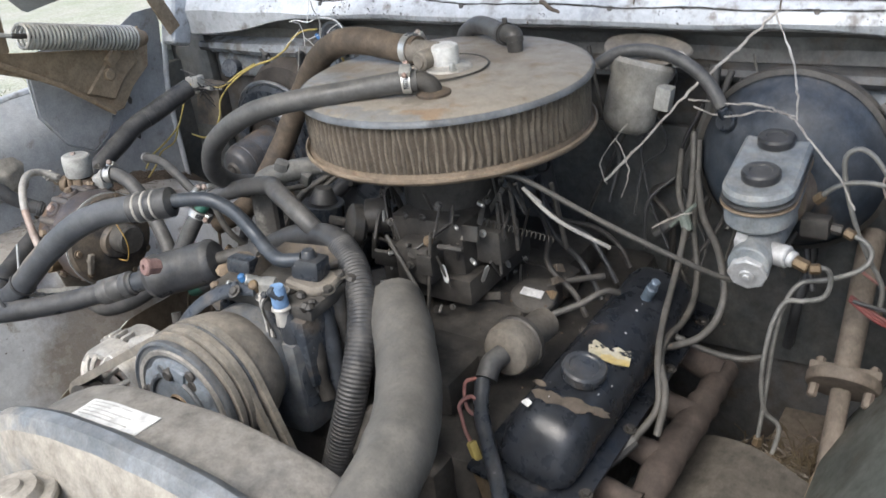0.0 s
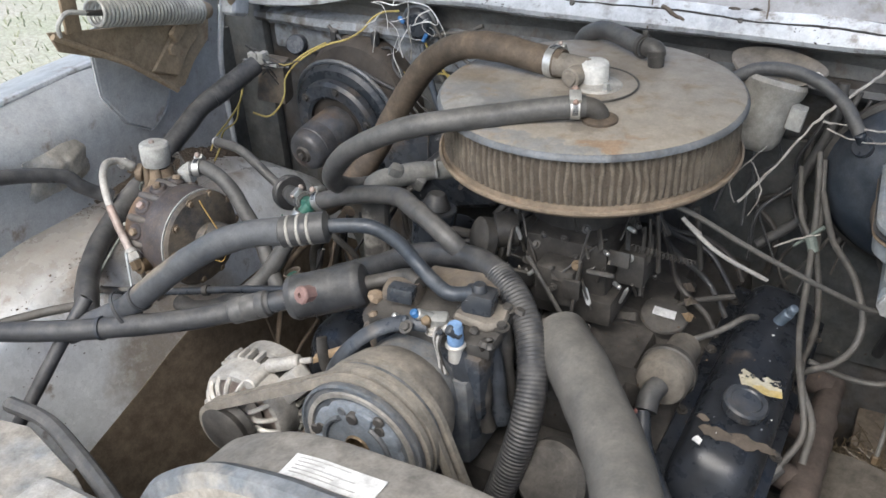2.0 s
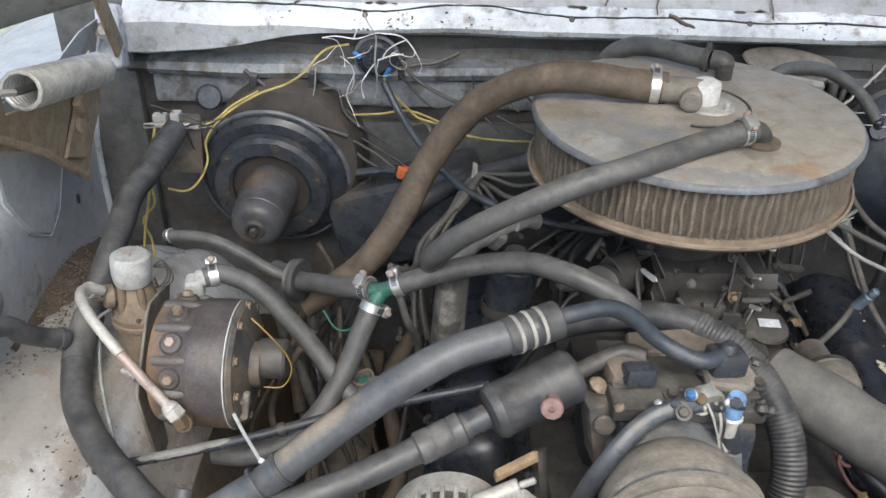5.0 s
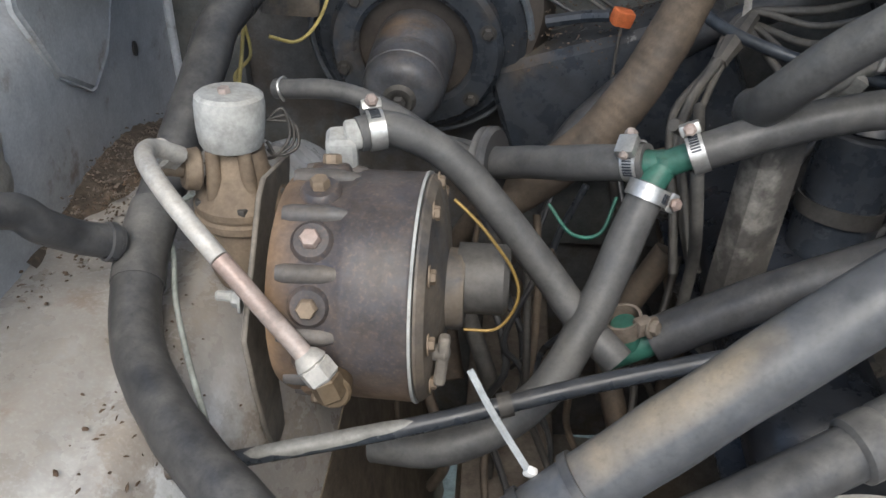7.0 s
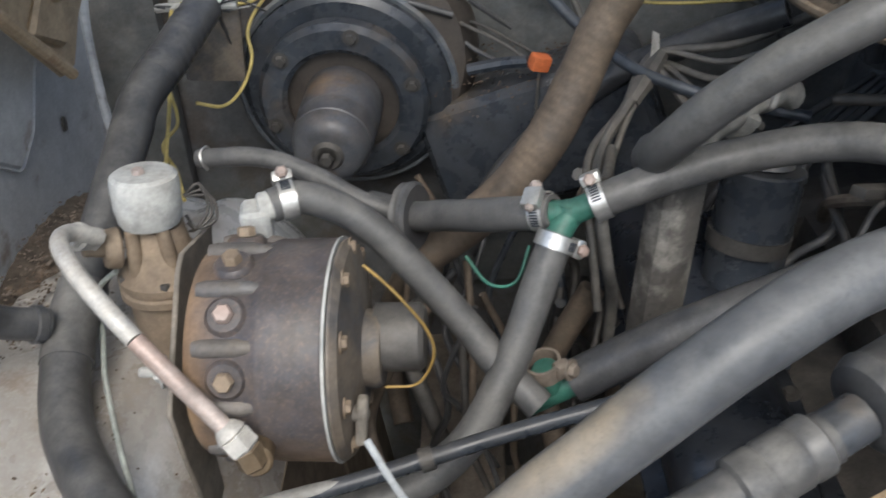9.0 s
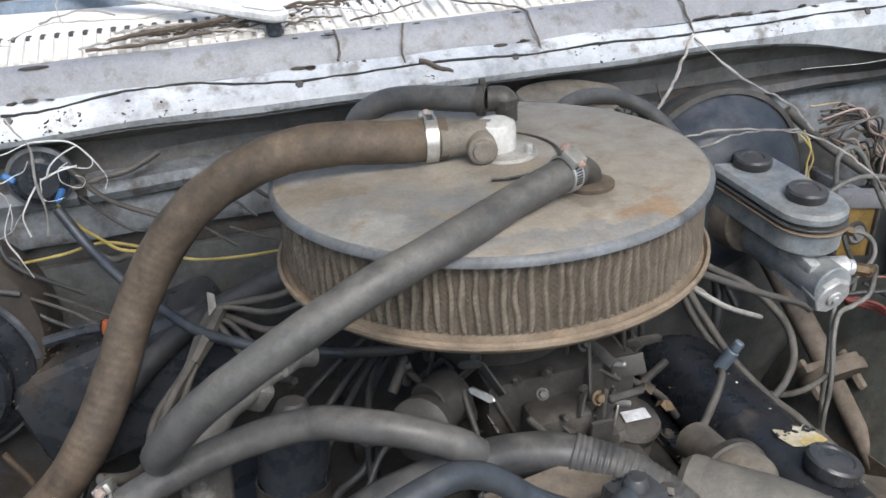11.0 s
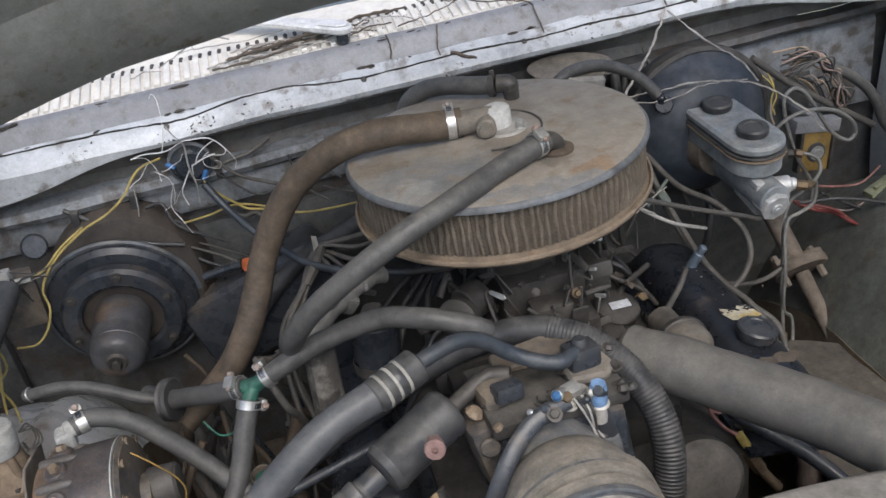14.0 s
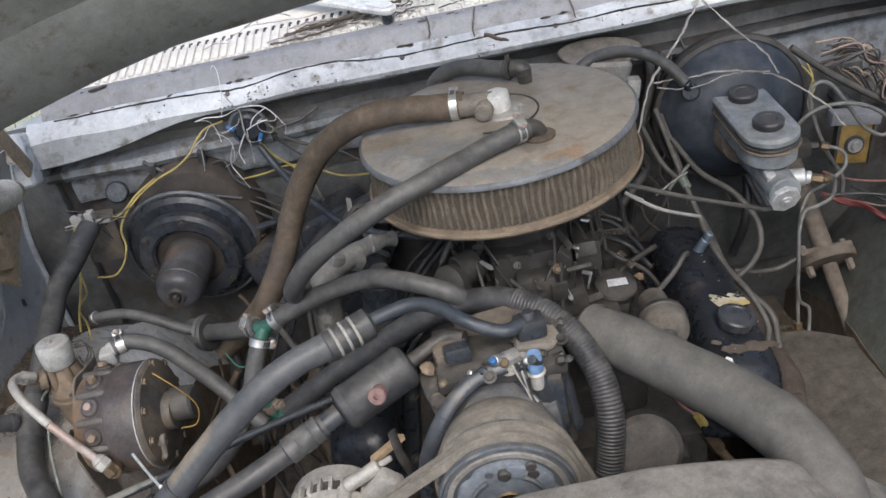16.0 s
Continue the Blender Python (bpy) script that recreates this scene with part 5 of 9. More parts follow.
for k in range(26):
    c = Vector((rg2.uniform(-0.125, 0.03), rg2.uniform(-0.325, -0.235), rg2.uniform(0.999, 1.008)))
    q = rg2.uniform(0.003, 0.008)
    part("dirt_lump", lathe([(0, -q), (q * rg2.uniform(0.8, 1.3), -q * 0.3), (q * rg2.uniform(0.6, 1.0), q * 0.4), (0, q * 0.7)], Matrix.Translation(c) @ Euler((rg2.uniform(-0.6, 0.6), rg2.uniform(-0.6, 0.6), 0)).to_matrix().to_4x4(), 8), rg2.choice(("grime", "tan", "cast", "grime")), comp)
for k in range(6):
    c = Vector((-0.07 + 0.013 * k, -0.318 - 0.004 * (k % 2), 1.005 + 0.003 * (k % 3)))
    part("small_fitting", cyl(c, c + Vector((rg2.uniform(-0.01, 0.01), -0.008, 0.012)), 0.0035 + 0.001 * (k % 3), segs=8), ("zinc", "bluepipe", "brass", "black")[k % 4], comp)
part("valve_body", join(box((0.020, 0.016, 0.016), pose(-0.034, -0.312, 1.014, 10, 0, 20), 0.004), cyl((-0.040, -0.312, 1.016), (-0.052, -0.325, 1.026), 0.006, segs=10)), "zinc", comp, "bright brass and steel valve body")
for k in range(4):
    wire("wire", [(-0.034 + 0.004 * k, -0.318, 1.012), (-0.030 + 0.003 * k, -0.330 - 0.002 * k, 1.006), (-0.024 + 0.002 * k, -0.334, 0.99 - 0.004 * k), (-0.02 + 0.003 * k, -0.338, 0.972)], 0.0014, "grime" if k % 2 else "twine", comp)
pm = pose(PX, -0.428, PZ, -90, 0, 0) @ Matrix.Scale(0.93, 4)
pul = part("pulley", lathe([(0.05, 0.0), (0.0725, 0.0), (0.0745, 0.002), (0.0745, 0.006), (0.066, 0.013), (0.0745, 0.020), (0.0745, 0.024), (0.066, 0.031), (0.0745, 0.038), (0.0745, 0.043), (0.071, 0.046), (0.03, 0.046)], pm, 64), "bluesteel", comp, "grooved steel pulley")
clutch = part("clutch_plate", lathe([(0.0135, -0.006), (0.051, -0.006), (0.0550, -0.0045), (0.0560, -0.001), (0.055, 0.004), (0.013, 0.004), (0.012, 0.02), (0, 0.02)], pm, 72, wave=lambda a, z: 1 - (0.085 * max(0.0, math.cos(3 * a + 0.7)) ** 14 if z < 0.003 else 0)), "clutch", comp, "blue-grey clutch plate with central bore")
for k in range(3):
    a = k * 2.094 + 0.5
    part("spring_leaf", tube([(PX + 0.037 * math.cos(a + q), -0.4355, PZ + 0.037 * math.sin(a + q)) for q in span(-0.55, 0.55, 8)], 0.0028, 6), "bluesteel", comp)
    part("cast_lug", box((0.016, 0.020, 0.006), pm @ pose(0, 0, 0, 0, 0, math.degrees(a) + 18) @ pose(0.045, 0, -0.0065), 0.0025), "clutch", comp)
    part("edge_notch", cyl(pm @ Vector((0.0535 * math.cos(a + 0.6), 0.0535 * math.sin(a + 0.6), -0.0068)), pm @ Vector((0.0535 * math.cos(a + 0.6), 0.0535 * math.sin(a + 0.6), -0.002)), 0.0062, segs=16), "grime", comp)
    part("rivet", cyl((PX + 0.04 * math.cos(a + 1.05), -0.432, PZ + 0.04 * math.sin(a + 1.05)), (PX + 0.04 * math.cos(a + 1.05), -0.440, PZ + 0.04 * math.sin(a + 1.05)), 0.0065), "cast", comp)
part("bore", lathe([(0.0, 0.010), (0.0115, 0.010), (0.0118, -0.006), (0.0135, -0.0082), (0.0155, -0.006)], pm, 24), "brass", comp)
part("pulley_rim", lathe([(0.0705, 0.0), (0.0725, -0.0022), (0.0752, -0.001), (0.0755, 0.003), (0.0745, 0.005)], pm, 64), "bluesteel", comp, "dull outer rim")
part("pulley_rim", lathe([(0.0590, 0.003), (0.0605, -0.0025), (0.0655, -0.0030), (0.0665, 0.002)], pm, 64), "rimpale", comp, "pale dusty inner ring")
part("pulley_web", lathe([(0.055, 0.005), (0.058, 0.0065), (0.068, 0.006), (0.0705, 0.001)], pm, 64), "rubber_dark", comp, "dark recessed groove")
for k in range(6):
    a = k * math.pi / 3 + 0.2
    part("clutch_notch", cyl(pm @ Vector((0.046 * math.cos(a), 0.046 * math.sin(a), -0.0072)), pm @ Vector((0.046 * math.cos(a), 0.046 * math.sin(a), -0.004)), 0.0060 if k % 2 else 0.0048, segs=16), "grime" if k % 2 else "bluesteel", comp)
part("adjust_bracket", tube([(-0.040, -0.324, 1.016), (-0.060, -0.328, 1.0145), (-0.082, -0.334, 1.008), (-0.104, -0.347, 0.996), (-0.124, -0.360, 0.975), (-0.140, -0.367, 0.945), (-0.149, -0.369, 0.905), (-0.152, -0.369, 0.85)], 0.0082, 12, flat=0.35), "black", comp, "curved blue-black bracket")
part("bracket_bolt", hexhead((-0.058, -0.336, 1.015), (-0.1, -0.6, 0.8), 0.005, 0.004), "cast", comp)
part("front_cover", lathe([(0.03, 0.102), (0.050, 0.101), (0.060, 0.094), (0.069, 0.078), (0.0745, 0.058), (0.0745, 0.050), (0.03, 0.050)], pm, 48), "duststeel", comp, "dust-caked domed cover behind the pulley")
part("service_valve", join(cyl((-0.011, -0.322, 0.978), (-0.0105, -0.321, 1.002), 0.0075), cyl((-0.0105, -0.321, 0.996), (-0.0105, -0.321, 1.001), 0.0105)), "alu", comp)
part("service_cap", lathe([(0, 0), (0.0082, 0), (0.0087, 0.003), (0.0082, 0.020), (0.0070, 0.0245), (0, 0.025)], pose(-0.0105, -0.321, 1.000, 3, 2, 0), 18), "blue", comp, "light blue plastic valve cap")
part("service_cap", cyl((-0.051, -0.326, 1.024), (-0.053, -0.329, 1.032), 0.0042, segs=12), "bluecap", comp, "small blue valve cap")


def belt_between(name, p, rp, q, rq, y, label):
    """A V belt on two pulleys in the plane y."""
    p, q = Vector((p[0], 0, p[1])), Vector((q[0], 0, q[1]))
    d = q - p
    base = math.atan2(d.z, d.x)
    off = math.acos((rp - rq) / d.length)
    pts = [(p.x + rp * math.cos(a), y, p.z + rp * math.sin(a)) for a in span(base + off, base + 2 * math.pi - off, 30)]
    pts += [(q.x + rq * math.cos(a), y, q.z + rq * math.sin(a)) for a in span(base - off, base + off, 24)]
    bm = bmesh.new()
    rows = []
    n = len(pts)
    for i, c in enumerate(pts):
        t = (Vector(pts[(i + 1) % n]) - Vector(pts[i - 1])).normalized()
        o = t.cross(Vector((0, 1, 0)))
        c = Vector(c)
        rows.append([bm.verts.new(c + o * e * 0.0045 + Vector((0, w, 0))) for e, w in ((1, -0.0043), (1, 0.0043), (-1, 0.003), (-1, -0.003))])
    for i in range(n):
        a, b = rows[i], rows[(i + 1) % n]
        for k in range(4):
            bm.faces.new((a[k], a[(k + 1) % 4], b[(k + 1) % 4], b[k]))
    bmesh.ops.recalc_face_normals(bm, faces=bm.faces)
    return alone(name, bm, "belt", label, "fan belt", "fan belts")


ALT = (-0.258, 0.862)
belt_between("fan_belt", (PX, PZ), 0.0685, ALT, 0.033, -0.4165, "grey worn V belt to the alternator")
belt_between("fan_belt", (PX + 0.001, PZ), 0.0685, (ALT[0] + 0.002, ALT[1]), 0.033, -0.4065, "grey worn V belt to the alternator")
belt_between("fan_belt", (PX, PZ), 0.0685, (0.03, 0.62), 0.08, -0.400, "grey worn V belt down to the crank pulley")
belt_between("fan_belt", (PX + 0.002, PZ), 0.0685, (0.033, 0.62), 0.08, -0.387, "grey worn V belt down to the crank pulley")
alone("crank_pulley", lathe([(0, 0), (0.078, 0), (0.082, 0.004), (0.075, 0.012), (0.082, 0.02), (0.075, 0.03), (0.082, 0.04), (0.06, 0.05), (0, 0.05)], pose(0.03, -0.42, 0.62, -90, 0, 0), 40), "grime", "grimy crank pulley at the front of the engine", "pulley")

# ---- alternator ----
al = thing("alternator", (ALT[0], -0.35, 0.80), "dull aluminium finned alternator with cooling slots", "alternator")
am = pose(ALT[0], -0.398, ALT[1], -90, 0, 0) @ Matrix.Scale(0.88, 4)
part("front_housing", lathe([(0.055, 0.010), (0.0615, 0.011), (0.065, 0.017), (0.0655, 0.022), (0.0655, 0.045), (0.058, 0.046), (0.055, 0.040), (0.055, 0.010)], am, 56), "alu", al)
part("front_hub", lathe([(0.010, -0.006), (0.020, -0.006), (0.024, -0.002), (0.029, 0.001), (0.030, 0.006), (0.029, 0.016), (0.010, 0.016)], am, 36), "alu", al)
for k in range(17):
    a = k * 2 * math.pi / 17
    part("vent_rib", tube([am @ Vector((r * math.cos(a + sw), r * math.sin(a + sw), z)) for r, sw, z in ((0.027, 0.0, 0.002), (0.038, 0.03, -0.001), (0.050, 0.08, 0.003), (0.059, 0.13, 0.012))], 0.0031, 8, 4, flat=0.75), "alu", al)
for k in range(3):
    a = k * 2.094 + 0.9
    part("mount_boss", cyl(am @ Vector((0.061 * math.cos(a), 0.061 * math.sin(a), 0.010)), am @ Vector((0.061 * math.cos(a), 0.061 * math.sin(a), 0.05)), 0.0085, segs=16), "alu", al)
part("winding", lathe([(0.028, 0.020), (0.040, 0.0185), (0.054, 0.021), (0.054, 0.04), (0.028, 0.04)], am, 40, wave=lambda a, z: 1 + 0.03 * math.sin(24 * a)), "copper", al, "dull red copper winding")
part("stator", lathe([(0.02, 0.046), (0.063, 0.046), (0.063, 0.062), (0.02, 0.062)], am, 48), "cast", al)
part("rear_housing", lathe([(0.02, 0.062), (0.064, 0.062), (0.062, 0.09), (0.05, 0.1), (0, 0.1)], am, 48), "alu", al)
fin = finish(box((0.010, 0.018, 0.0042), Matrix(), 0.001))
fin.materials.append(M["alu"])
for k in range(30):
    a = radians(12 * k)
    ob = new("fin", fin)
    ob.parent = al
    ob.matrix_basis = Matrix.Translation(-al.location) @ pose(ALT[0], -0.351, ALT[1]) @ pose(0, 0, 0, 0, -math.degrees(a), 0) @ pose(0.0565, 0, 0)
part("shaft_pulley", lathe([(0, -0.03), (0.03, -0.03), (0.036, -0.027), (0.031, -0.017), (0.036, -0.008), (0.03, -0.004), (0, -0.004)], am, 32), "cast", al)
part("mount_ear", box((0.03, 0.02, 0.05), pose(ALT[0] + 0.06, -0.36, ALT[1] + 0.045, 0, 45, 0), 0.006), "alu", al)
part("terminal_stud", join(cyl((-0.235, -0.358, 0.918), (-0.195, -0.348, 0.932), 0.008, segs=12), cyl((-0.195, -0.348, 0.932), (-0.18, -0.345, 0.937), 0.0035, segs=8)), "alu", al)

# ---- receiver muffler with red plug ----
mu = thing("hose_muffler", (-0.19, -0.31, 0.96), "black cylindrical muffler in the refrigerant hose, with a red plug", "muffler")
ma, mb = Vector((-0.226, -0.317, 0.987)), Vector((-0.144, -0.279, 1.008))
part("can", lathe([(0, 0), (0.016, 0.001), (0.023, 0.004), (0.0255, 0.009), (0.0262, 0.012), (0.0252, 0.014), (0.0252, 0.080), (0.0262, 0.082), (0.0258, 0.086), (0.022, 0.091), (0.012, 0.094), (0, 0.094)], aim(ma, mb), 40), "rubber_dark", mu)
part("plug", join(cyl((-0.1717, -0.337, 1.0238), (-0.1735, -0.351, 1.0295), 0.0088, segs=6), lathe([(0, 0.001), (0.003, 0.001), (0.003, 0.005), (0.0085, 0.005), (0.0100, 0.003), (0.0100, 0)], aim((-0.1732, -0.350, 1.029), (-0.1748, -0.358, 1.0316)), 10)), "redplug", mu, "faded red hexagon plug")
part("stem", tube([tuple(ma), (-0.25, -0.328, 0.980)], 0.012, 12), "black", mu)
part("stem", tube([tuple(mb), (-0.12, -0.268, 1.014), (-0.10, -0.262, 1.02), (-0.08, -0.27, 1.02)], 0.0085, 12), "cast", mu)
part("strap", tube([(-0.175, -0.33, 0.96), (-0.172, -0.335, 0.93), (-0.165, -0.33, 0.89)], 0.006, 8, flat=0.4), "cast", mu)

rh = hose("refrigerant_hose", [(-0.205, -0.318, 1.081), (-0.25, -0.331, 1.073), (-0.287, -0.345, 1.059), (-0.322, -0.356, 1.037), (-0.355, -0.365, 1.012), (-0.387, -0.372, 0.985), (-0.420, -0.380, 0.958), (-0.455, -0.39, 0.937), (-0.50, -0.41, 0.915)],
     0.0148, "rubber_scuffed", "dark refrigerant hose with a tan scuff")
rh1 = hose("refrigerant_hose", [(-0.243, -0.325, 0.982), (-0.29, -0.345, 0.968), (-0.345, -0.37, 0.955), (-0.41, -0.395, 0.943), (-0.47, -0.42, 0.935), (-0.53, -0.445, 0.93), (-0.60, -0.47, 0.925), (-0.72, -0.50, 0.91)],
     0.0128, "rubber_dark", "black refrigerant hose running to the front panel")
part("end_collar", lathe([(0.0128, 0), (0.0152, 0.002), (0.0152, 0.010), (0.0142, 0.012), (0.0152, 0.014), (0.0152, 0.028), (0.0142, 0.030), (0.0152, 0.032), (0.0152, 0.044), (0.0128, 0.046)], aim((-0.247, -0.3265, 0.981), (-0.29, -0.345, 0.968)), 24), "rubber", rh1, "dusty crimped end collar")
part("tie", lathe([(0.0128, -0.002), (0.0145, -0.002), (0.0145, 0.002), (0.0128, 0.002), (0.0128, -0.002)], aim((-0.44, -0.4075, 0.939), (-0.47, -0.42, 0.935)), 24), "black", rh1)
part("tie", lathe([(0.0148, -0.002), (0.0165, -0.002), (0.0165, 0.002), (0.0148, 0.002), (0.0148, -0.002)], aim((-0.400, -0.375, 0.974), (-0.44, -0.386, 0.944)), 24), "rubber_dark", rh)
cm = aim((-0.215, -0.322, 1.079), (-0.165, -0.299, 1.086))
collar = part("crimp_collar", lathe([(0.0145, 0), (0.0165, 0.002), (0.0165, 0.009), (0.0155, 0.011), (0.0165, 0.013), (0.0165, 0.02), (0.0155, 0.022), (0.0165, 0.024), (0.0165, 0.031), (0.0155, 0.033), (0.017, 0.035), (0.017, 0.05), (0.009, 0.054)], cm, 28), "rubber_dark", rh, "ribbed crimped collar")
for z in (0.011, 0.022, 0.033):
    part("crimp_ring", lathe([(0.0158, z - 0.0022), (0.0172, z - 0.001), (0.0172, z + 0.001), (0.0158, z + 0.0022)], cm, 28), "canlight", collar, "dusty pale ring")
hose("refrigerant_pipe", [(-0.17, -0.301, 1.086), (-0.145, -0.292, 1.088), (-0.122, -0.284, 1.086), (-0.099, -0.277, 1.071), (-0.078, -0.276, 1.050), (-0.055, -0.283, 1.038), (-0.034, -0.288, 1.033), (-0.015, -0.277, 1.031)],
     0.0078, "bluepipe", "bent blue-black metal refrigerant pipe", "pipe", hollow=0)

# ---- coolant hoses ----
rdh = hose("radiator_hose", [(0.062, -0.228, 0.967), (0.095, -0.262, 0.966), (0.126, -0.299, 0.963), (0.158, -0.340, 0.962), (0.187, -0.385, 0.964), (0.209, -0.432, 0.966), (0.221, -0.482, 0.962), (0.222, -0.535, 0.945), (0.21, -0.59, 0.915), (0.20, -0.64, 0.905)],
     0.031, "rubber_rad", "thick faded grey upper radiator hose", segs=22)
part("end_roll", lathe([(0.012, 0.0), (0.026, 0.002), (0.0305, 0.007), (0.0313, 0.014), (0.031, 0.018)], aim((0.055, -0.220, 0.967), (0.095, -0.262, 0.966)), 28), "rubber_rad", rdh)
LOOM = [(-0.335, -0.162, 0.876), (-0.275, -0.162, 0.912), (-0.21, -0.165, 0.945), (-0.175, -0.170, 0.967), (-0.139, -0.173, 0.985), (-0.099, -0.180, 1.000), (-0.059, -0.190, 1.010), (-0.020, -0.207, 1.012), (0.014, -0.230, 1.002), (0.041, -0.257, 0.980), (0.057, -0.286, 0.952), (0.061, -0.311, 0.918), (0.055, -0.327, 0.878), (0.045, -0.338, 0.838), (0.03, -0.35, 0.78)]
lh = hose("loom_hose", LOOM, 0.0148, "rubber_dark", "black hose in a split corrugated plastic sleeve")
part("corrugated_sleeve", tube(LOOM[7:], 0.0162, 16, 72, rad=lambda s: 1.0 + 0.024 * math.sin(s * 1500)), "rubber_dark", lh, "ribbed black plastic sleeve", sharp=70)
h1 = hose("heater_hose", [(-0.320, -0.129, 0.995), (-0.269, -0.127, 1.014), (-0.223, -0.130, 1.027), (-0.182, -0.143, 1.038), (-0.151, -0.165, 1.043), (-0.113, -0.181, 1.036), (-0.080, -0.186, 1.015), (-0.06, -0.17, 0.97)],
     0.0116, "rubber", "grey heater hose leaving a green tee", group="heater hoses")
h2 = hose("heater_hose", [(-0.347, -0.123, 0.985), (-0.372, -0.108, 0.976), (-0.398, -0.088, 0.964), (-0.42, -0.066, 0.952), (-0.443, -0.045, 0.940), (-0.48, 0.0, 0.925)],
     0.0118, "rubber_grey", "grey heater hose to the firewall", group="heater hoses")
h3 = hose("heater_hose", [(-0.345, -0.133, 0.975), (-0.357, -0.148, 0.950), (-0.371, -0.166, 0.918), (-0.386, -0.185, 0.892), (-0.407, -0.212, 0.872), (-0.44, -0.232, 0.856), (-0.475, -0.238, 0.846), (-0.51, -0.232, 0.842)],
     0.0118, "rubber_grey", "grey heater hose looping under the regulator", group="heater hoses")
tee = thing("hose_tee", (-0.336, -0.127, 0.983), "green plastic tee between three heater hoses", "hose tee")
tc = Vector((-0.337, -0.125, 0.985))
part("body", join(cyl(tc, (-0.318, -0.1285, 0.996), 0.0085), cyl(tc, (-0.350, -0.121, 0.9835), 0.0085), cyl(tc, (-0.347, -0.1355, 0.972), 0.0085), lathe([(0, -0.0095), (0.007, -0.007), (0.0098, 0), (0.007, 0.007), (0, 0.0095)], Matrix.Translation(tc), 16)), "green", tee)
clamp((-0.319, -0.128, 0.9955), (1, -0.05, 0.45), 0.0119, h1, 70)
clamp((-0.354, -0.118, 0.983), (-1, 0.55, -0.3), 0.0122, h2, 60)
clamp((-0.347, -0.136, 0.971), (-0.4, -0.5, -0.9), 0.0122, h3, -60)
tee2 = thing("hose_tee", (-0.348, -0.162, 0.868), "dirty green plastic tee with a rusty clamp, low among the hoses", "hose tee")
part("body", join(cyl((-0.368, -0.162, 0.858), (-0.325, -0.162, 0.882), 0.010), cyl((-0.348, -0.162, 0.868), (-0.356, -0.165, 0.892), 0.009)), "green", tee2)
part("rusty_clamp", join(lathe([(0.0105, -0.006), (0.0125, -0.006), (0.0125, 0.006), (0.0105, 0.006), (0.0105, -0.006)], aim((-0.355, -0.162, 0.889), (-0.358, -0.163, 0.90)), 20), box((0.011, 0.009, 0.011), pose(-0.344, -0.168, 0.892, 0, 0, 30), 0.002), hexhead((-0.339, -0.170, 0.893), (0.8, -0.6, 0.2), 0.005, 0.005)), "rusty", tee2, "rusty brown clamp")
alone("rubber_grommet", lathe([(0.0115, -0.006), (0.024, -0.006), (0.0265, -0.0035), (0.0265, 0.0), (0.022, 0.001), (0.0245, 0.003), (0.0255, 0.006), (0.021, 0.008), (0.0115, 0.006), (0.0115, -0.006)], aim((-0.446, -0.042, 0.938), (-0.476, -0.030, 0.934)), 36), "rubber_dark", "black rubber grommet disc on the heater hose", "grommet")

fdh = hose("fender_hose", [(-0.62, 0.12, 1.055), (-0.648, 0.020, 1.021), (-0.652, -0.018, 1.003), (-0.655, -0.055, 0.984), (-0.660, -0.087, 0.962), (-0.664, -0.123, 0.944), (-0.664, -0.160, 0.930), (-0.657, -0.199, 0.917), (-0.643, -0.235, 0.909), (-0.621, -0.268, 0.906), (-0.595, -0.300, 0.906), (-0.560, -0.335, 0.905), (-0.52, -0.37, 0.90)],
     0.0158, "rubber_dark", "thick black hose lying on the wheelhouse")
part("joint_sleeve", tube([(-0.664, -0.128, 0.942), (-0.664, -0.160, 0.930), (-0.660, -0.185, 0.921)], 0.0168, 16, 8), "rubber", fdh, "scuffed joining sleeve")
part("end_ribs", tube([(-0.626, 0.10, 1.048), (-0.637, 0.06, 1.034), (-0.644, 0.035, 1.026)], 0.0166, 16, 30, rad=lambda q: 1 + 0.012 * math.sin(q * 700)), "rubber_dark", fdh, "ribbed end")
stt = hose("steel_tube", [(-0.62, -0.28, 0.862), (-0.55, -0.270, 0.874), (-0.47, -0.258, 0.889), (-0.39, -0.243, 0.906), (-0.30, -0.228, 0.922), (-0.22, -0.216, 0.935)], 0.0052, "black", "straight black steel tube behind the hoses", "tube", hollow=0)
part("clip", lathe([(0.0052, -0.004), (0.0072, -0.004), (0.0072, 0.004), (0.0052, 0.004), (0.0052, -0.004)], aim((-0.43, -0.2505, 0.8975), (-0.39, -0.243, 0.906)), 14), "cast", stt)
part("scuff", smear([(-0.575, -0.2737, 0.8697), (-0.535, -0.2678, 0.8768), (-0.48, -0.2595, 0.8872)], 0.0056, 1.1, 8, 8), "wire2", stt, "worn pale streak")

# ---- gas regulator with solenoid ----
rg = thing("gas_regulator", (-0.53, -0.19, 0.86), "muddy round gas regulator with a scorched black band", "gas regulator")
RA, RB = Vector((-0.580, -0.193, 0.938)), Vector((-0.457, -0.198, 0.938))
rm = aim(RA, RB)
part("body", lathe([(0, 0.020), (0.050, 0.020), (0.0615, 0.023), (0.0648, 0.029), (0.0648, 0.060), (0.0662, 0.062), (0.0668, 0.065), (0.0672, 0.098), (0.066, 0.100), (0, 0.100)], rm, 72), "reg", rg, "mud-brown casting scorched black along its top")
part("white_seam", lathe([(0.060, 0.1000), (0.0680, 0.1000), (0.0680, 0.1016), (0.060, 0.1016)], rm, 72, wave=lambda a, z: 1 + 0.006 * noise.noise(Vector((8 * math.cos(a), 8 * math.sin(a), 4)))), "capwhite", rg, "broken pale gasket line")
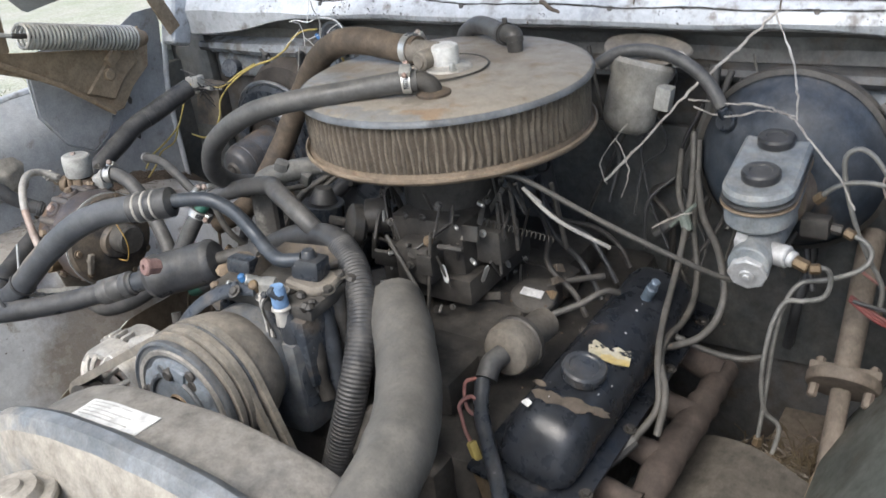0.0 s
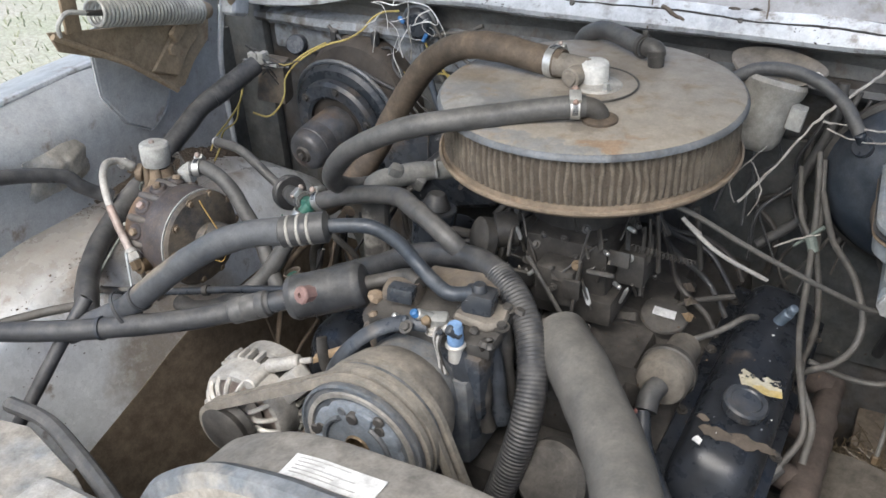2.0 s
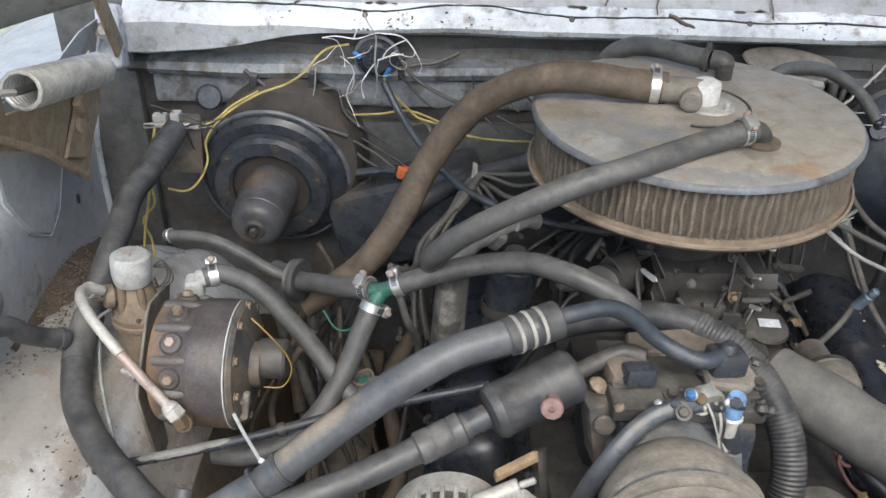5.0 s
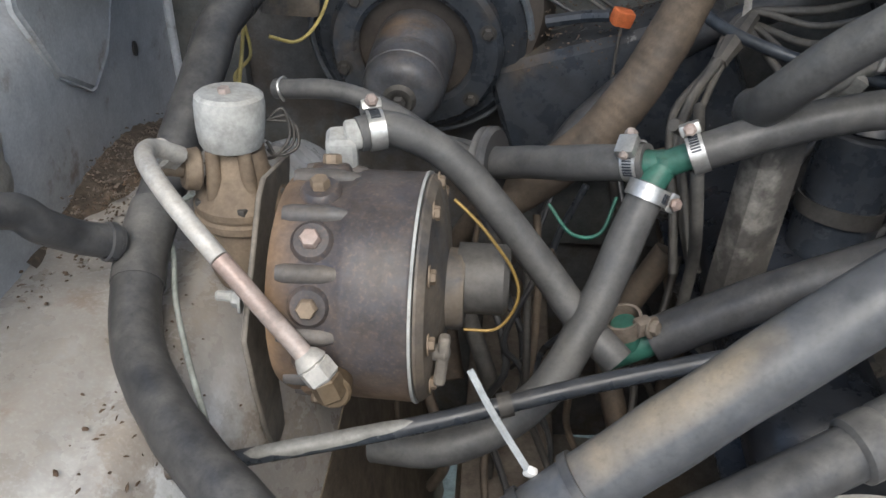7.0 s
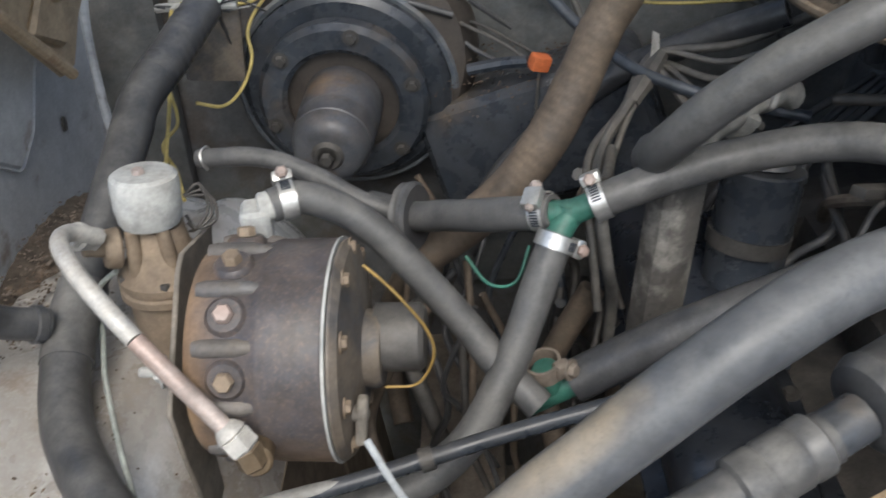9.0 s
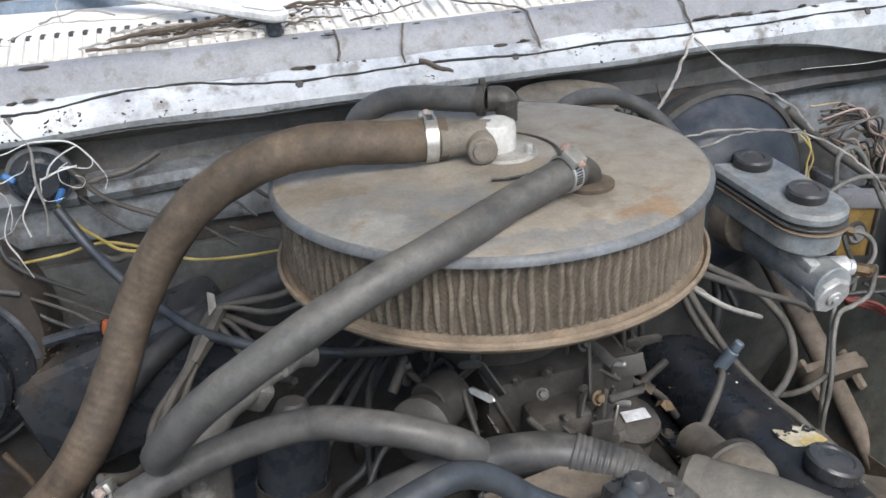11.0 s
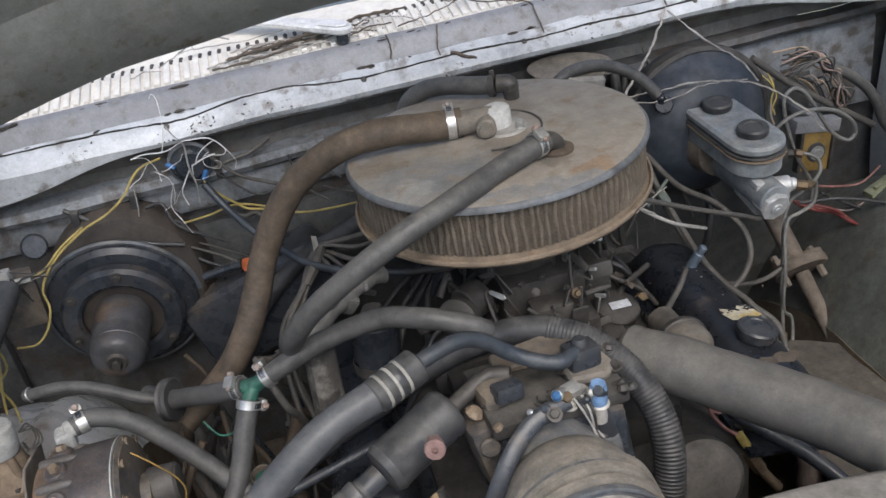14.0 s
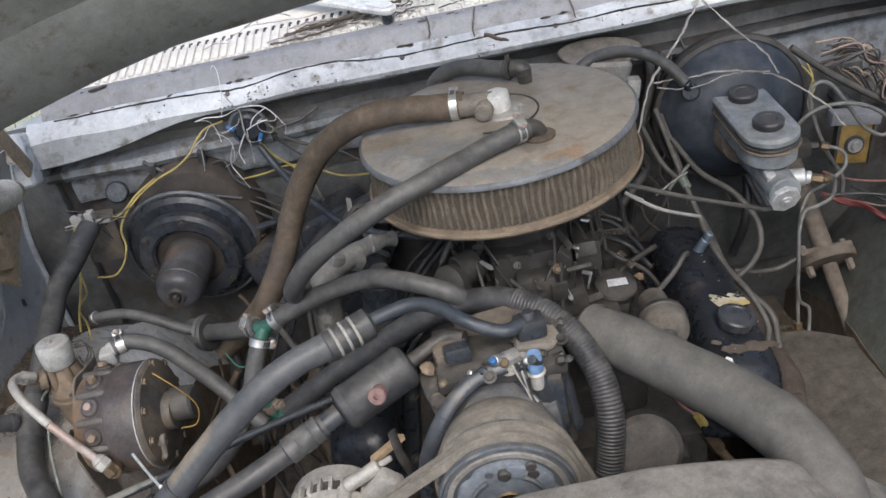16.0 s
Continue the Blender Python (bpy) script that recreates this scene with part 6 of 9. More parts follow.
part("mount_plate", slab([(0.10, 0.972), (0.162, 0.988), (0.176, 0.983), (0.212, 0.950), (0.239, 0.925), (0.235, 0.885), (0.227, 0.842), (0.215, 0.812), (0.19, 0.812), (0.19, 0.90), (0.12, 0.94)], 0.0032, Matrix(((0, 0, -1, -0.577), (-1, 0, 0, 0), (0, 1, 0, 0), (0, 0, 0, 1))), 0.0008), "duststeel", rg, "bent steel mounting plate with a bare edge")
part("plate_nut", join(hexhead((-0.581, -0.222, 0.944), (-1, -0.1, 0.1), 0.0065, 0.006), cyl((-0.586, -0.2225, 0.9445), (-0.596, -0.2235, 0.9455), 0.0032, segs=10)), "capwhite", rg, "chalky white nut")
part("end_plate", lathe([(0, 0.125), (0.022, 0.125), (0.024, 0.122), (0.024, 0.115), (0.045, 0.112), (0.063, 0.108), (0.0665, 0.104), (0.0665, 0.1025), (0, 0.1025)], rm, 56), "oilytan", rg, "oily brown end plate with rounded lobes")
part("hub", lathe([(0, 0.15), (0.018, 0.15), (0.021, 0.147), (0.021, 0.12), (0, 0.12)], rm @ pose(0.006, 0.004, 0), 28), "cast", rg, "dark round boss")
def out(th):
    """The way out from the regulator's axis, th degrees from straight up towards the front."""
    return Vector((0, -math.sin(radians(th)), math.cos(radians(th))))


for k in range(12):
    d = out(7 + 30 * k)
    c = RA + Vector((0.045, 0, 0))
    part("boss", lathe([(0.0125, -0.004), (0.0115, 0.001), (0.0095, 0.003), (0, 0.0034)], aim(c + d * 0.0655, c + d), 18), "reg", rg)
    part("bolt", hexhead(c + d * 0.0688, d, 0.0056, 0.0052, False), "copper" if k in (1, 5) else "tan", rg)
    d = out(22 + 30 * k)
    part("rib", lathe([(0, 0), (0.0045, 0.001), (0.0056, 0.006), (0.0056, 0.026), (0.0035, 0.036), (0, 0.045)], aim(RA + Vector((0.026, 0, 0)) + d * 0.0640, RA + Vector((0.09, 0, 0)) + d * 0.0640), 12), "slaterib", rg, "slate-grey pointed rib")
    d = out(15 + 36 * k)
    if k < 10:
        part("edge_screw", hexhead(RA + Vector((0.107, 0, 0)) + d * 0.060, (1, 0, 0), 0.0042, 0.004), "tan", rg)
part("outlet", join(box((0.019, 0.021, 0.026), pose(-0.5325, -0.1475, 0.9995, 6, 0, 8), 0.0065, segs=3), cyl((-0.530, -0.147, 1.0095), (-0.508, -0.143, 1.012), 0.0092, segs=20)), "capwhite", rg, "pale hose outlet")
part("brass_elbow", join(cyl((-0.524, -0.252, 0.918), (-0.521, -0.276, 0.924), 0.0098, segs=14), cyl((-0.521, -0.275, 0.921), (-0.526, -0.2735, 0.934), 0.0090, segs=6)), "brass", rg)
part("drain_tap", join(box((0.007, 0.010, 0.030), pose(-0.466, -0.243, 0.922, -15, 6, 0), 0.0034, segs=3), cyl((-0.476, -0.240, 0.926), (-0.462, -0.243, 0.926), 0.005)), "duststeel", rg, "dull aluminium tap")

so = thing("solenoid_valve", (-0.603, -0.137, 0.965), "tan solenoid valve with a chalky white cap", "solenoid valve")
part("base", lathe([(0, 0), (0.0285, 0), (0.0305, 0.002), (0.0305, 0.0065), (0.0285, 0.008), (0.0285, 0.0095), (0.0305, 0.011), (0.0305, 0.0155), (0.028, 0.019), (0.0235, 0.026), (0.0185, 0.036), (0.0165, 0.050), (0, 0.050)], pose(-0.603, -0.135, 0.943, -3, 2, 0), 36), "tan", so)
part("bowl", lathe([(0, -0.05), (0.022, -0.045), (0.0265, -0.03), (0.0265, 0.0), (0, 0.0)], pose(-0.603, -0.135, 0.943), 30), "tan", so)
for dx, dy in ((-0.011, -0.017), (0.012, -0.014), (0.0, 0.018)):
    part("post", cyl((-0.603 + dx, -0.135 + dy, 0.962), (-0.603 + dx * 0.8, -0.135 + dy * 0.8, 0.998), 0.0052, 0.0045, segs=14), "tan", so)
part("side_boss", cyl((-0.622, -0.147, 0.984), (-0.631, -0.152, 0.986), 0.0135, 0.0125, segs=22), "tan", so)
part("cap", lathe([(0, 0), (0.0185, 0), (0.0198, 0.0025), (0.0208, 0.012), (0.0213, 0.026), (0.0205, 0.0315), (0.018, 0.0335), (0.0, 0.0342)], pose(-0.603, -0.137, 0.9965, -5, 3, 0), 40, wave=lambda a, z: 1 + 0.02 * noise.noise(Vector((3 * math.cos(a), 3 * math.sin(a), z * 90)))), "capwhite", so, "chalky dented pale grey cap")
part("nut", hexhead((-0.603, -0.137, 1.0300), (0, 0, 1), 0.004, 0.004, False), "copper", so)
part("side_port", cyl((-0.625, -0.148, 0.985), (-0.642, -0.156, 0.991), 0.0065, segs=16), "tan", so)
for k in range(5):
    a = k * 1.256
    part("screw", hexhead((-0.603 + 0.0262 * math.cos(a), -0.135 + 0.0262 * math.sin(a), 0.9595), (0, 0, 1), 0.0036, 0.0045, False), "cast", so)
for k in range(3):
    wire("terminal_wire", [(-0.584, -0.122, 1.006), (-0.574 + 0.003 * k, -0.118, 1.012 - 0.005 * k), (-0.570 + 0.002 * k, -0.122, 0.996 - 0.004 * k), (-0.578, -0.128, 0.985), (-0.586, -0.120, 0.978 + 0.006 * k)], 0.0011, "grime", so)
gp = thing("gas_pipe", (-0.59, -0.23, 0.99), "bent aluminium and copper pipe from valve to regulator", "pipe")
SP = [(-0.627, -0.160, 1.000), (-0.636, -0.176, 1.013), (-0.632, -0.198, 1.019), (-0.617, -0.219, 1.014), (-0.598, -0.236, 1.002), (-0.580, -0.249, 0.989)]
part("upper", tube(SP, 0.0054, 12), "alu", gp)
part("lower", tube([(-0.580, -0.249, 0.989), (-0.559, -0.260, 0.969), (-0.541, -0.268, 0.951), (-0.529, -0.273, 0.938)], 0.0053, 12), "copper", gp, "bare copper section")
part("nut", join(cyl((-0.536, -0.270, 0.946), (-0.531, -0.272, 0.940), 0.0068, 0.0092, segs=20), cyl((-0.532, -0.2715, 0.941), (-0.525, -0.274, 0.932), 0.0098, segs=6)), "alu", gp)
part("nut", cyl((-0.634, -0.153, 0.994), (-0.640, -0.170, 1.008), 0.0078, segs=6), "alu", gp)
part("nut", cyl((-0.6335, -0.152, 0.993), (-0.6385, -0.1665, 1.005), 0.0062, 0.009, segs=18), "alu", gp)
rgh = hose("regulator_hose", [(-0.522, -0.148, 1.011), (-0.505, -0.140, 1.012), (-0.482, -0.138, 1.002), (-0.460, -0.140, 0.985), (-0.441, -0.146, 0.965), (-0.424, -0.150, 0.944), (-0.405, -0.158, 0.922), (-0.385, -0.172, 0.90), (-0.36, -0.19, 0.88)],
     0.0104, "rubber_grey", "grey hose from the regulator outlet")
clamp((-0.512, -0.144, 1.0125), (1, 0.35, 0.05), 0.0110, rgh, 40)
sbh = hose("small_bypass_hose", [(-0.606, -0.012, 0.978), (-0.590, -0.018, 0.981), (-0.565, -0.022, 0.983), (-0.540, -0.026, 0.979), (-0.512, -0.031, 0.967), (-0.485, -0.035, 0.951), (-0.455, -0.040, 0.939)], 0.0073, "rubber_grey", "thin grey hose behind the regulator")
part("spring_clip", tube([(-0.601 + 0.0015 * math.sin(2 * q), -0.0145 + 0.0085 * math.cos(q), 0.979 + 0.0085 * math.sin(q)) for q in span(0, 7.2, 24)], 0.0011, 6), "zinc", sbh, "bent wire spring clip")

# ---- blower motor on the firewall ----
BC = Vector((-0.518, 0.268, 0.942))
bd = (Vector((-0.528, 0.10, 0.922)) - BC).normalized()
bmx = aim(BC, BC + bd)
bl = thing("blower_motor", (-0.51, 0.25, 0.85), "black heater blower with a dull grey motor, on the firewall", "blower motor")
part("scroll_housing", lathe([(0, 0), (0.100, 0), (0.107, 0.006), (0.108, 0.03), (0.104, 0.042), (0.106, 0.046), (0.104, 0.056), (0.097, 0.062), (0, 0.062)], bmx, 56), "black", bl)
part("top_case", lathe([(0, 0), (0.10, 0), (0.112, 0.01), (0.112, 0.035), (0.10, 0.055), (0.06, 0.062), (0, 0.062)], aim((-0.50, 0.272, 0.965), (-0.503, 0.20, 0.968)), 48), "browncase", bl, "muddy dark scroll case")
part("mount_ring", lathe([(0.052, 0.062), (0.080, 0.062), (0.084, 0.066), (0.084, 0.078), (0.079, 0.084), (0.060, 0.084), (0.055, 0.080)], bmx, 56), "black", bl)
part("recess", lathe([(0, 0.072), (0.056, 0.072), (0.056, 0.080)], bmx, 40), "browncase", bl)
part("motor_can", lathe([(0, 0.172), (0.020, 0.172), (0.029, 0.169), (0.0335, 0.163), (0.0360, 0.154), (0.0370, 0.120), (0.0385, 0.116), (0.0385, 0.074), (0, 0.074)], bmx, 44), "motorgrey", bl, "dull grey motor can")
part("can_band", lathe([(0.0370, 0.126), (0.0378, 0.127), (0.0374, 0.150), (0.0364, 0.151)], bmx, 44), "motorgrey", bl)
part("end_nut", join(hexhead(bmx @ Vector((0, 0, 0.174)), bd, 0.0062, 0.008), lathe([(0, 0.172), (0.015, 0.172), (0.012, 0.176), (0, 0.176)], bmx, 20)), "cast", bl)
for k in range(6):
    a = k * 1.047 + 0.3
    part("ring_bolt", hexhead(bmx @ Vector((0.073 * math.cos(a), 0.073 * math.sin(a), 0.083)), bd, 0.0055, 0.006), "cast", bl)
part("case_strap", tube([bmx @ Vector((0.108 * math.cos(a), 0.108 * math.sin(a), 0.05)) for a in span(0, 6.0, 40)], 0.004, 6), "bluesteel", bl, "pale grey clamp band")
part("duct", box((0.24, 0.09, 0.13), pose(-0.325, 0.222, 0.885, 0, -20, -10), 0.02, 0.95, 3), "black", bl, "black heater duct")

# ---- brake booster and master cylinder ----
bo = thing("brake_booster", (0.357, 0.25, 0.9), "round blue-black brake booster on the firewall", "brake booster")
bm2 = pose(0.357, 0.262, 0.997, 90, 0, 0)
part("shell", lathe([(0, 0.115), (0.045, 0.115), (0.06, 0.110), (0.085, 0.098), (0.100, 0.080), (0.108, 0.060), (0.113, 0.055), (0.115, 0.048), (0.113, 0.042), (0.110, 0.02), (0.10, 0), (0, 0)], bm2, 64), "booster", bo)
part("rim_band", lathe([(0.111, 0.044), (0.1175, 0.046), (0.1175, 0.058), (0.111, 0.060)], bm2, 64), "cast", bo)
part("check_valve", join(cyl((0.293, 0.175, 1.052), (0.287, 0.160, 1.060), 0.013), cyl((0.289, 0.168, 1.058), (0.282, 0.164, 1.074), 0.007)), "black", bo)
part("nose", cyl((0.357, 0.152, 0.985), (0.357, 0.12, 0.985), 0.045, 0.04), "rusty", bo, "rust-brown boss")
hose("booster_hose", [(0.125, 0.165, 1.12), (0.150, 0.171, 1.134), (0.180, 0.179, 1.136), (0.211, 0.184, 1.129), (0.239, 0.183, 1.116), (0.263, 0.178, 1.097), (0.282, 0.168, 1.072)], 0.0085, "rubber", "dark vacuum hose to the brake booster")
mcy = thing("master_cylinder", (0.36, 0.07, 0.93), "dusty blue-grey master cylinder with two black caps", "master cylinder")
RES = [(0.037, 0.062), (0.033, 0.078), (0.022, 0.084), (-0.022, 0.084), (-0.033, 0.078), (-0.037, 0.062)] + [(0.037 * math.cos(a), -0.048 + 0.037 * math.sin(a)) for a in span(math.pi, 2 * math.pi, 14)]
rmx = pose(0.358, 0.099, 0.9935, 5.3, 0, 4.5)
part("reservoir", slab(RES, 0.032, rmx, 0.004), "mc", mcy)
part("cover", slab([(x * 1.04, y * 1.02) for x, y in RES], 0.014, rmx @ pose(0, 0, 0.034), 0.004), "mc", mcy, "dusty grey cover")
part("gasket", slab([(x * 1.08, y * 1.04) for x, y in RES], 0.003, rmx @ pose(0, 0, 0.0305), 0.001), "rubber_dark", mcy)
part("bail_wire", slab([(x * 1.1, y * 1.06) for x, y in RES], 0.0025, rmx @ pose(0, 0, 0.0262), 0.001), "tan", mcy, "tan rim")
for y in (0.0424, -0.0424):
    part("fill_cap", lathe([(0, 0.010), (0.011, 0.010), (0.0125, 0.0115), (0.019, 0.0115), (0.0208, 0.009), (0.0208, 0.002), (0.0195, 0), (0, 0)], rmx @ pose(0, y, 0.048), 48, wave=lambda a, z: 1 + (0.012 * math.sin(24 * a) if z < 0.0095 else 0)), "rubber_dark", mcy, "black rubber filler cap")
part("bore", cyl((0.362, 0.16, 0.968), (0.366, 0.0, 0.958), 0.026, 0.022), "mc", mcy)
part("valve_block", join(box((0.036, 0.056, 0.038), pose(0.363, 0.040, 0.957, 16, 0, 4), 0.004), box((0.014, 0.03, 0.012), pose(0.352, 0.028, 0.978, 16, 0, 4), 0.003)), "brightalu", mcy, "bare aluminium proportioning block")
part("hexagon_nose", join(cyl((0.3645, 0.022, 0.9545), (0.3660, -0.002, 0.9470), 0.0215, segs=8), cyl((0.3660, -0.002, 0.9470), (0.3662, -0.0045, 0.9462), 0.0085, segs=16), cyl((0.3662, -0.0045, 0.9462), (0.3663, -0.0065, 0.9456), 0.004, segs=10)), "brightalu", mcy, "bare hexagonal end plug")
part("side_port", join(cyl((0.370, 0.034, 0.962), (0.402, 0.026, 0.962), 0.0125, segs=16), cyl((0.402, 0.026, 0.962), (0.409, 0.0235, 0.9605), 0.009, segs=12)), "brightalu", mcy)
part("outlet_nut", cyl((0.408, 0.0235, 0.9605), (0.424, 0.020, 0.956), 0.007, segs=6), "brass", mcy)
part("side_block", join(box((0.03, 0.022, 0.022), pose(0.415, 0.085, 0.975), 0.003), cyl((0.43, 0.085, 0.975), (0.443, 0.085, 0.973), 0.006, segs=6)), "cast", mcy)

# wiper motor can beside the booster
wm = thing("wiper_motor", (0.185, 0.22, 1.04), "dusty grey wiper motor can under the cowl", "wiper motor")
part("can", lathe([(0, -0.002), (0.018, 0), (0.029, 0.007), (0.034, 0.018), (0.0355, 0.045), (0.0365, 0.070), (0.041, 0.078), (0.043, 0.088), (0.040, 0.094), (0, 0.094)], aim((0.155, 0.170, 1.03), (0.174, 0.200, 1.13)), 40), "canlight", wm)
part("mount_plate", slab([((0.060 + 0.004 * math.sin(3 * a)) * math.cos(a), 0.038 * math.sin(a)) for a in span(0, 2 * math.pi * 29 / 30, 29)], 0.004, pose(0.170, 0.207, 1.127, 14, 4, -8), 0.0018), "duststeel", wm)
part("bolt", hexhead((0.219, 0.192, 1.122), (0.1, -0.7, 0.5), 0.007, 0.011), "alu", wm)
part("connector", box((0.02, 0.02, 0.03), pose(0.207, 0.175, 1.078, 0, 10, 0), 0.003), "capwhite", wm)

# ---- steering shaft ----
st = thing("steering_shaft", (0.455, 0.1, 0.6), "brown rusty steering shaft with a flexible coupling", "steering shaft")
part("upper_shaft", cyl((0.452, 0.24, 0.90), (0.459, 0.09, 0.785), 0.0155, 0.0145), "rusty", st)
part("lower_shaft", cyl((0.459, 0.075, 0.772), (0.468, -0.10, 0.62), 0.0115), "rusty", st)
cdir = Vector((0.459, 0.075, 0.772)) - Vector((0.452, 0.24, 0.90))
part("coupling", join(lathe([(0, 0), (0.040, 0), (0.042, 0.003), (0.042, 0.012), (0.04, 0.015), (0, 0.015)], aim((0.459, 0.088, 0.782), Vector((0.459, 0.088, 0.782)) + cdir), 24), box((0.08, 0.026, 0.012), aim((0.459, 0.092, 0.786), Vector((0.459, 0.088, 0.782)) + cdir * 2), 0.004)), "rusty", st)
for s in (-1, 1):
    part("coupling_bolt", cyl(Vector((0.459 + s * 0.03, 0.105, 0.792)), Vector((0.459 + s * 0.03, 0.06, 0.765)), 0.006, segs=6), "rusty", st)
def pad(u, v):
    """A dirt-covered splash shield: a sagging sheet with a rolled back edge."""
    x = 0.30 + 0.19 * u
    back = 0.012 - 0.36 * max(0.0, x - 0.33)
    y = back - 0.52 * max(0.0, v - 0.12) / 0.88
    z = 0.700 + 0.012 * noise.noise(Vector((x * 9, y * 9, 2))) + 0.02 * math.sin(u * 2.6) - (0.10 * (1 - v / 0.12) if v < 0.12 else 0)
    return (x, y, z - 0.12 * max(0.0, v - 0.6) ** 2)


sp = thing("splash_shield", (0.45, -0.2, 0.6), "dark brown splash shield covered in thick dust", "splash shield")
part("shield", sheet(pad, span(0, 1, 30), [0.0, 0.04, 0.08, 0.12, 0.14] + span(0.18, 1, 30), 0.004), "dirtpad", sp)
for x, y in ((0.40, -0.04), (0.45, -0.13), (0.36, -0.3)):
    part("shield_bolt", hexhead((x, y, 0.712), (0, 0, 1), 0.007, 0.006), "rusty", sp)

# ---- bonnet hinge with spring ----
hg = thing("bonnet_hinge", (-0.715, 0.0, 1.05), "muddy bonnet hinge bracket with a coil spring", "hinge")
part("bracket", slab([(-0.175, 0.155), (-0.165, 0.125), (-0.06, 0.075), (0.02, 0.0), (0.045, 0.0), (0.075, 0.03), (0.115, 0.055), (0.125, 0.09), (0.115, 0.125), (0.05, 0.105), (-0.05, 0.125)], 0.004, pose(-0.712, 0.0, 1.035, 90, 0, 90)), "hinge", hg)
part("bracket_flange", tube([(-0.70, -0.175, 1.185), (-0.70, -0.06, 1.108), (-0.70, 0.02, 1.037)], 0.0045, 8, smooth=False), "hinge", hg)
part("pressed_step", slab([(-0.02, 0.045), (0.03, 0.02), (0.06, 0.05), (0.095, 0.07), (0.09, 0.10), (0.03, 0.085)], 0.006, pose(-0.708, 0.0, 1.035, 90, 0, 90), 0.003), "hinge", hg)
part("stop_lug", box((0.012, 0.03, 0.018), pose(-0.70, 0.045, 1.125, 30, 0, 0), 0.004), "hinge", hg)
part("spring_hook", tube([(-0.685, -0.125, 1.205), (-0.69, -0.15, 1.212), (-0.694, -0.165, 1.20), (-0.698, -0.165, 1.182)], 0.0035, 8), "springsteel", hg)
SA, SB = Vector((-0.685, -0.125, 1.205)), Vector((-0.69, 0.10, 1.143))
smx = aim(SA, SB)
L = (SB - SA).length
part("spring", tube([smx @ Vector((0.0185 * math.cos(k * 0.5236), 0.0185 * math.sin(k * 0.5236), L * (0.06 + 0.88 * k / 348))) for k in range(349)], 0.0027, 7, smooth=False), "springsteel", hg, "bare coil spring")
part("spring_pin", cyl(SA, SB, 0.004, segs=8), "cast", hg)
part("spring_end", cyl(SB - (SB - SA) * 0.08, SB + (SB - SA) * 0.04, 0.019, 0.012), "hinge", hg)
part("lift_arm", box((0.006, 0.028, 0.34), pose(-0.700, 0.115, 1.29, 24, 0, 0), 0.003), "hinge", hg)
part("lift_arm", box((0.006, 0.026, 0.30), pose(-0.700, -0.13, 1.33, -4, 0, 0), 0.003), "hinge", hg)
part("rivet", cyl((-0.705, 0.03, 1.10), (-0.697, 0.03, 1.10), 0.010), "hinge", hg)

# wiper arms
def wiper_arm(a, b):
    """A tapered flat arm with a rounded head over its pivot."""
    t = thing("windscreen_wiper", a, "white painted wiper arm resting on the cowl", "wiper", "wipers")
    a, b = Vector(a), Vector(b)
    d = b - a
    x = d.normalized()
    y = Vector((0, 0, 1)).cross(x).normalized()
    z = x.cross(y)
    m = Matrix.Translation(a) @ Matrix((x, y, z)).transposed().to_4x4()
    shape = [(0.016 * math.cos(q), 0.016 * math.sin(q)) for q in span(math.pi / 2, 3 * math.pi / 2, 10)]
    shape += [(0.06, -0.0155), (d.length, -0.008), (d.length, 0.008), (0.06, 0.0155)]
    part("arm", slab(shape, 0.011, m, 0.003), "wiper", t)
    part("head_cap", slab([(u * 0.8 + 0.002, v * 0.8) for u, v in shape[:11]] + [(0.030, -0.0122), (0.030, 0.0122)], 0.003, m @ pose(0, 0, 0.0108), 0.0015), "wiper", t)
    part("pivot", cyl(a + Vector((0, 0, -0.016)), a + Vector((0, 0, 0.001)), 0.008), "black", t)
    return t


wiper_arm((-0.128, 0.278, 1.231), (-0.33, 0.42, 1.262))
wiper_arm((0.516, 0.278, 1.230), (0.445, 0.395, 1.2420))

# ---- lines, wires and small fittings ----
def line(name, pts, r, mat, label, category, group="", fit=None):
    """A thin pipe or cable with its end fittings."""
    t = thing(name, pts[0], label, category, group)
    part("tube", tube(pts, r, 8, 8), mat, t, sharp=60)
    if fit:
        for a, b in ((0, 1), (-1, -2)):
            d = (Vector(pts[b]) - Vector(pts[a])).normalized()
            part("nut", cyl(pts[a], Vector(pts[a]) + d * 0.012, r * 2.1, segs=6), fit, t)
    return t


line("brake_line", [(0.424, 0.020, 0.955), (0.440, 0.026, 0.955), (0.445, 0.030, 0.940), (0.440, 0.028, 0.920), (0.420, 0.027, 0.911), (0.402, 0.025, 0.907), (0.392, 0.017, 0.885), (0.388, 0.008, 0.856), (0.386, 0.004, 0.825), (0.386, 0.006, 0.794), (0.391, 0.010, 0.763), (0.406, 0.014, 0.742), (0.40, 0.0, 0.70)], 0.0028, "wire2", "grey steel brake line bent down to the chassis", "brake line", "brake lines", "brass")
line("brake_line", [(0.445, 0.084, 0.973), (0.468, 0.078, 0.966), (0.476, 0.070, 0.955), (0.468, 0.060, 0.942), (0.440, 0.050, 0.930), (0.412, 0.040, 0.924), (0.398, 0.030, 0.895), (0.392, 0.020, 0.85), (0.389, 0.016, 0.80), (0.385, 0.0, 0.72)], 0.0028, "wire2", "grey steel brake line bent down to the chassis", "brake line", "brake lines", "brass")
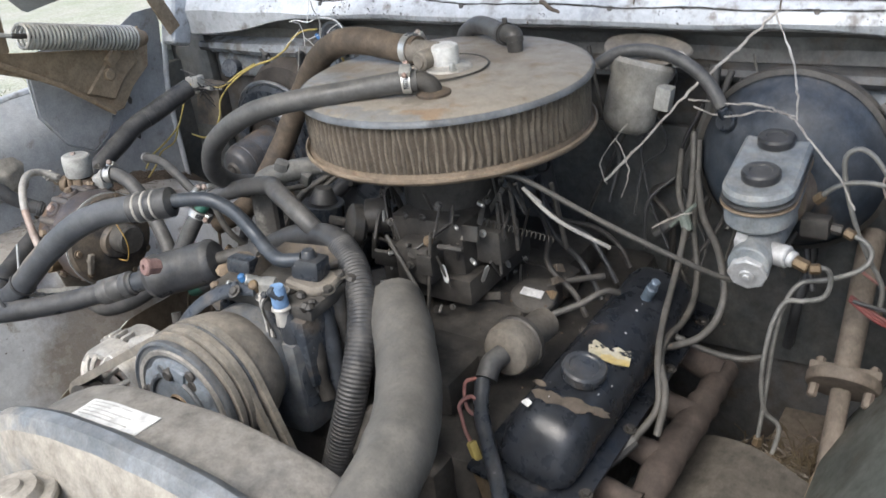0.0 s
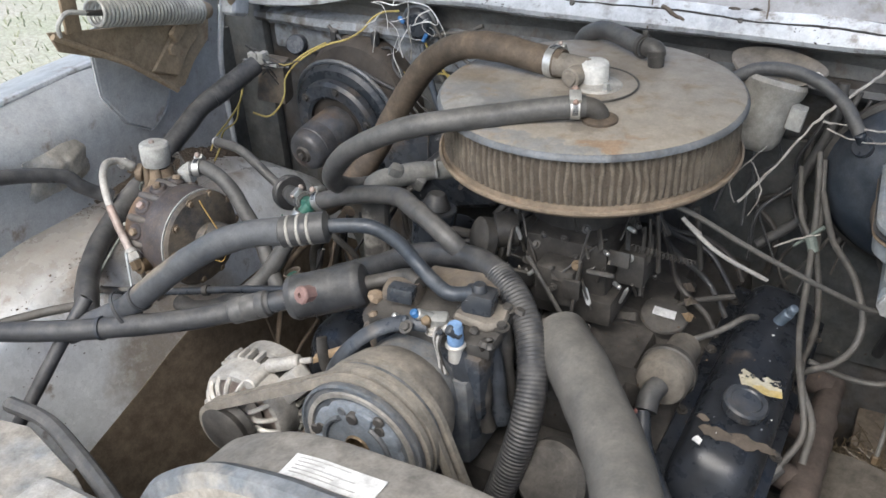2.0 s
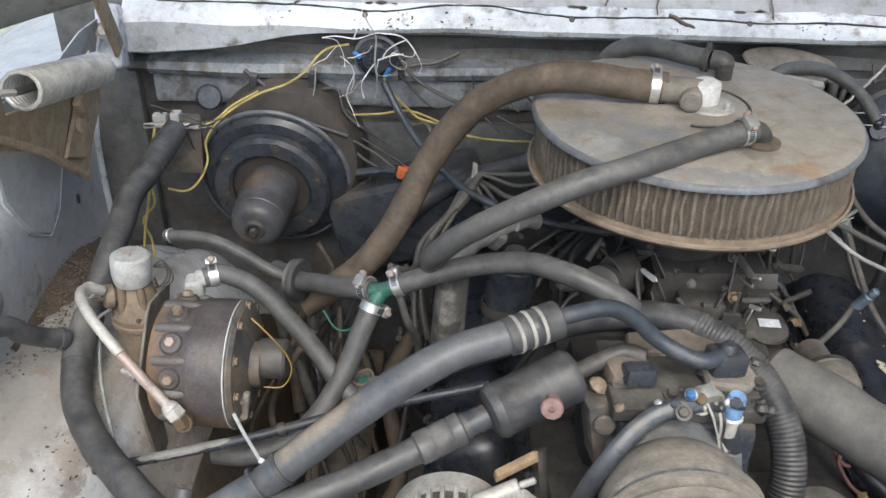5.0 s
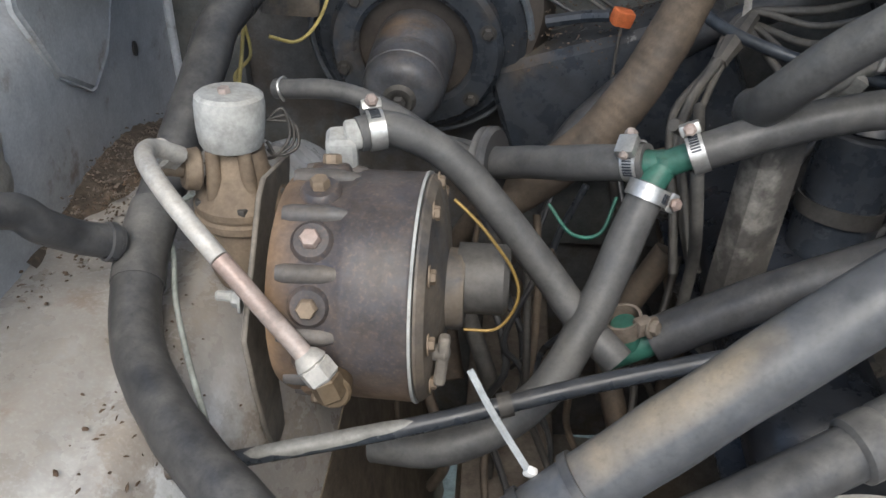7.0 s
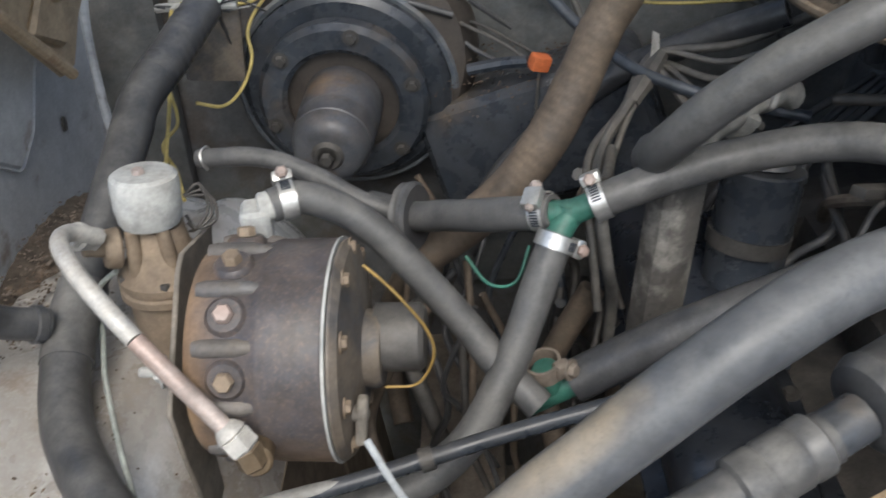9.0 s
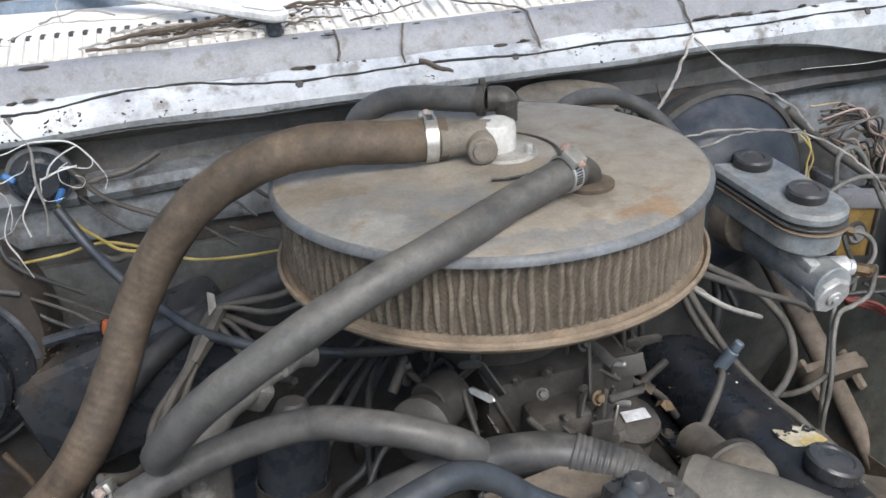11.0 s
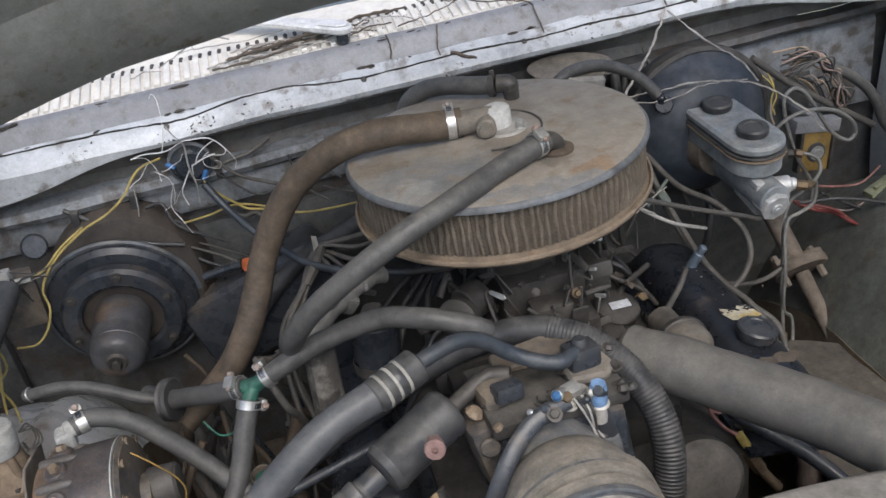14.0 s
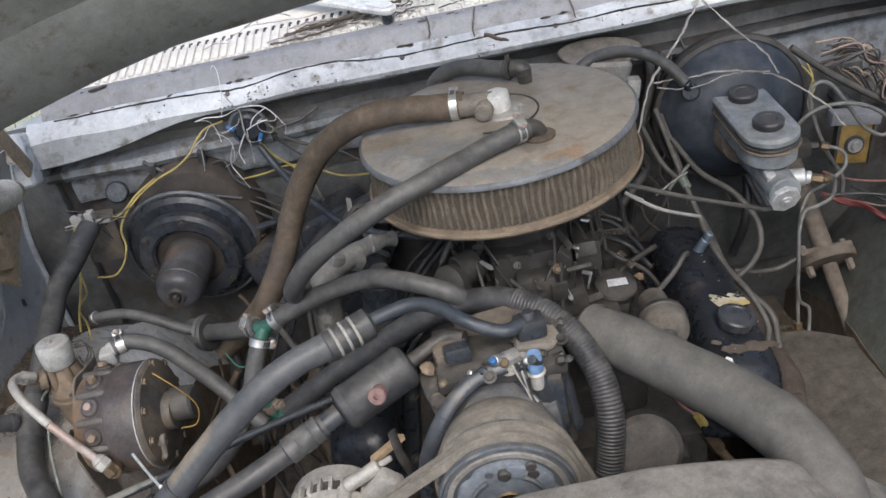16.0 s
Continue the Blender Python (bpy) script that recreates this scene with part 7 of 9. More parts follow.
line("brake_line", [(0.484, 0.10, 0.86), (0.486, 0.10, 0.902), (0.470, 0.10, 0.935), (0.457, 0.10, 0.963), (0.446, 0.10, 0.995), (0.438, 0.10, 1.027), (0.437, 0.10, 1.053), (0.451, 0.10, 1.063), (0.469, 0.10, 1.051), (0.492, 0.10, 1.014), (0.514, 0.10, 0.98), (0.539, 0.10, 0.962), (0.551, 0.10, 0.970), (0.543, 0.097, 0.991), (0.517, 0.092, 1.014), (0.49, 0.090, 1.026), (0.461, 0.090, 1.030), (0.433, 0.092, 1.022), (0.41, 0.095, 1.00)], 0.0029, "wire2", "pale grey steel brake line looping beside the cylinder", "brake line", "brake lines", "brass")
line("throttle_cable", [(0.12, -0.085, 1.068), (0.147, -0.073, 1.057), (0.220, -0.056, 1.015), (0.297, -0.033, 0.972), (0.345, 0.005, 0.935), (0.372, 0.05, 0.925), (0.38, 0.15, 0.93)], 0.0032, "wire", "grey cable running from the carburettor to the firewall", "cable")
rodl = thing("choke_rod", (0.17, -0.07, 1.04), "chipped white and dark rod beside the valve cover", "rod")
part("rod", tube([(0.140, -0.075, 1.050), (0.165, -0.078, 1.030), (0.190, -0.075, 1.012), (0.235, -0.06, 0.985)], 0.0024, 8), "twine", rodl)
part("tab", box((0.018, 0.006, 0.002), pose(0.155, -0.077, 1.04, 0, 35, 0), 0.001), "twine", rodl)

hn = thing("wiring_harness", (0.262, 0.09, 0.92), "grey wires tied together running past the valve cover", "wiring")
wire("wire", [(0.240, 0.19, 1.03), (0.252, 0.15, 0.975), (0.259, 0.108, 0.937), (0.265, 0.065, 0.907), (0.270, 0.020, 0.883), (0.279, -0.027, 0.868), (0.293, -0.073, 0.857), (0.305, -0.105, 0.824), (0.290, -0.137, 0.797)], 0.0044, "wire", hn)
wire("wire", [(0.247, 0.19, 1.02), (0.258, 0.15, 0.965), (0.263, 0.125, 0.927), (0.275, 0.105, 0.888), (0.284, 0.070, 0.862), (0.285, 0.028, 0.852), (0.283, -0.018, 0.856), (0.292, -0.063, 0.855), (0.312, -0.100, 0.838), (0.312, -0.126, 0.802)], 0.0044, "wire", hn)
wire("wire", [(0.255, 0.16, 0.99), (0.28, 0.11, 0.955), (0.312, 0.065, 0.940), (0.330, 0.034, 0.919), (0.336, 0.017, 0.900), (0.332, 0.003, 0.878), (0.317, -0.006, 0.858), (0.297, -0.014, 0.848), (0.284, -0.030, 0.850)], 0.0044, "wire", hn)
wire("wire", [(0.22, 0.2, 1.0), (0.235, 0.15, 0.96), (0.258, 0.12, 0.935)], 0.004, "wire", hn)
wire("wire", [(0.29, -0.01, 0.855), (0.325, 0.0, 0.838), (0.36, 0.01, 0.83), (0.388, 0.012, 0.84)], 0.0035, "wire", hn)
part("green_clip", join(cyl((0.254, 0.115, 0.95), (0.262, 0.108, 0.932), 0.007, segs=10), tube([(0.236, 0.118, 0.93), (0.268, 0.118, 0.965)], 0.0025, 6)), "greyclip", hn, "grey-green plastic tie")
part("boot", tube([(0.290, -0.137, 0.797), (0.274, -0.162, 0.784), (0.262, -0.178, 0.776)], 0.0085, 10), "rubber", hn, "rubber plug boot")

gb = thing("engine_harness", (-0.24, 0.12, 0.99), "tangle of grey engine wires taped together", "wiring")
KN = [(-0.237, 0.133, 0.987), (-0.262, 0.09, 0.965), (-0.288, 0.05, 0.950), (-0.303, 0.01, 0.93), (-0.302, -0.03, 0.90), (-0.292, -0.05, 0.86)]
rk = random.Random(5)
for k in range(5):
    o = Vector((rk.uniform(-0.008, 0.008), rk.uniform(-0.008, 0.008), rk.uniform(-0.006, 0.006)))
    st0 = Vector((-0.10 - 0.02 * k, 0.12 - 0.03 * k, 1.03 - 0.012 * k))
    mid = st0.lerp(Vector(KN[0]), 0.5) + Vector((0, 0, -0.008 - 0.004 * k))
    wire("wire", [st0, mid] + [Vector(q) + o * (1 + 0.6 * math.sin(i * 2 + k)) for i, q in enumerate(KN)], rk.choice((0.003, 0.0036, 0.0042)), "wire", gb)
part("tape", tube([Vector(KN[0]) + Vector((0.006, 0.0, 0.004)), Vector(KN[1])], 0.0085, 8, wob=0.3), "wire", gb)
part("paper_tag", slab([(-0.004, -0.012), (0.005, -0.010), (0.004, 0.010), (-0.003, 0.013)], 0.0006, pose(-0.237, 0.131, 1.0, 70, 10, 20), 0), "twine", gb, "torn white tag")
wire("wire", [(-0.318, -0.13, 0.985), (-0.31, -0.12, 0.94), (-0.30, -0.09, 0.89), (-0.30, -0.08, 0.83)], 0.0045, "wire", gb)
wire("wire", [(-0.33, -0.10, 1.0), (-0.312, -0.085, 0.985), (-0.302, -0.05, 0.97), (-0.288, 0.02, 0.957)], 0.0045, "wire", gb)
wire("thin_green_wire", [(-0.405, -0.11, 0.945), (-0.39, -0.125, 0.932), (-0.372, -0.128, 0.935), (-0.362, -0.115, 0.955)], 0.0013, "green", gb)

hose("back_hose", [(-0.13, 0.12, 1.03), (-0.20, 0.15, 0.995), (-0.27, 0.17, 0.955), (-0.33, 0.17, 0.905), (-0.38, 0.15, 0.855), (-0.41, 0.12, 0.80)], 0.0125, "rubber_dark", "dark hose behind the engine harness")
hose("blue_hose", [(-0.362, 0.22, 1.086), (-0.34, 0.20, 1.051), (-0.311, 0.17, 1.02), (-0.277, 0.14, 0.995), (-0.248, 0.11, 0.983), (-0.19, 0.08, 0.97), (-0.12, 0.06, 0.96)], 0.0052, "bluepipe", "thin blue-black vacuum tube", "vacuum tube")
vp = thing("bypass_pipe", (-0.262, -0.10, 0.84), "grey worn vertical pipe with cast neck beside the engine", "pipe")
part("pipe", box((0.036, 0.028, 0.20), pose(-0.265, -0.086, 0.905, 2, 3, 25), 0.011, segs=3), "alu2", vp, "flaking painted upright")
part("neck", join(tube([(-0.262, -0.088, 0.995), (-0.258, -0.083, 1.010), (-0.238, -0.065, 1.017), (-0.214, -0.045, 1.020), (-0.190, -0.026, 1.018), (-0.165, -0.008, 1.010)], 0.0165, 14, 12, wob=0.55, rad=lambda q: 1.15 - 3.2 * q + 0.14 * math.sin(q * 95)), box((0.02, 0.016, 0.026), pose(-0.236, -0.07, 1.026, 15, 25, 30), 0.007)), "greycan", vp, "lumpy grey cast neck")
part("side_lug", box((0.016, 0.012, 0.024), pose(-0.212, -0.052, 1.008, 20, 30, 10), 0.004), "greycan", vp)
part("white_tab", box((0.004, 0.004, 0.03), pose(-0.188, -0.045, 1.03, 15, 5, 0), 0.001), "twine", vp)
ic = thing("ignition_coil", (-0.20, -0.06, 0.90), "black cylindrical ignition coil among the hoses", "ignition coil")
part("can", cyl((-0.20, -0.06, 0.88), (-0.19, -0.05, 0.975), 0.029), "black", ic)
part("tower", cyl((-0.19, -0.05, 0.975), (-0.188, -0.047, 0.995), 0.020, 0.012), "rubber_dark", ic)
part("strap", lathe([(0.029, -0.006), (0.0305, -0.006), (0.0305, 0.006), (0.029, 0.006), (0.029, -0.006)], aim((-0.197, -0.057, 0.92), (-0.19, -0.05, 0.975)), 28), "cast", ic)

# vacuum canister beside the carburettor; its highlight is added as a white plate
vcn = thing("vacuum_canister", (0.117, -0.035, 0.86), "grimy vacuum diaphragm with its highlight added as a white plate", "vacuum canister")
vmx = pose(0.118, -0.032, 0.868, 14, 8, 0)
part("can", lathe([(0, 0), (0.024, 0), (0.028, 0.004), (0.028, 0.018), (0.030, 0.020), (0.028, 0.023), (0.015, 0.027), (0, 0.027)], vmx, 28), "cast", vcn)
part("bright_plate", slab([(-0.014, -0.006), (0.014, -0.007), (0.014, 0.005), (-0.013, 0.006)], 0.001, vmx @ pose(0.0, -0.004, 0.0295, 2, 0, 8), 0), "highlightwhite", vcn, "white plate painting in the canister's highlight")
part("stem", tube([vmx @ Vector((0, 0, 0.02)), (0.14, -0.01, 0.895), (0.19, 0.02, 0.90)], 0.004, 8), "cast", vcn)
wire("vacuum_line", [(0.14, -0.10, 0.875), (0.165, -0.085, 0.895), (0.195, -0.06, 0.905), (0.215, -0.04, 0.915), (0.225, -0.02, 0.905)], 0.004, "wire", vcn)

bc = thing("breather_cup", (0.157, -0.15, 0.87), "grey dusty breather cup with a black hose to the front", "breather cup")
ba, bb = Vector((0.160, -0.085, 0.885)), Vector((0.158, -0.178, 0.898))
part("cup", lathe([(0, 0), (0.019, 0), (0.019, 0.04), (0.026, 0.05), (0.030, 0.058), (0.030, 0.082), (0.027, 0.088), (0.014, 0.094), (0, 0.094)], aim(ba, bb), 30), "cupgrey", bc)
part("ring", lathe([(0.029, 0.055), (0.0325, 0.057), (0.0325, 0.064), (0.029, 0.066)], aim(ba, bb), 30), "cast", bc)
part("boot", tube([tuple(bb), (0.154, -0.195, 0.895), (0.155, -0.21, 0.885)], 0.012, 14), "rubber_dark", bc)
part("hose", tube([(0.152, -0.212, 0.885), (0.165, -0.24, 0.865), (0.195, -0.275, 0.845), (0.225, -0.31, 0.83), (0.255, -0.36, 0.80), (0.27, -0.42, 0.76)], 0.0085, 14), "black", bc, "shiny black hose")

sw = thing("temperature_sender", (0.19, -0.275, 0.80), "brass sender with a yellow connector and red wire", "sender")
part("sender", join(cyl((0.172, -0.268, 0.822), (0.188, -0.275, 0.790), 0.0085, segs=6), cyl((0.188, -0.275, 0.790), (0.205, -0.285, 0.765), 0.006)), "brass", sw)
part("connector", box((0.009, 0.009, 0.022), aim((0.170, -0.267, 0.836), (0.182, -0.272, 0.81)), 0.002), "yellow", sw, "yellow push-on connector")
wire("red_wire", [(0.168, -0.266, 0.842), (0.155, -0.258, 0.850), (0.146, -0.25, 0.862), (0.142, -0.245, 0.872), (0.150, -0.235, 0.878), (0.160, -0.236, 0.872), (0.156, -0.242, 0.862), (0.145, -0.238, 0.868), (0.138, -0.225, 0.885), (0.148, -0.218, 0.89)], 0.0022, "redwire", sw)
alone("water_pump_boss", lathe([(0, 0), (0.034, 0), (0.040, 0.006), (0.040, 0.03), (0.034, 0.036), (0, 0.036)], aim((0.098, -0.30, 0.85), (0.092, -0.345, 0.875)), 32), "cast", "round dusty water pump boss behind the belts", "water pump")

# yellow wires, relay and threads at the firewall
rl = thing("relay_block", (-0.635, 0.165, 1.0), "muddy relay and terminal block with frayed wires", "relay")
part("block", box((0.055, 0.04, 0.075), pose(-0.632, 0.175, 1.01, 0, 8, 15), 0.006, 0.8), "oilytan", rl)
part("terminals", join(box((0.012, 0.016, 0.016), pose(-0.628, 0.15, 1.058), 0.002), box((0.018, 0.012, 0.012), pose(-0.650, 0.152, 1.056), 0.002), tube([(-0.672, 0.15, 1.045), (-0.64, 0.148, 1.048), (-0.60, 0.15, 1.046)], 0.004, 8)), "capwhite", rl, "pale metal terminals")
part("knob", cyl((-0.60, 0.21, 1.062), (-0.595, 0.195, 1.068), 0.018, 0.016), "black", rl)
wire("yellow_wire", [(-0.409, 0.235, 1.132), (-0.433, 0.226, 1.130), (-0.449, 0.217, 1.121), (-0.466, 0.209, 1.102), (-0.492, 0.200, 1.087), (-0.526, 0.190, 1.077), (-0.562, 0.180, 1.058), (-0.585, 0.170, 1.039), (-0.597, 0.160, 1.019), (-0.595, 0.150, 0.996), (-0.606, 0.140, 0.972), (-0.623, 0.130, 0.960), (-0.644, 0.120, 0.968)], 0.0017, "yellow", rl)
wire("yellow_wire", [(-0.527, 0.192, 1.080), (-0.56, 0.182, 1.064), (-0.59, 0.165, 1.044), (-0.62, 0.155, 1.047), (-0.648, 0.145, 1.05)], 0.0016, "yellow", rl)
wire("yellow_wire", [(-0.657, 0.147, 1.046), (-0.664, 0.13, 1.01), (-0.662, 0.11, 0.985), (-0.655, 0.07, 0.97), (-0.648, 0.03, 0.96), (-0.645, 0.01, 0.945)], 0.0017, "yellow", rl)
wire("yellow_wire", [(-0.662, 0.11, 0.985), (-0.652, 0.085, 0.965), (-0.66, 0.06, 0.955), (-0.642, 0.03, 0.945), (-0.63, 0.0, 0.935)], 0.0016, "yellow", rl)
wire("yellow_wire", [(-0.527, 0.24, 1.056), (-0.500, 0.236, 1.060), (-0.476, 0.236, 1.053), (-0.453, 0.236, 1.036), (-0.421, 0.236, 1.030), (-0.371, 0.236, 1.032), (-0.332, 0.236, 1.038), (-0.293, 0.225, 1.030), (-0.25, 0.20, 1.020), (-0.205, 0.19, 1.018), (-0.15, 0.18, 1.022), (-0.10, 0.17, 1.03)], 0.0016, "yellow", rl)
wire("yellow_wire", [(-0.363, 0.232, 1.087), (-0.350, 0.232, 1.063), (-0.331, 0.232, 1.043), (-0.316, 0.230, 1.030), (-0.288, 0.225, 1.024)], 0.0018, "yellow", rl)
wire("grey_cable", [(-0.345, 0.23, 1.101), (-0.317, 0.23, 1.108), (-0.290, 0.23, 1.112), (-0.261, 0.235, 1.124)], 0.0032, "wire", rl)
wire("grey_cable", [(-0.345, 0.225, 1.125), (-0.32, 0.225, 1.09), (-0.28, 0.225, 1.065), (-0.24, 0.22, 1.05)], 0.0028, "wire", rl)
dk = thing("vacuum_disc", (-0.372, 0.235, 1.115), "dark round vacuum disc with blue wire ends, on the firewall", "vacuum disc")
part("disc", lathe([(0, 0.016), (0.018, 0.016), (0.026, 0.010), (0.028, 0.004), (0.028, 0), (0, 0)], pose(-0.372, 0.238, 1.116, 90, 0, 0), 30), "black", dk)
part("ring", lathe([(0.027, 0.0), (0.031, 0.002), (0.031, 0.006), (0.027, 0.008)], pose(-0.372, 0.238, 1.116, 90, 0, 0), 30), "bluesteel", dk)
part("blue_splice", cyl((-0.392, 0.22, 1.119), (-0.402, 0.222, 1.127), 0.0035, segs=8), "bluecap", dk, "blue crimp splice")
part("blue_splice", cyl((-0.353, 0.222, 1.105), (-0.361, 0.222, 1.092), 0.0035, segs=8), "bluecap", dk, "blue crimp splice")

for fine, ptsw in ((0.0007, [(-0.393, 0.214, 1.222), (-0.388, 0.212, 1.227), (-0.384, 0.210, 1.218), (-0.386, 0.203, 1.19), (-0.392, 0.203, 1.168), (-0.399, 0.203, 1.15)]),
                   (0.0008, [(-0.440, 0.207, 1.150), (-0.422, 0.203, 1.154), (-0.395, 0.201, 1.152), (-0.373, 0.20, 1.159), (-0.361, 0.20, 1.160), (-0.332, 0.20, 1.154), (-0.311, 0.203, 1.12), (-0.314, 0.21, 1.103)]),
                   (0.0012, [(-0.384, 0.204, 1.184), (-0.378, 0.20, 1.172), (-0.369, 0.20, 1.155), (-0.371, 0.198, 1.125), (-0.369, 0.20, 1.095), (-0.373, 0.203, 1.068)]),
                   (0.0007, [(-0.372, 0.20, 1.119), (-0.382, 0.20, 1.105), (-0.390, 0.20, 1.09), (-0.388, 0.203, 1.069)]),
                   (0.0008, [(-0.329, 0.201, 1.152), (-0.345, 0.20, 1.145), (-0.356, 0.20, 1.136), (-0.362, 0.203, 1.124)]),
                   (0.0009, [(-0.334, 0.206, 1.131), (-0.350, 0.204, 1.129), (-0.368, 0.205, 1.122)]),
                   (0.0006, [(-0.400, 0.215, 1.10), (-0.412, 0.213, 1.07), (-0.405, 0.214, 1.045), (-0.398, 0.218, 1.020)])):
    alone("thread", tube(ptsw, fine, 6, 8, wob=0.7), "label" if fine < 0.001 else "twine", "frayed pale thread hanging at the firewall", "thread", "threads")
rth = random.Random(52)
for k in range(8):
    p = [Vector((rth.uniform(-0.44, -0.34), 0.212 - 0.006 * rth.random(), rth.uniform(1.09, 1.15)))]
    a, turn = rth.uniform(0, 6.28), rth.uniform(-0.9, 0.9)
    for i in range(rth.randint(4, 8)):
        a += turn + rth.uniform(-0.5, 0.5)
        p.append(p[-1] + Vector((0.009 * math.cos(a), rth.uniform(-0.004, 0.003), 0.009 * math.sin(a) - 0.003)))
    alone("thread", tube(p, rth.uniform(0.0003, 0.0006), 5, 5, wob=0.6), "label", "fine frayed white thread at the firewall", "thread", "threads")
for x, z in ((-0.463, 1.07), (-0.545, 1.065)):
    cl = thing("firewall_clip", (x, 0.245, z), "dark rubber clip on the firewall ledge", "clip", "firewall clips")
    part("clip", box((0.012, 0.012, 0.045), pose(x, 0.240, z, 10, 8, 0), 0.004), "rubber_dark", cl)
    part("foot", box((0.022, 0.008, 0.01), pose(x, 0.243, z - 0.025), 0.002), "rubber_dark", cl)
alone("thread", tube([(-0.455, 0.232, 1.10), (-0.458, 0.226, 1.07), (-0.466, 0.226, 1.043)], 0.0010, 6, 6), "twine", "frayed pale thread hanging at the firewall", "thread", "threads")
alone("cover_plate", box((0.055, 0.02, 0.022), pose(-0.435, 0.237, 1.022, 0, 6, 0), 0.008), "ledge", "grey rounded cover plate on the firewall", "cover plate")
oc = thing("orange_connector", (-0.33, 0.18, 0.965), "orange plastic connector on a cut wire", "connector")
part("shell", box((0.019, 0.014, 0.015), pose(-0.333, 0.176, 0.972, 10, 15, 20), 0.003), "orange", oc)
part("tail", tube([(-0.343, 0.18, 0.972), (-0.365, 0.188, 0.968), (-0.40, 0.195, 0.96)], 0.006, 8), "black", oc)
wire("wire", [(-0.333, 0.176, 0.965), (-0.336, 0.175, 0.93), (-0.337, 0.175, 0.90)], 0.0015, "wire", oc)
wire("wire", [(-0.345, 0.18, 0.974), (-0.37, 0.20, 0.985), (-0.41, 0.22, 1.0)], 0.002, "wire", oc)

# regulator wiring and ties
gw = thing("regulator_wire", (-0.62, -0.2, 0.88), "thin pale wire hanging over the wheelhouse", "wire")
wire("wire", [(-0.628, -0.150, 0.968), (-0.645, -0.142, 0.952), (-0.655, -0.135, 0.934), (-0.648, -0.152, 0.922), (-0.636, -0.188, 0.914), (-0.616, -0.232, 0.909), (-0.596, -0.271, 0.906), (-0.579, -0.302, 0.902), (-0.562, -0.325, 0.902)], 0.0019, "wire3", gw)
wire("yellow_wire", [(-0.462, -0.200, 1.0), (-0.452, -0.204, 0.992), (-0.441, -0.206, 0.979), (-0.428, -0.206, 0.957), (-0.425, -0.206, 0.937), (-0.436, -0.206, 0.916), (-0.456, -0.206, 0.914)], 0.0010, "brass2", gw)
zt = thing("cable_tie", (-0.43, -0.36, 0.98), "pale plastic tie round two hoses with a long tail", "cable tie")
part("tail", tube([(-0.447, -0.342, 1.004), (-0.437, -0.352, 0.990), (-0.422, -0.366, 0.973)], 0.0017, 6), "tiegrey", zt)
part("head", box((0.005, 0.004, 0.005), pose(-0.421, -0.366, 0.972, 20, 30, 0), 0.0015), "label", zt)
part("loop", lathe([(0.0245, -0.002), (0.026, -0.002), (0.026, 0.002), (0.0245, 0.002), (0.0245, -0.002)], aim((-0.415, -0.385, 0.955), (-0.45, -0.40, 0.935)) @ Matrix.Diagonal((0.75, 1.15, 1, 1)), 30), "rubber_dark", zt)
alone("wood_chip", box((0.052, 0.011, 0.007), pose(-0.194, -0.30, 0.908, 5, -28, 12), 0.0015, 0.8), "wood", "splintered raw wood chip lying by the alternator", "wood chip")
fdr = hose("fender_drain_hose", [(-0.78, -0.60, 1.06), (-0.755, -0.40, 1.045), (-0.735, -0.29, 1.02), (-0.710, -0.219, 0.994), (-0.698, -0.204, 0.975), (-0.688, -0.187, 0.957), (-0.672, -0.172, 0.944)], 0.0108, "rubber_dark", "black hose reaching over the wheelhouse")
part("end_lip", lathe([(0.0108, -0.003), (0.0125, -0.002), (0.0125, 0.003), (0.0108, 0.004)], aim((-0.676, -0.176, 0.947), (-0.672, -0.172, 0.944)), 18), "rubber_dark", fdr)
part("clip", box((0.006, 0.03, 0.028), pose(-0.74, -0.30, 1.02, 0, 0, 10), 0.002), "body", fdr)
hose("splash_hose", [(-0.485, -0.385, 0.955), (-0.493, -0.418, 0.924), (-0.504, -0.455, 0.884), (-0.516, -0.495, 0.840), (-0.535, -0.55, 0.78), (-0.555, -0.61, 0.72)], 0.0085, "rubber_dark", "thin black hose running down over the wheelhouse")
hose("splash_hose", [(-0.55, -0.345, 0.90), (-0.60, -0.385, 0.895), (-0.66, -0.43, 0.88), (-0.73, -0.50, 0.85)], 0.006, "wire", "thin grey hose over the wheelhouse", group="")

# battery-side and right hand electrical bits
bx = thing("terminal_plate", (0.522, 0.156, 0.897), "brass-coloured terminal plate with a steel bolt", "terminal plate")
part("plate", box((0.050, 0.010, 0.062), pose(0.521, 0.154, 0.928, -6, 10, 0), 0.003), "brass2", bx)
for ex, ez in ((0.495, 0.932), (0.548, 0.924)):
    part("edge", box((0.005, 0.014, 0.062), pose(ex, 0.152, ez, -6, 10, 0), 0.001), "cast", bx)
part("grommet", lathe([(0.006, 0.0), (0.0145, 0.0), (0.0155, 0.002), (0.0140, 0.0045), (0.010, 0.005), (0.006, 0.005)], aim((0.522, 0.150, 0.927), (0.522, 0.136, 0.928)), 24), "rubber_dark", bx, "black rubber grommet")
part("bolt", hexhead((0.522, 0.146, 0.927), (0, -1, 0.1), 0.0075, 0.006), "zinc", bx)
part("bracket", box((0.075, 0.022, 0.020), pose(0.524, 0.158, 0.969, 0, 10, 0), 0.003), "ledge", bx)
part("stay", box((0.018, 0.11, 0.012), pose(0.534, 0.212, 0.969, 0, 10, 0), 0.002), "ledgedim", bx)

rh2 = thing("fender_harness", (0.58, 0.18, 0.95), "bundle of brown and grey wires at the driver fender", "wiring")
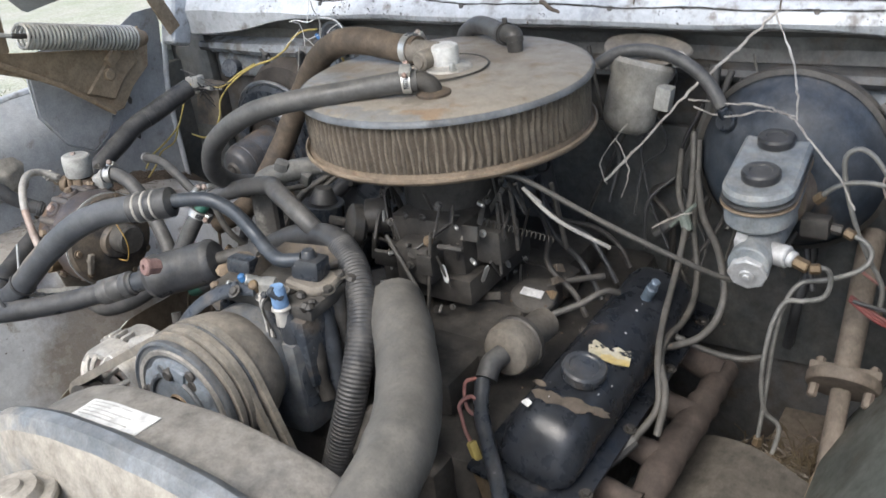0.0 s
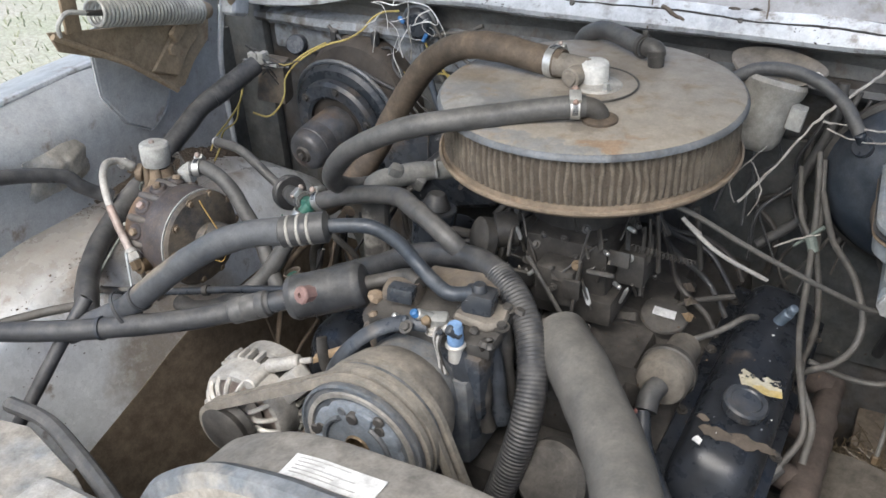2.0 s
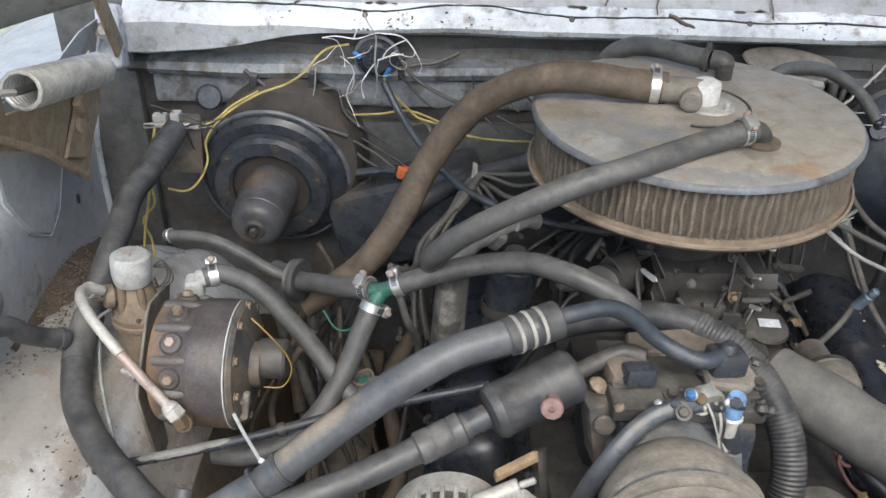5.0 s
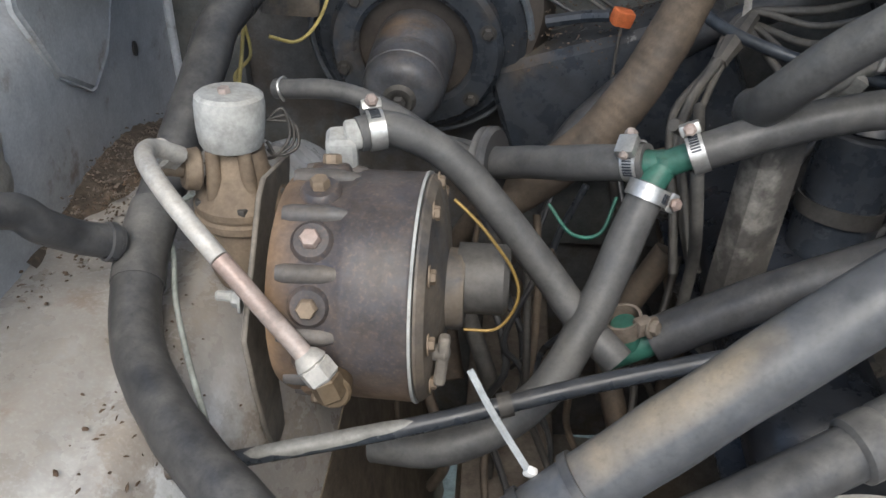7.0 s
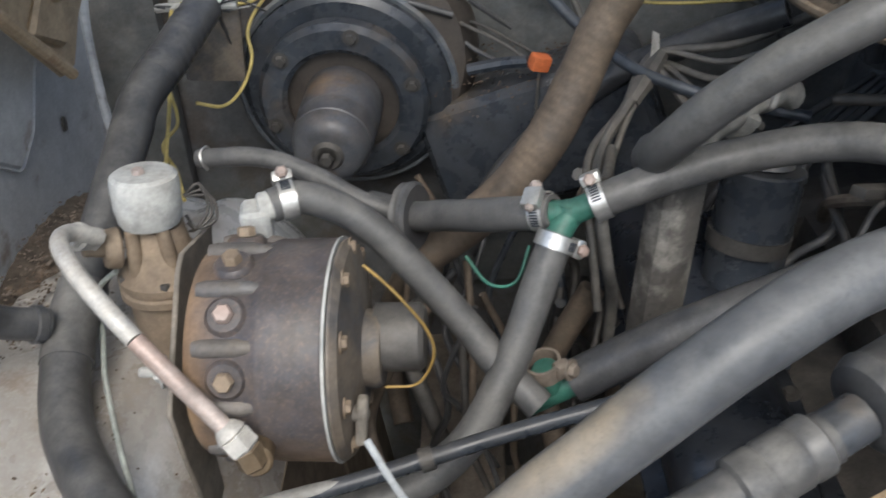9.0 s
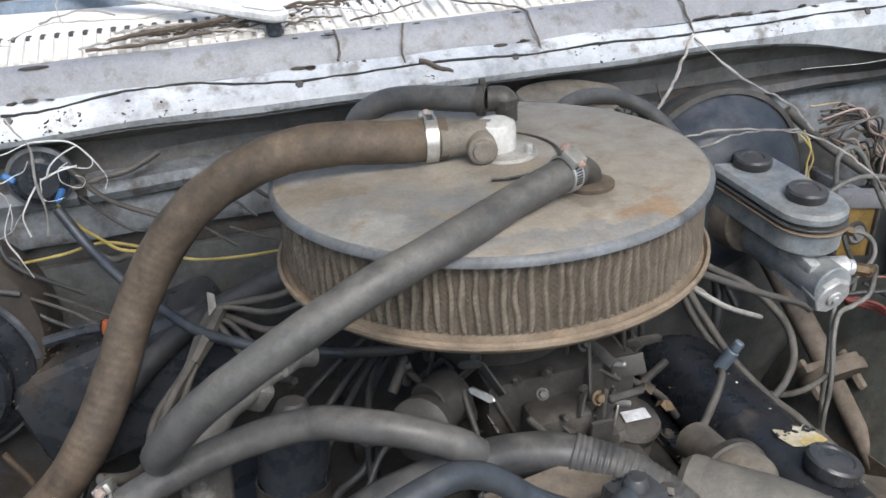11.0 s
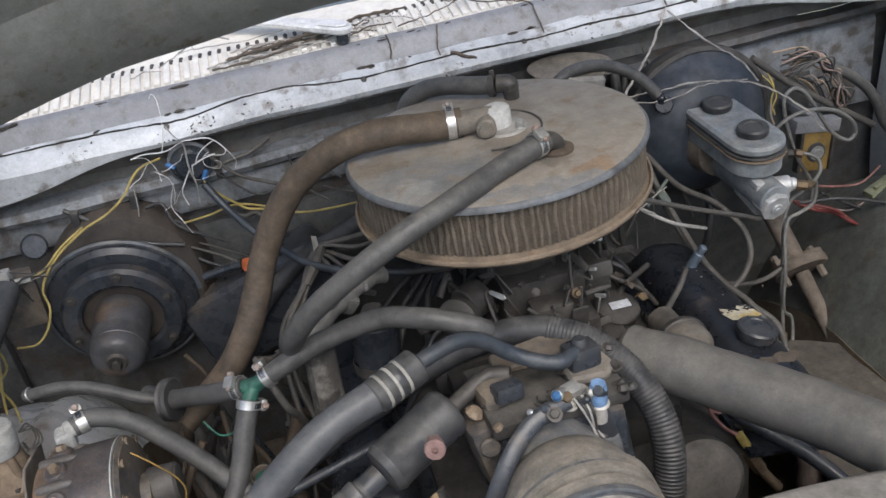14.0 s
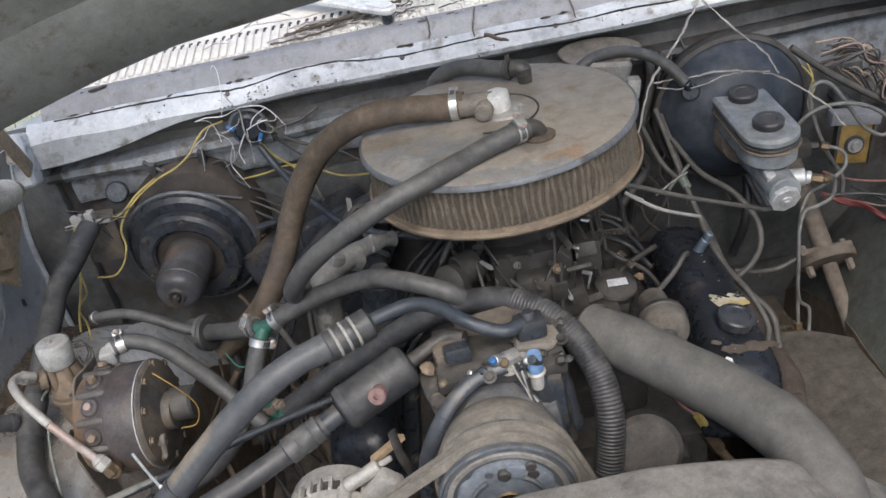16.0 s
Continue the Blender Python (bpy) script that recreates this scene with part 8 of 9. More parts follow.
for k in range(24):
    dx, dy, dz = 0.008 * math.sin(k * 2.1), 0.012 * math.cos(k * 1.7), 0.010 * math.sin(k * 1.3)
    wire("wire", [(0.503 + 2 * dx, 0.205 + dy, 1.052 + 2 * dz), (0.532 - dx, 0.20 + dy, 1.066 + dz - 0.0006 * k), (0.560 + dx, 0.195 + dy, 1.047 - dz), (0.578 - dx, 0.19, 1.018 + dz), (0.588 + 2 * dx, 0.19 + dy, 0.988 - dz), (0.592 - dx, 0.20 + dy, 0.966 + dz)], 0.0015, ("wire", "rubber_dark", "copper", "hinge", "rubber_dark", "wire", "rusty", "grime")[k % 8], rh2)
for k in range(9):
    wire("wire", [(0.512 + 0.006 * k, 0.21, 1.035 - 0.004 * k), (0.530 + 0.005 * k, 0.195 - 0.002 * (k % 3), 1.015 + 0.004 * (k % 4)), (0.555 + 0.004 * k, 0.20, 0.99 - 0.003 * (k % 5))], 0.0014, ("grime", "hinge", "rubber_dark", "copper")[k % 4], rh2)
wire("sleeve", [(0.565, 0.20, 1.035), (0.602, 0.197, 1.017), (0.632, 0.195, 0.990), (0.652, 0.19, 0.960), (0.664, 0.185, 0.925), (0.69, 0.175, 0.895), (0.722, 0.165, 0.87)], 0.0085, "rubber_grey", rh2)
for k in range(3):
    q = 0.004 * k
    wire("red_cable", [(0.455, 0.10 - q, 0.885), (0.485, 0.085, 0.876 - q), (0.513, 0.08 + q, 0.863 - q), (0.543, 0.08 - q, 0.835), (0.583, 0.08, 0.800 + q), (0.633, 0.085 + q, 0.768), (0.69, 0.09, 0.75)], 0.0024, "red", rh2)
wire("red_wire", [(0.46, 0.11, 0.915), (0.489, 0.105, 0.900), (0.531, 0.105, 0.886), (0.575, 0.11, 0.878), (0.62, 0.13, 0.885)], 0.0018, "redwire", rh2)
wire("black_wire", [(0.50, 0.10, 0.886), (0.54, 0.095, 0.860), (0.59, 0.09, 0.828), (0.66, 0.08, 0.80)], 0.0024, "rubber_dark", rh2)
plug = part("connector", join(box((0.052, 0.021, 0.023), pose(0.604, 0.10, 0.863, 0, -17, 8), 0.003), box((0.020, 0.025, 0.027), pose(0.632, 0.104, 0.872, 0, -17, 8), 0.003), box((0.03, 0.006, 0.005), pose(0.600, 0.096, 0.877, 0, -17, 8), 0.001)), "greenish", rh2, "yellow-green plug connector")
for k in range(3):
    wire("wire", [(0.582, 0.098 + 0.003 * k, 0.856), (0.568, 0.098, 0.848 + 0.004 * k), (0.548, 0.10 + 0.004 * k, 0.842), (0.52, 0.11, 0.85 - 0.004 * k)], 0.0014, ("copper", "grime", "wire")[k], rh2)
wire("yellow_wire", [(0.47, 0.20, 1.05), (0.475, 0.19, 1.03), (0.468, 0.185, 1.01), (0.472, 0.18, 0.99)], 0.0013, "yellow", rh2)
wire("yellow_wire", [(0.462, 0.20, 1.048), (0.471, 0.192, 1.036), (0.477, 0.186, 1.018), (0.469, 0.182, 1.002)], 0.0011, "yellow", rh2)
wire("bare_wire", [(0.468, 0.185, 1.008), (0.465, 0.18, 0.992), (0.470, 0.178, 0.975)], 0.0016, "copper", rh2)
wire("grey_wire", [(0.45, 0.21, 1.075), (0.50, 0.20, 1.03), (0.56, 0.19, 0.985), (0.64, 0.18, 0.93)], 0.0055, "wire", rh2)
wire("black_wire", [(0.46, 0.09, 0.885), (0.52, 0.07, 0.885), (0.60, 0.05, 0.86), (0.68, 0.03, 0.83)], 0.0025, "rubber_dark", rh2)

# ---- twigs, straw and leaves ----
def twig(pts, r, mat="twig", label="dry twig lying across the cowl"):
    path = spline(pts, 7)
    for i, c in enumerate(path[1:-1]):
        c += 0.0022 * Vector((noise.noise(c * 130), noise.noise(c * 130 + Vector((9, 0, 0))), noise.noise(c * 130 + Vector((0, 9, 0)))))
    n = len(path)
    bm = tube(path, r * 0.56, 6, smooth=False, rad=None, wob=0.5)
    t = alone("twig", bm, mat, label, "twig", "twigs")
    return t


PT = "thin bleached twig hanging over the brake parts"
twig([(0.326, 0.226, 1.176), (0.300, 0.205, 1.148), (0.274, 0.186, 1.122), (0.250, 0.178, 1.10), (0.228, 0.165, 1.076), (0.202, 0.119, 1.040), (0.169, 0.072, 1.002)], 0.0030, "paletwig", PT)
twig([(0.326, 0.222, 1.172), (0.358, 0.175, 1.134), (0.377, 0.12, 1.118), (0.388, 0.085, 1.095)], 0.0022, "paletwig", PT)
twig([(0.238, 0.175, 1.078), (0.289, 0.165, 1.080), (0.334, 0.150, 1.086), (0.378, 0.105, 1.090), (0.403, 0.07, 1.082), (0.44, 0.05, 1.05), (0.46, 0.04, 1.02)], 0.0022, "paletwig", PT)
twig([(0.244, 0.178, 1.068), (0.286, 0.16, 1.065), (0.337, 0.14, 1.083), (0.381, 0.10, 1.094)], 0.0018, "paletwig", PT)
twig([(0.160, 0.10, 0.985), (0.151, 0.10, 1.012), (0.170, 0.10, 1.044), (0.189, 0.10, 1.068)], 0.0016, "paletwig", PT)
twig([(0.178, 0.10, 0.97), (0.190, 0.098, 1.005), (0.182, 0.10, 1.03), (0.172, 0.105, 1.045)], 0.0016, "paletwig", PT)
twig([(0.215, 0.11, 0.928), (0.24, 0.112, 0.945), (0.265, 0.115, 0.955)], 0.002, "paletwig", PT)
twig([(0.295, 0.335, 1.262), (0.315, 0.30, 1.232), (0.325, 0.255, 1.207), (0.328, 0.228, 1.176)], 0.0024)
twig([(0.147, 0.28, 1.226), (0.19, 0.305, 1.236), (0.242, 0.33, 1.244)], 0.0032)
twig([(0.040, 0.31, 1.240), (0.053, 0.29, 1.234), (0.084, 0.28, 1.226), (0.135, 0.268, 1.218), (0.142, 0.250, 1.205), (0.147, 0.222, 1.168)], 0.0019)
twig([(0.046, 0.30, 1.236), (0.02, 0.285, 1.230), (-0.01, 0.28, 1.226), (-0.05, 0.275, 1.222)], 0.0017)
twig([(-0.288, 0.285, 1.226), (-0.238, 0.289, 1.230), (-0.18, 0.292, 1.234), (-0.144, 0.296, 1.238)], 0.0048)
twig([(-0.31, 0.272, 1.222), (-0.25, 0.276, 1.222), (-0.19, 0.28, 1.225)], 0.0032)
twig([(-0.115, 0.30, 1.238), (-0.08, 0.305, 1.240), (-0.03, 0.30, 1.238)], 0.0038)
twig([(0.003, 0.262, 1.216), (-0.004, 0.245, 1.198), (-0.006, 0.225, 1.168), (-0.004, 0.216, 1.155)], 0.0018)
twig([(-0.07, 0.264, 1.217), (-0.068, 0.25, 1.203), (-0.072, 0.243, 1.19)], 0.0022)
twig([(0.01, 0.232, 1.182), (0.025, 0.226, 1.176), (0.044, 0.224, 1.168)], 0.0055, "twig", "short dark piece of bark stuck on the cowl lip")
for q in ([(-0.62, 0.29, 1.236), (-0.50, 0.30, 1.240), (-0.42, 0.32, 1.25)], [(-0.35, 0.31, 1.245), (-0.31, 0.34, 1.25), (-0.28, 0.33, 1.243)]):
    twig(q, 0.0022, "twine", "pale dry stalk on the cowl vents")

ST = "long bleached stalk lying over the cowl vents"
twig([(-0.20, 0.335, 1.244), (-0.26, 0.36, 1.262), (-0.34, 0.365, 1.268), (-0.43, 0.345, 1.256), (-0.50, 0.315, 1.240)], 0.0020, "paletwig", ST)
twig([(-0.33, 0.364, 1.266), (-0.335, 0.345, 1.252), (-0.33, 0.325, 1.240)], 0.0013, "paletwig", ST)
twig([(-0.20, 0.325, 1.240), (-0.27, 0.315, 1.240), (-0.34, 0.318, 1.243), (-0.38, 0.30, 1.234)], 0.0014, "paletwig", ST)
twig([(-0.10, 0.30, 1.236), (-0.05, 0.295, 1.232), (-0.02, 0.28, 1.222), (-0.013, 0.262, 1.214)], 0.0014, "paletwig", ST)
rtw = random.Random(91)
for k in range(26):
    x, y = -0.19 + rtw.gauss(0, 0.07), 0.298 + rtw.gauss(0, 0.010)
    a, l = rtw.uniform(-0.5, 0.5), rtw.uniform(0.012, 0.045)
    z = 1.2185 + max(0.0, y - 0.276) * 0.225 + 0.002
    twig([(x - l * math.cos(a), y - 0.4 * l * math.sin(a), z), (x, y + 0.003, z + 0.004), (x + l * math.cos(a), y + 0.4 * l * math.sin(a), z + 0.001)], rtw.uniform(0.0010, 0.0030), "twig" if k % 3 else "paletwig", "dry twig bits heaped by the wiper pivot")
for x0, y0 in ((0.045, 0.30), (0.30, 0.31), (0.205, 0.30)):
    for k in range(5):
        a = rtw.uniform(0, 6.28)
        p = [Vector((x0, y0, 1.232))]
        for i in range(4):
            a += rtw.uniform(-0.6, 0.6)
            p.append(p[-1] + Vector((0.017 * math.cos(a), 0.010 * math.sin(a), rtw.uniform(-0.001, 0.005))))
        twig([Vector((q.x, q.y, max(q.z, 1.2225 + max(0.0, q.y - 0.276) * 0.225))) for q in p], 0.0012, "twig", "thin dark branching twig on the cowl")


def litter(name, centre, size, count, mat, seed, label, drop):
    """Loose leaves and straw, each bit a bent sliver laid on what is below it."""
    rnd = random.Random(seed)
    bm = bmesh.new()
    for k in range(count):
        x, y = centre[0] + rnd.gauss(0, size[0]), centre[1] + rnd.gauss(0, size[1])
        z = drop(x, y) + rnd.uniform(0.001, 0.008)
        a, l, w = rnd.uniform(0, 6.3), rnd.uniform(0.0008, 0.003), rnd.uniform(0.0005, 0.0014)
        if k % 9 == 0:
            l, w = l * 1.5, w * 1.3
        d, s = Vector((math.cos(a), math.sin(a), rnd.uniform(-0.25, 0.25))), Vector((-math.sin(a), math.cos(a), rnd.uniform(-0.4, 0.4)))
        c = Vector((x, y, z))
        turn = [(q + rnd.uniform(-0.35, 0.35), rnd.uniform(0.55, 1.0)) for q in (0.0, 1.0, 2.1, 3.1, 4.2, 5.2)]
        ring = [bm.verts.new(c + d * l * g * math.cos(q) + s * w * 1.3 * g * math.sin(q)) for q, g in turn]
        hump = bm.verts.new(c + Vector((0, 0, 0.0012)))
        for i in range(6):
            bm.faces.new((ring[i], ring[(i + 1) % 6], hump))
    return alone(name, bm, mat, label, "litter", kind="stuff", at=centre)


litter("leaf_litter", (-0.10, 0.295, 1.23), (0.07, 0.012, 0), 90, "leaf", 2, "dry leaf bits caught by the wiper pivot", lambda x, y: 1.2145 + (y - 0.276) * 0.24)
litter("leaf_litter", (-0.722, -0.01, 0.905), (0.018, 0.075, 0), 600, "leaf", 3, "dry leaf bits in the fender corner", lambda x, y: arch(x, y, 1)[2])
litter("leaf_litter", (-0.635, -0.30, 0.89), (0.016, 0.06, 0), 90, "leaf", 6, "dry leaf bits beside the fender hose", lambda x, y: arch(x, y, 1)[2])
litter("leaf_litter", (-0.38, 0.16, 0.955), (0.03, 0.03, 0), 80, "leaf", 7, "dry leaf bits on the heater duct", lambda x, y: 0.95)
litter("leaf_litter", (0.10, -0.03, 0.885), (0.10, 0.09, 0), 130, "leaf", 8, "dry leaf bits on the intake manifold", lambda x, y: 0.882)
def straw_heap():
    rnd = random.Random(9)
    bm = bmesh.new()
    for k in range(1500):
        x, y = 0.42 + rnd.gauss(0, 0.05), 0.07 + rnd.gauss(0, 0.06)
        h = 0.582 + 0.05 * math.exp(-((x - 0.42) ** 2 + (y - 0.07) ** 2) / 0.006) * rnd.random()
        a, l, w = rnd.uniform(0, 6.3), rnd.uniform(0.008, 0.026), rnd.uniform(0.0005, 0.0011)
        d, c = Vector((math.cos(a), math.sin(a), rnd.uniform(-0.5, 0.5))), Vector((x, y, h))
        s1, u1 = Vector((-math.sin(a), math.cos(a), 0)) * w, Vector((0, 0, w))
        p, q = c - d * l, c + d * l
        for v1, v2 in ((s1, u1), (u1, -s1), (-s1, -u1), (-u1, s1)):
            bm.faces.new([bm.verts.new(v) for v in (p + v1, q + v1, q + v2, p + v2)])
    return bm


alone("straw_litter", straw_heap(), "straw", "heap of straw on the steering gear", "litter", kind="stuff")
alone("steering_gear", box((0.16, 0.26, 0.06), pose(0.41, 0.05, 0.55), 0.015), "mudskirt", "mud-caked steering gear under the straw", "steering gear")


# ---- leads, vacuum lines and linkage round the carburettor ----
rl2 = random.Random(33)
lead = thing("ignition_leads", (0.1, 0.0, 0.9), "grimy black ignition leads with plug boots", "ignition leads")
for k in (0, 1, 2, 3):
    y = 0.13 - 0.045 * k
    x0, z0 = 0.02 + 0.015 * (k % 3), 0.93 + 0.008 * (k % 2)
    wire("lead", [(x0 - 0.01, 0.16 - 0.01 * k, 0.965), (0.07 + 0.006 * k, 0.12 - 0.018 * k, z0 - 0.01), (0.125 + 0.01 * (k % 3), y, 0.905 + 0.012 * (k % 2)), (0.165, y - 0.01, 0.888), (0.182, y - 0.015, 0.862)], 0.0037, "rubber_dark" if k % 3 else "grime", lead)
for k in range(5):
    y = 0.10 - 0.05 * k
    wire("lead", [(-0.03, 0.15 - 0.01 * k, 0.96), (-0.08 - 0.008 * k, 0.11 - 0.02 * k, 0.955 - 0.006 * k), (-0.13 - 0.01 * (k % 3), y, 0.925), (-0.165, y - 0.01, 0.90), (-0.19, y - 0.015, 0.86)], 0.0037, "rubber_dark", lead)
part("distributor_cap", cyl((0.0, 0.165, 0.92), (0.0, 0.165, 0.965), 0.05, 0.042), "rubber_dark", lead, "black distributor cap")
for k in range(8):
    part("cap_tower", cyl((0.03 * math.cos(k * 0.785), 0.165 + 0.03 * math.sin(k * 0.785), 0.96), (0.032 * math.cos(k * 0.785), 0.165 + 0.032 * math.sin(k * 0.785), 0.985), 0.008), "rubber_dark", lead)
lk = thing("throttle_linkage", (0.12, -0.07, 0.9), "greasy throttle rods, springs and brackets", "throttle linkage")
for k, (a, b) in enumerate((((0.095, -0.06, 1.02), (0.098, -0.07, 0.93)), ((0.105, -0.045, 1.03), (0.112, -0.05, 0.955)), ((0.050, -0.125, 0.985), (0.083, -0.122, 0.985)), ((0.045, -0.13, 1.0), (0.035, -0.14, 0.90)), ((-0.02, -0.13, 0.99), (0.03, -0.145, 0.93)), ((0.14, -0.01, 1.03), (0.15, 0.0, 0.94)))):
    part("rod", cyl(a, b, 0.0022 + 0.0006 * (k % 3), segs=8), ("cast", "grime", "cast", "grime", "cast")[k % 5], lk)
for c, sz, e in (((0.100, -0.055, 0.985), (0.004, 0.03, 0.03), 20), ((0.080, -0.10, 0.995), (0.028, 0.004, 0.018), -15), ((0.038, -0.138, 0.965), (0.020, 0.004, 0.026), 5), ((-0.03, -0.125, 0.955), (0.028, 0.005, 0.024), 20)):
    part("bracket", box(sz, pose(*c, e, e * 0.6, e), 0.001), "cast", lk)
part("brass_nut", hexhead((0.040, -0.128, 0.992), (0.1, -1, 0.35), 0.0042, 0.005), "brass", lk)
part("bright_nut", hexhead((0.088, -0.086, 0.990), (0.1, -1, 0.35), 0.0032, 0.004), "zinc", lk)
SPR = aim((0.090, -0.085, 1.005), (0.165, -0.015, 0.955))
part("return_spring", tube([SPR @ Vector((0.0038 * math.cos(k * 0.9), 0.0038 * math.sin(k * 0.9), 0.09 * k / 110)) for k in range(111)], 0.0006, 5, smooth=False), "cast", lk)
vl = thing("vacuum_lines", (-0.05, -0.1, 0.93), "thin dusty vacuum lines snaking round the carburettor", "vacuum lines")
for k in range(8):
    a = Vector((rl2.uniform(-0.12, -0.03), rl2.uniform(-0.12, 0.02), rl2.uniform(0.94, 1.01)))
    b = a + Vector((rl2.uniform(-0.10, 0.02), rl2.uniform(-0.06, 0.06), rl2.uniform(-0.07, 0.02)))
    m = a.lerp(b, 0.5) + Vector((rl2.uniform(-0.02, 0.02), rl2.uniform(-0.03, 0.01), rl2.uniform(-0.01, 0.03)))
    wire("line", [a, a.lerp(m, 0.5) + Vector((0, 0, 0.012)), m, b], rl2.choice((0.0026, 0.0034, 0.0045)), rl2.choice(("rubber_dark", "wire", "grime", "rubber")), vl)
ch2 = thing("choke_stove", (-0.10, -0.10, 0.96), "dark choke stove and thermostat lump beside the carburettor", "choke stove")
part("drum", lathe([(0, 0), (0.022, 0), (0.026, 0.004), (0.026, 0.016), (0.02, 0.02), (0, 0.021)], aim((-0.088, -0.09, 0.975), (-0.11, -0.115, 0.985)), 24), "cast", ch2)
part("arm", box((0.07, 0.012, 0.008), pose(-0.115, -0.075, 0.965, 0, 18, 35), 0.002), "cast", ch2)
part("tube", tube([(-0.10, -0.08, 0.96), (-0.12, -0.06, 0.95), (-0.13, -0.03, 0.93), (-0.12, 0.0, 0.90)], 0.005, 8), "rusty", ch2)
for k, (x, y, z) in enumerate(((0.145, -0.02, 0.905), (0.152, -0.045, 0.90), (0.135, 0.0, 0.91), (0.03, -0.155, 0.90))):
    lf = bmesh.new()
    rq = random.Random(k)
    vs = [lf.verts.new((x + 0.012 * math.cos(a) * rq.uniform(0.4, 1), y + 0.012 * math.sin(a) * rq.uniform(0.4, 1), z + rq.uniform(-0.004, 0.006))) for a in span(0, 5.4, 7)]
    mid = lf.verts.new((x, y, z + 0.006))
    for i in range(8):
        lf.faces.new((vs[i], vs[(i + 1) % 8], mid))
    bmesh.ops.solidify(lf, geom=lf.faces[:], thickness=0.0008)
    alone("dead_leaf", lf, "wood" if k % 2 else "rusty", "curled orange-brown dead leaf in the engine valley", "leaf", "dead leaves")


# dirt clumps and stains along the cowl lip
rd = random.Random(41)
dc = bmesh.new()
for k in range(70):
    x = rd.choice((-0.60, -0.47, -0.38, -0.08, 0.02, 0.13, 0.33, 0.40, 0.47, 0.56, 0.60)) + rd.gauss(0, 0.022)
    u = rd.random()
    y, z = (0.2405 + rd.uniform(-0.002, 0.0), 1.186 + rd.uniform(0, 0.003)) if u < 0.6 else (0.262 + rd.uniform(-0.004, 0.008), 1.213)
    q = rd.uniform(0.0015, 0.0055)
    dc = join(dc, lathe([(0, -q * 0.4), (q * rd.uniform(0.7, 1.4), -q * 0.2), (q * rd.uniform(0.5, 1.1), q * 0.35), (0, q * 0.6)], pose(x, y, z) @ Matrix.Diagonal((rd.uniform(0.8, 2.6), rd.uniform(0.4, 0.8), rd.uniform(0.3, 0.7), 1)) @ pose(0, 0, 0, rd.uniform(-40, 40), rd.uniform(-40, 40), rd.uniform(0, 360)), 7))
alone("dirt_clumps", dc, "dirtclump", "dark clumps of dirt and rotten leaves on the cowl", "dirt", kind="stuff")

litter("leaf_litter", (-0.725, 0.03, 0.905), (0.014, 0.075, 0), 700, "twig", 13, "brown leaf crumbs in the fender corner", lambda x, y: arch(x, y, 1)[2] + 0.012 * max(0.0, (-0.70 - x) / 0.05))

def drift(y, u):
    """A ragged drift of dirt against the foot of the fender."""
    x = -0.760 + (0.014 + 0.040 * min(1.0, max(0.0, (y + 0.13) / 0.10)) + 0.012 * noise.noise(Vector((y * 17, 1.0, 0))) + 0.012 * noise.noise(Vector((y * 60, 4.0, 0)))) * u
    n = noise.noise(Vector((y * 26, 3.0, x * 26))) + 0.6 * noise.noise(Vector((y * 90, 5.0, x * 90)))
    return (x, y, arch(x, y, 1)[2] + 0.013 * (1 - u) ** 1.4 * (1 + 0.25 * n) + 0.0016 * n * (1 - u) + 0.0022 - 0.006 * u ** 5)


alone("dirt_drift", sheet(drift, span(-0.15, 0.19, 120), span(0, 1, 26), 0), "drydirt", "brown drift of dirt and rotted leaves in the fender corner", "dirt", kind="stuff")

def rag(u, v):
    """A crumpled rag wedged in the corner of fender and wheelhouse."""
    n = 0.7 * noise.noise(Vector((u * 3.2, v * 3.2, 2.0))) + 0.22 * noise.noise(Vector((u * 8, v * 8, 7.0)))
    bulge = math.sin(math.pi * u) * math.sin(math.pi * v)
    return (-0.752 + 0.015 * bulge * (1 + 0.6 * n), RAG.y - 0.055 + 0.11 * u + 0.012 * n * (1 - bulge), RAG.z - 0.032 + 0.064 * v + 0.008 * n * math.sin(math.pi * u))


RAG = Vector((-0.75, -0.190, 0.985))
alone("crumpled_rag", sheet(rag, span(0, 1, 34), span(0, 1, 26), 0.0015), "tanflake", "crumpled pale grey-brown dirty rag stuck against the inner fender", "rag")


# dark wiring and hoses hanging on the firewall behind the engine
rw = random.Random(77)
fw = thing("firewall_wiring", (0.2, 0.24, 0.9), "dark wires and hoses hanging on the firewall", "wiring")
for k in range(16):
    x, z = rw.uniform(0.06, 0.34), rw.uniform(1.02, 1.12)
    pts = [(x, 0.245, z)]
    for i in range(4):
        x += rw.uniform(-0.05, 0.04)
        z -= rw.uniform(0.03, 0.09)
        pts.append((x, 0.235 - 0.02 * i * rw.random(), z))
    wire("wire", pts, rw.choice((0.0018, 0.0028, 0.0045, 0.0075)), rw.choice(("rubber_dark", "grime", "wire", "rubber", "rubber_dark")), fw)
for k in range(14):
    x, z = rw.uniform(-0.62, -0.12), rw.uniform(0.98, 1.10)
    pts = [(x, 0.24, z)]
    for i in range(3):
        x += rw.uniform(0.0, 0.06)
        z -= rw.uniform(-0.01, 0.05)
        pts.append((x, 0.232 - 0.02 * i * rw.random(), z))
    wire("wire", pts, rw.choice((0.0016, 0.0024, 0.0035)), rw.choice(("rubber_dark", "grime", "wire", "rubber_dark")), fw)
